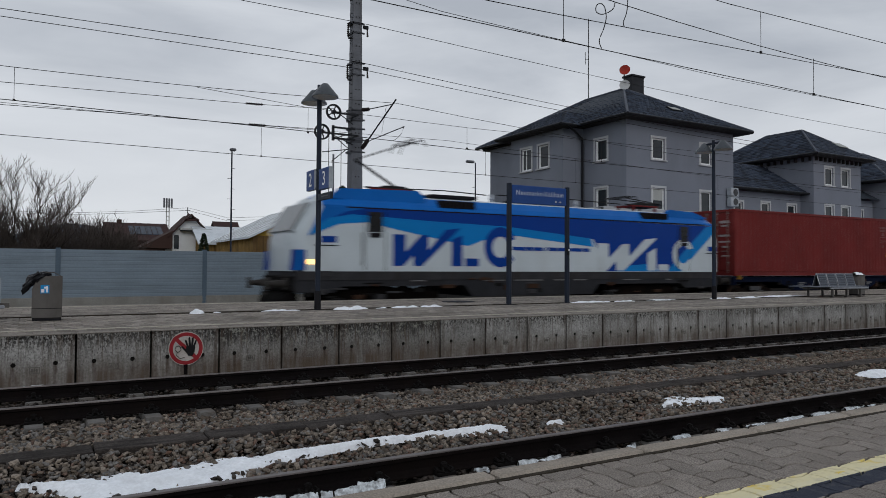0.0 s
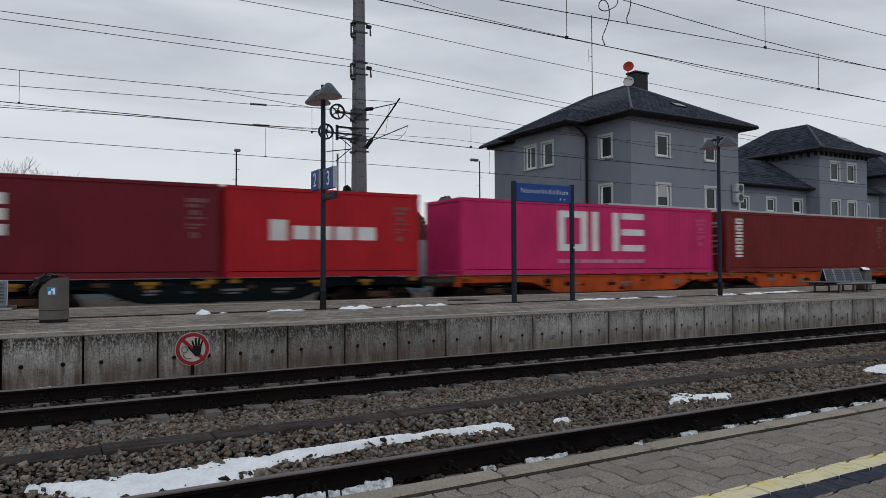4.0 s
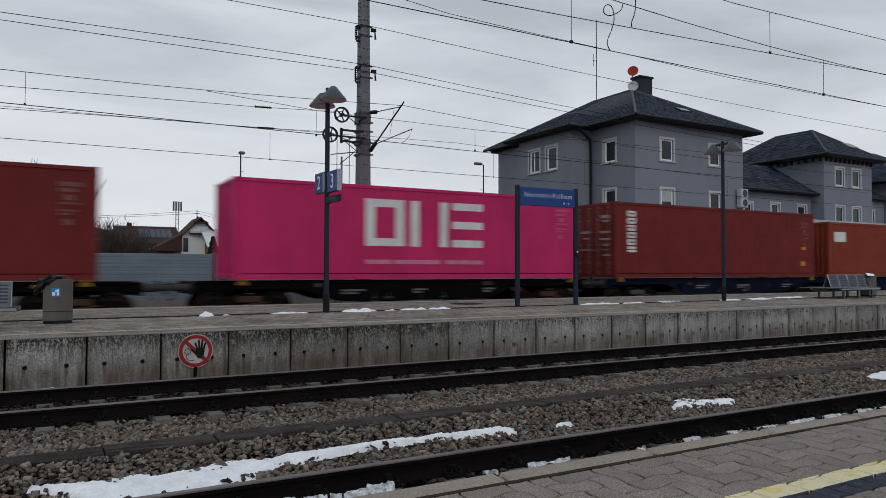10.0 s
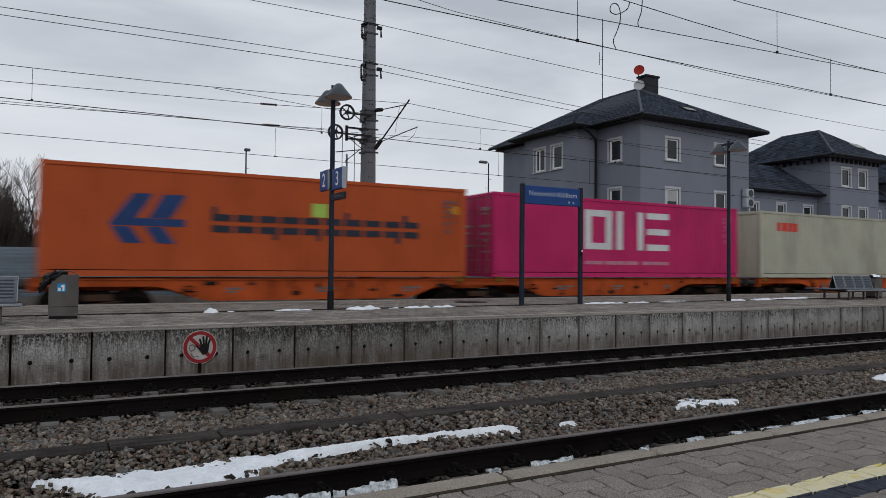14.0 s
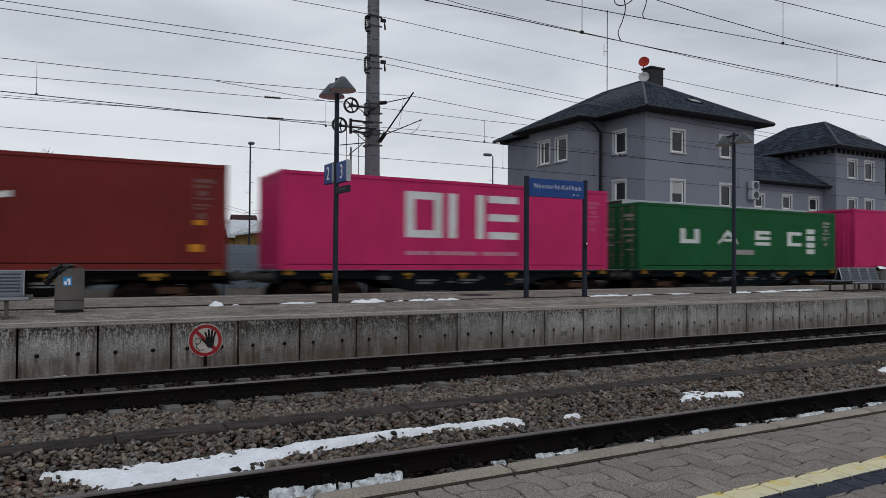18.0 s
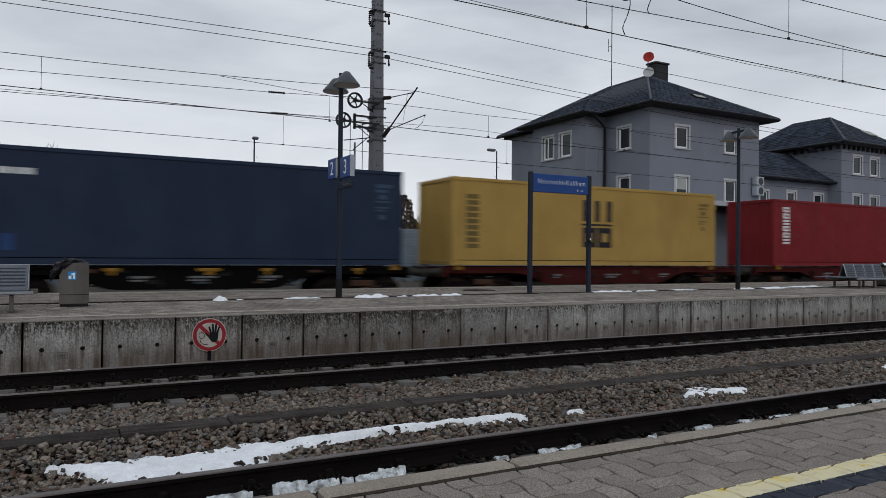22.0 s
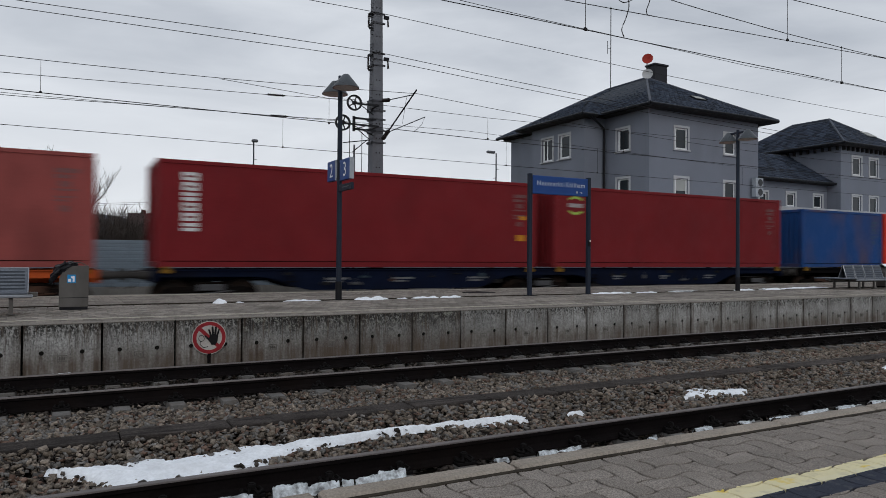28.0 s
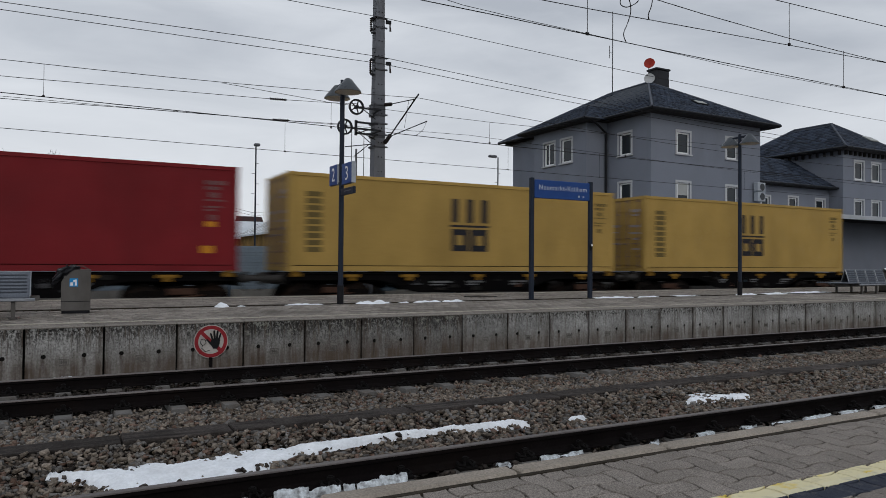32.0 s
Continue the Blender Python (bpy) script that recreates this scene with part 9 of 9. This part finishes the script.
for x0, z0, x1, z1, w in ((0.022, 0.03, -0.008, 0.125, 0.015), (0.055, 0.04, 0.045, 0.165, 0.016), (0.088, 0.04, 0.098, 0.160, 0.016), (0.118, 0.03, 0.146, 0.120, 0.014), (0.01, -0.05, -0.062, 0.030, 0.015)):
    d = math.hypot(x1 - x0, z1 - z0)
    ax, az = (z1 - z0) / d * w, -(x1 - x0) / d * w
    hand.prism([(x0 - ax, z0 - az), (x0 + ax, z0 + az), (x1 + ax * 0.9, z1 + az * 0.9), (x1 + (x1 - x0) / d * w * 0.8, z1 + (z1 - z0) / d * w * 0.8), (x1 - ax * 0.9, z1 - az * 0.9)], "y", -0.0105, -0.0052)
part("pictogram", hand, M_BLACK, hs, "black raised palm")
part("pictogram_line", Shape().tube([(-0.13, -0.008, -0.055), (-0.165, -0.008, -0.01), (-0.15, -0.008, 0.035), (-0.11, -0.008, 0.045), (-0.085, -0.008, 0.02), (-0.075, -0.008, -0.02), (-0.10, -0.008, -0.045), (-0.13, -0.008, -0.055), (-0.14, -0.008, -0.10), (-0.09, -0.008, -0.15), (-0.02, -0.008, -0.14)], 0.005, 4), M_BLACK, hs, "thin black outline")
part("support", Shape().box(-0.025, 0.025, -0.003, 0.02, -0.40, -0.25), M_RAILSIDE, hs, "rusty support")


# ---------------------------------------------------------------- snow
def drift(name, label, spine, z, height, cell, seed, mat, rough=0.55, dome=False):
    """A thin patch of old snow along a spine of (x, y, half width), with a ragged edge."""
    xs = [s[0] for s in spine]
    wmax = max(s[2] for s in spine) * 1.5
    y0, y1 = min(s[1] for s in spine) - wmax, max(s[1] for s in spine) + wmax
    nx, ny = int((xs[-1] - xs[0]) / cell) + 1, int((y1 - y0) / cell) + 1
    hgt = np.zeros((nx, ny))
    for i in range(nx):
        x = xs[0] + i * cell
        c, w = np.interp(x, xs, [s[1] for s in spine]), np.interp(x, xs, [s[2] for s in spine])
        for j in range(ny):
            y = y0 + j * cell
            d = 1 - abs(y - c) / max(w, 1e-3)
            n1 = noise.noise(Vector((x * 3.1, y * 5.0, seed)))
            n2 = noise.noise(Vector((x * 14.0, y * 14.0, seed + 5)))
            hgt[i, j] = d + rough * n1 + 0.42 * rough * n2
    v, f, idx = [], [], {}

    def at(i, j):
        if (i, j) not in idx:
            h = max(hgt[i, j], 0.0)
            if dome:
                h *= max(0.02, 1 - (2 * i / max(nx - 1, 1) - 1) ** 2) ** 0.8 * (0.75 + 0.9 * noise.noise(Vector((i * cell * 6, 1.0, seed))))
            idx[i, j] = len(v)
            v.append((xs[0] + i * cell, y0 + j * cell, z + height * min(1.15, 1.25 * h ** 0.8) + 0.006 * noise.noise(Vector((i * 0.7, j * 0.7, seed))) - (0.02 if hgt[i, j] <= 0 else 0)))
        return idx[i, j]
    for i in range(nx - 1):
        for j in range(ny - 1):
            if max(hgt[i, j], hgt[i + 1, j], hgt[i, j + 1], hgt[i + 1, j + 1]) > 0:
                f.append((at(i, j), at(i + 1, j), at(i + 1, j + 1), at(i, j + 1)))
    me = raw_mesh(name, v, f, mat)
    me.shade_smooth()
    return tagged(new(name, me), label, "snow")


drift("snow_patch", "long thinning drift of old snow on the ballast", [(-0.10, 6.52, 0.004), (0.0, 6.47, 0.03), (0.15, 6.37, 0.13), (0.48, 6.13, 0.36), (0.75, 6.12, 0.36), (1.2, 6.11, 0.33), (1.5, 6.23, 0.27), (1.95, 6.37, 0.12), (2.5, 6.41, 0.055), (3.1, 6.46, 0.055), (3.6, 6.46, 0.04), (3.8, 6.40, 0.05), (4.3, 6.37, 0.10), (4.42, 6.24, 0.03)], -0.185, 0.05, 0.018, 1.0, M_SNOW, 0.6)
drift("snow_patch", "small patch of old snow on the ballast", [(6.90, 6.36, 0.03), (7.1, 6.42, 0.10), (7.3, 6.53, 0.20), (7.5, 6.52, 0.21), (7.68, 6.44, 0.10), (7.74, 6.40, 0.02)], -0.183, 0.032, 0.016, 8.0, M_SNOW, 0.7)
drift("snow_patch", "small patch of old snow on the ballast", [(7.62, 6.25, 0.02), (7.72, 6.32, 0.10), (7.86, 6.40, 0.15), (7.98, 6.36, 0.09), (8.04, 6.33, 0.01)], -0.183, 0.032, 0.016, 9.0, M_SNOW, 0.6)
drift("snow_patch", "tiny patch of old snow on the ballast", [(4.98, 6.27, 0.02), (5.1, 6.28, 0.05), (5.24, 6.28, 0.02)], -0.18, 0.04, 0.02, 3.0, M_SNOW, 0.7, True)
drift("snow_patch", "small patch of old snow on the ballast", [(11.6, 6.55, 0.05), (12.1, 6.6, 0.25), (12.8, 6.6, 0.10)], -0.17, 0.06, 0.025, 6.0, M_SNOW, 0.7, True)
drift("snow_patch", "tiny lump of snow at the foot of the wall", [(-0.12, 11.36, 0.03), (0.0, 11.36, 0.08), (0.14, 11.36, 0.03)], -0.17, 0.06, 0.02, 2.0, M_SNOW)
for i, (x, w, h) in enumerate(((1.07, 0.15, 0.07), (1.50, 0.12, 0.085), (1.76, 0.12, 0.07), (1.95, 0.045, 0.07), (2.11, 0.09, 0.065), (2.32, 0.11, 0.095), (3.36, 0.06, 0.045), (3.98, 0.22, 0.055), (5.11, 0.05, 0.05), (5.82, 0.12, 0.045), (6.48, 0.11, 0.045), (7.03, 0.17, 0.04), (7.62, 0.23, 0.045), (8.3, 0.22, 0.045), (8.95, 0.2, 0.045), (9.3, 0.1, 0.04), (10.4, 0.25, 0.045), (11.2, 0.2, 0.045))):
    drift("ice_lump", "dirty grey ice lump between the rails", [(x - w * 1.1, 5.10, 0.02), (x - w * 0.7, 5.11, 0.075), (x + w * 0.1, 5.09, 0.05), (x + w * 0.6, 5.115, 0.08), (x + w * 1.1, 5.10, 0.02)], -0.205, h, 0.012, 10.0 + i, M_ICE, 0.7)
for i, (x, y, L_, w, h) in enumerate(((2.76, 14.3, 0.14, 0.14, 0.088), (3.15, 14.32, 0.08, 0.06, 0.02), (4.45, 14.36, 0.42, 0.09, 0.035), (5.98, 14.28, 0.42, 0.16, 0.075), (7.35, 14.38, 0.36, 0.10, 0.05), (6.75, 14.36, 0.14, 0.07, 0.03), (8.05, 14.44, 0.30, 0.09, 0.045), (12.9, 14.42, 0.75, 0.10, 0.04),
                                           (14.2, 14.42, 0.40, 0.08, 0.03), (15.7, 14.5, 0.7, 0.08, 0.03), (18.2, 14.45, 0.5, 0.10, 0.045), (19.6, 14.5, 0.7, 0.12, 0.05), (21.4, 14.6, 1.3, 0.16, 0.06))):
    drift("snow_patch", "low lump of old snow along the platform's drain line", [(x - L_, y, 0.02), (x - L_ * 0.3, y, w), (x + L_ * 0.4, y, w * 0.8), (x + L_, y, 0.02)], ZI - 0.004, h * 0.9, 0.02 if L_ < 0.5 else 0.03, 30.0 + i, M_SNOW, 0.5, True)
drift("snow_patch", "cap of snow on the litter bin", [(24.93, 14.2, 0.08), (25.15, 14.2, 0.16), (25.37, 14.2, 0.08)], ZI + 0.745, 0.06, 0.03, 60.0, M_SNOW, 0.2)


# ---------------------------------------------------------------- wavy pavers of the near platform
PW = 0.121                       # a paver's width; it is twice as long
PX0, PY0 = -2.2, Y_EDGE - 0.119  # the corner that the bond starts from


def paver_shape(w, h, odd_x, odd_y, g=0.0050):
    """A wavy interlocking paver of w by h cells from its lower left corner, with a small chamfer."""
    a, n = 0.0125, 8

    def wave(q, odd):
        return a * math.sin(math.pi * q / PW + math.pi * odd)
    o = []
    for k in range(w * n):
        x = k * PW / n
        o.append((x, wave(x, odd_x)))
    for k in range(h * n):
        y = k * PW / n
        o.append((w * PW + wave(y, odd_y), y))
    for k in range(w * n):
        x = w * PW - k * PW / n
        o.append((x, h * PW + wave(x, odd_x)))
    for k in range(h * n):
        y = h * PW - k * PW / n
        o.append((wave(y, odd_y), y))
    cx, cy, m = w * PW / 2, h * PW / 2, len(o)

    def shrunk(d):
        return [(cx + (x - cx) * (1 - d / cx), cy + (y - cy) * (1 - d / cy)) for x, y in o]
    rim, top = shrunk(g), shrunk(g + 0.0022)
    return Shape().add([(x, y, -0.03) for x, y in rim] + [(x, y, -0.003) for x, y in rim] + [(x, y, 0.0) for x, y in top],
                       [(i, (i + 1) % m, m + (i + 1) % m, m + i) for i in range(m)] + [(m + i, m + (i + 1) % m, 2 * m + (i + 1) % m, 2 * m + i) for i in range(m)] + [tuple(range(2 * m, 3 * m))])


base_ = {(k_, ox, oy): paver_shape(w_, h_, ox, oy) for k_, w_, h_ in (("lying", 2, 1), ("standing", 1, 2), ("half", 1, 1)) for ox in (0, 1) for oy in (0, 1)}
paver_me = {k_: q.data("paver", M_PAVER) for k_, q in base_.items()}
rest_v, rest_f, made = [], [], 0
rng_p = random.Random(9)
for j in range(1, 30):
    for i in range(-2, 170):
        kind = (i + j) % 4
        if kind not in (0, 3):
            continue
        lying = ("lying" if kind == 0 else ("half" if j == 1 else "standing"), i % 2, j % 2)
        x, y = PX0 + i * PW, PY0 - j * PW
        if x < PX0 - 0.01:
            continue
        z = ZP + rng_p.uniform(-0.0018, 0.0014)
        if made < 300 and 1.2 < x < 6.4 and y > 1.55:
            place("paver", paver_me[lying], near_platform, m=pose(x + rng_p.uniform(-0.0016, 0.0016), y + rng_p.uniform(-0.0016, 0.0016), z, rng_p.uniform(-0.3, 0.3), rng_p.uniform(-0.3, 0.3), 0))
            made += 1
        else:
            n = len(rest_v)
            rest_v += [(x + p[0], y + p[1], z + p[2]) for p in base_[lying].v]
            rest_f += [tuple(k_ + n for k_ in f_) for f_ in base_[lying].f]
rest_me = bpy.data.meshes.new("paver_field")
rest_me.from_pydata(rest_v, [], rest_f)
rest_me.materials.append(M_PAVERI)
tagged(place("paver_field", rest_me, near_platform, "wavy grey concrete pavers in herringbone bond"), kind="stuff")
part("rear_paving", Shape().box(18.2, X_HI, -30, Y_EDGE - 0.16, ZP - 0.02, ZP - 0.002), M_PAVERI, near_platform)
part("rear_paving", Shape().box(X_LO, 18.2, -30, -0.60, ZP - 0.025, ZP - 0.007), M_PAVERI, near_platform)
part("rear_paving", Shape().box(X_LO, -2.02, -0.599, Y_EDGE - 0.133, ZP - 0.025, ZP - 0.007), M_PAVERI, near_platform)


# ---------------------------------------------------------------- what moves
def motions():
    steps = sorted({float(i) for i in range(33)} | {float(t) for t, _ in DRIFT})
    for ob, u, y, z in moving:
        walk(ob, [(t, pose(u - run(t), y, z)) for t in steps])
    turn = 0.46 * radians(80)
    for ob, u, dx in wheelsets:
        far = [t / 30 for t in range(0, 961) if -4.0 < u - run(t / 30) < 48.0]
        if not far:
            continue
        t, rows, last = far[0], [], -99.0
        g0 = run(far[0])
        for t in far:
            if run(t) - last >= turn * 0.8 or t == far[-1]:
                rows.append((t, run(t) - g0))
                last = run(t)
        keys = ([(0.0, 0.0)] if rows[0][0] > 0 else []) + rows
        if keys[-1][0] < 32.0:
            keys.append((32.0, keys[-1][1]))
        walk(ob, [(t, pose(dx, 0, 0.46, 0, -math.degrees(d / 0.46), 0)) for t, d in keys])


motions()
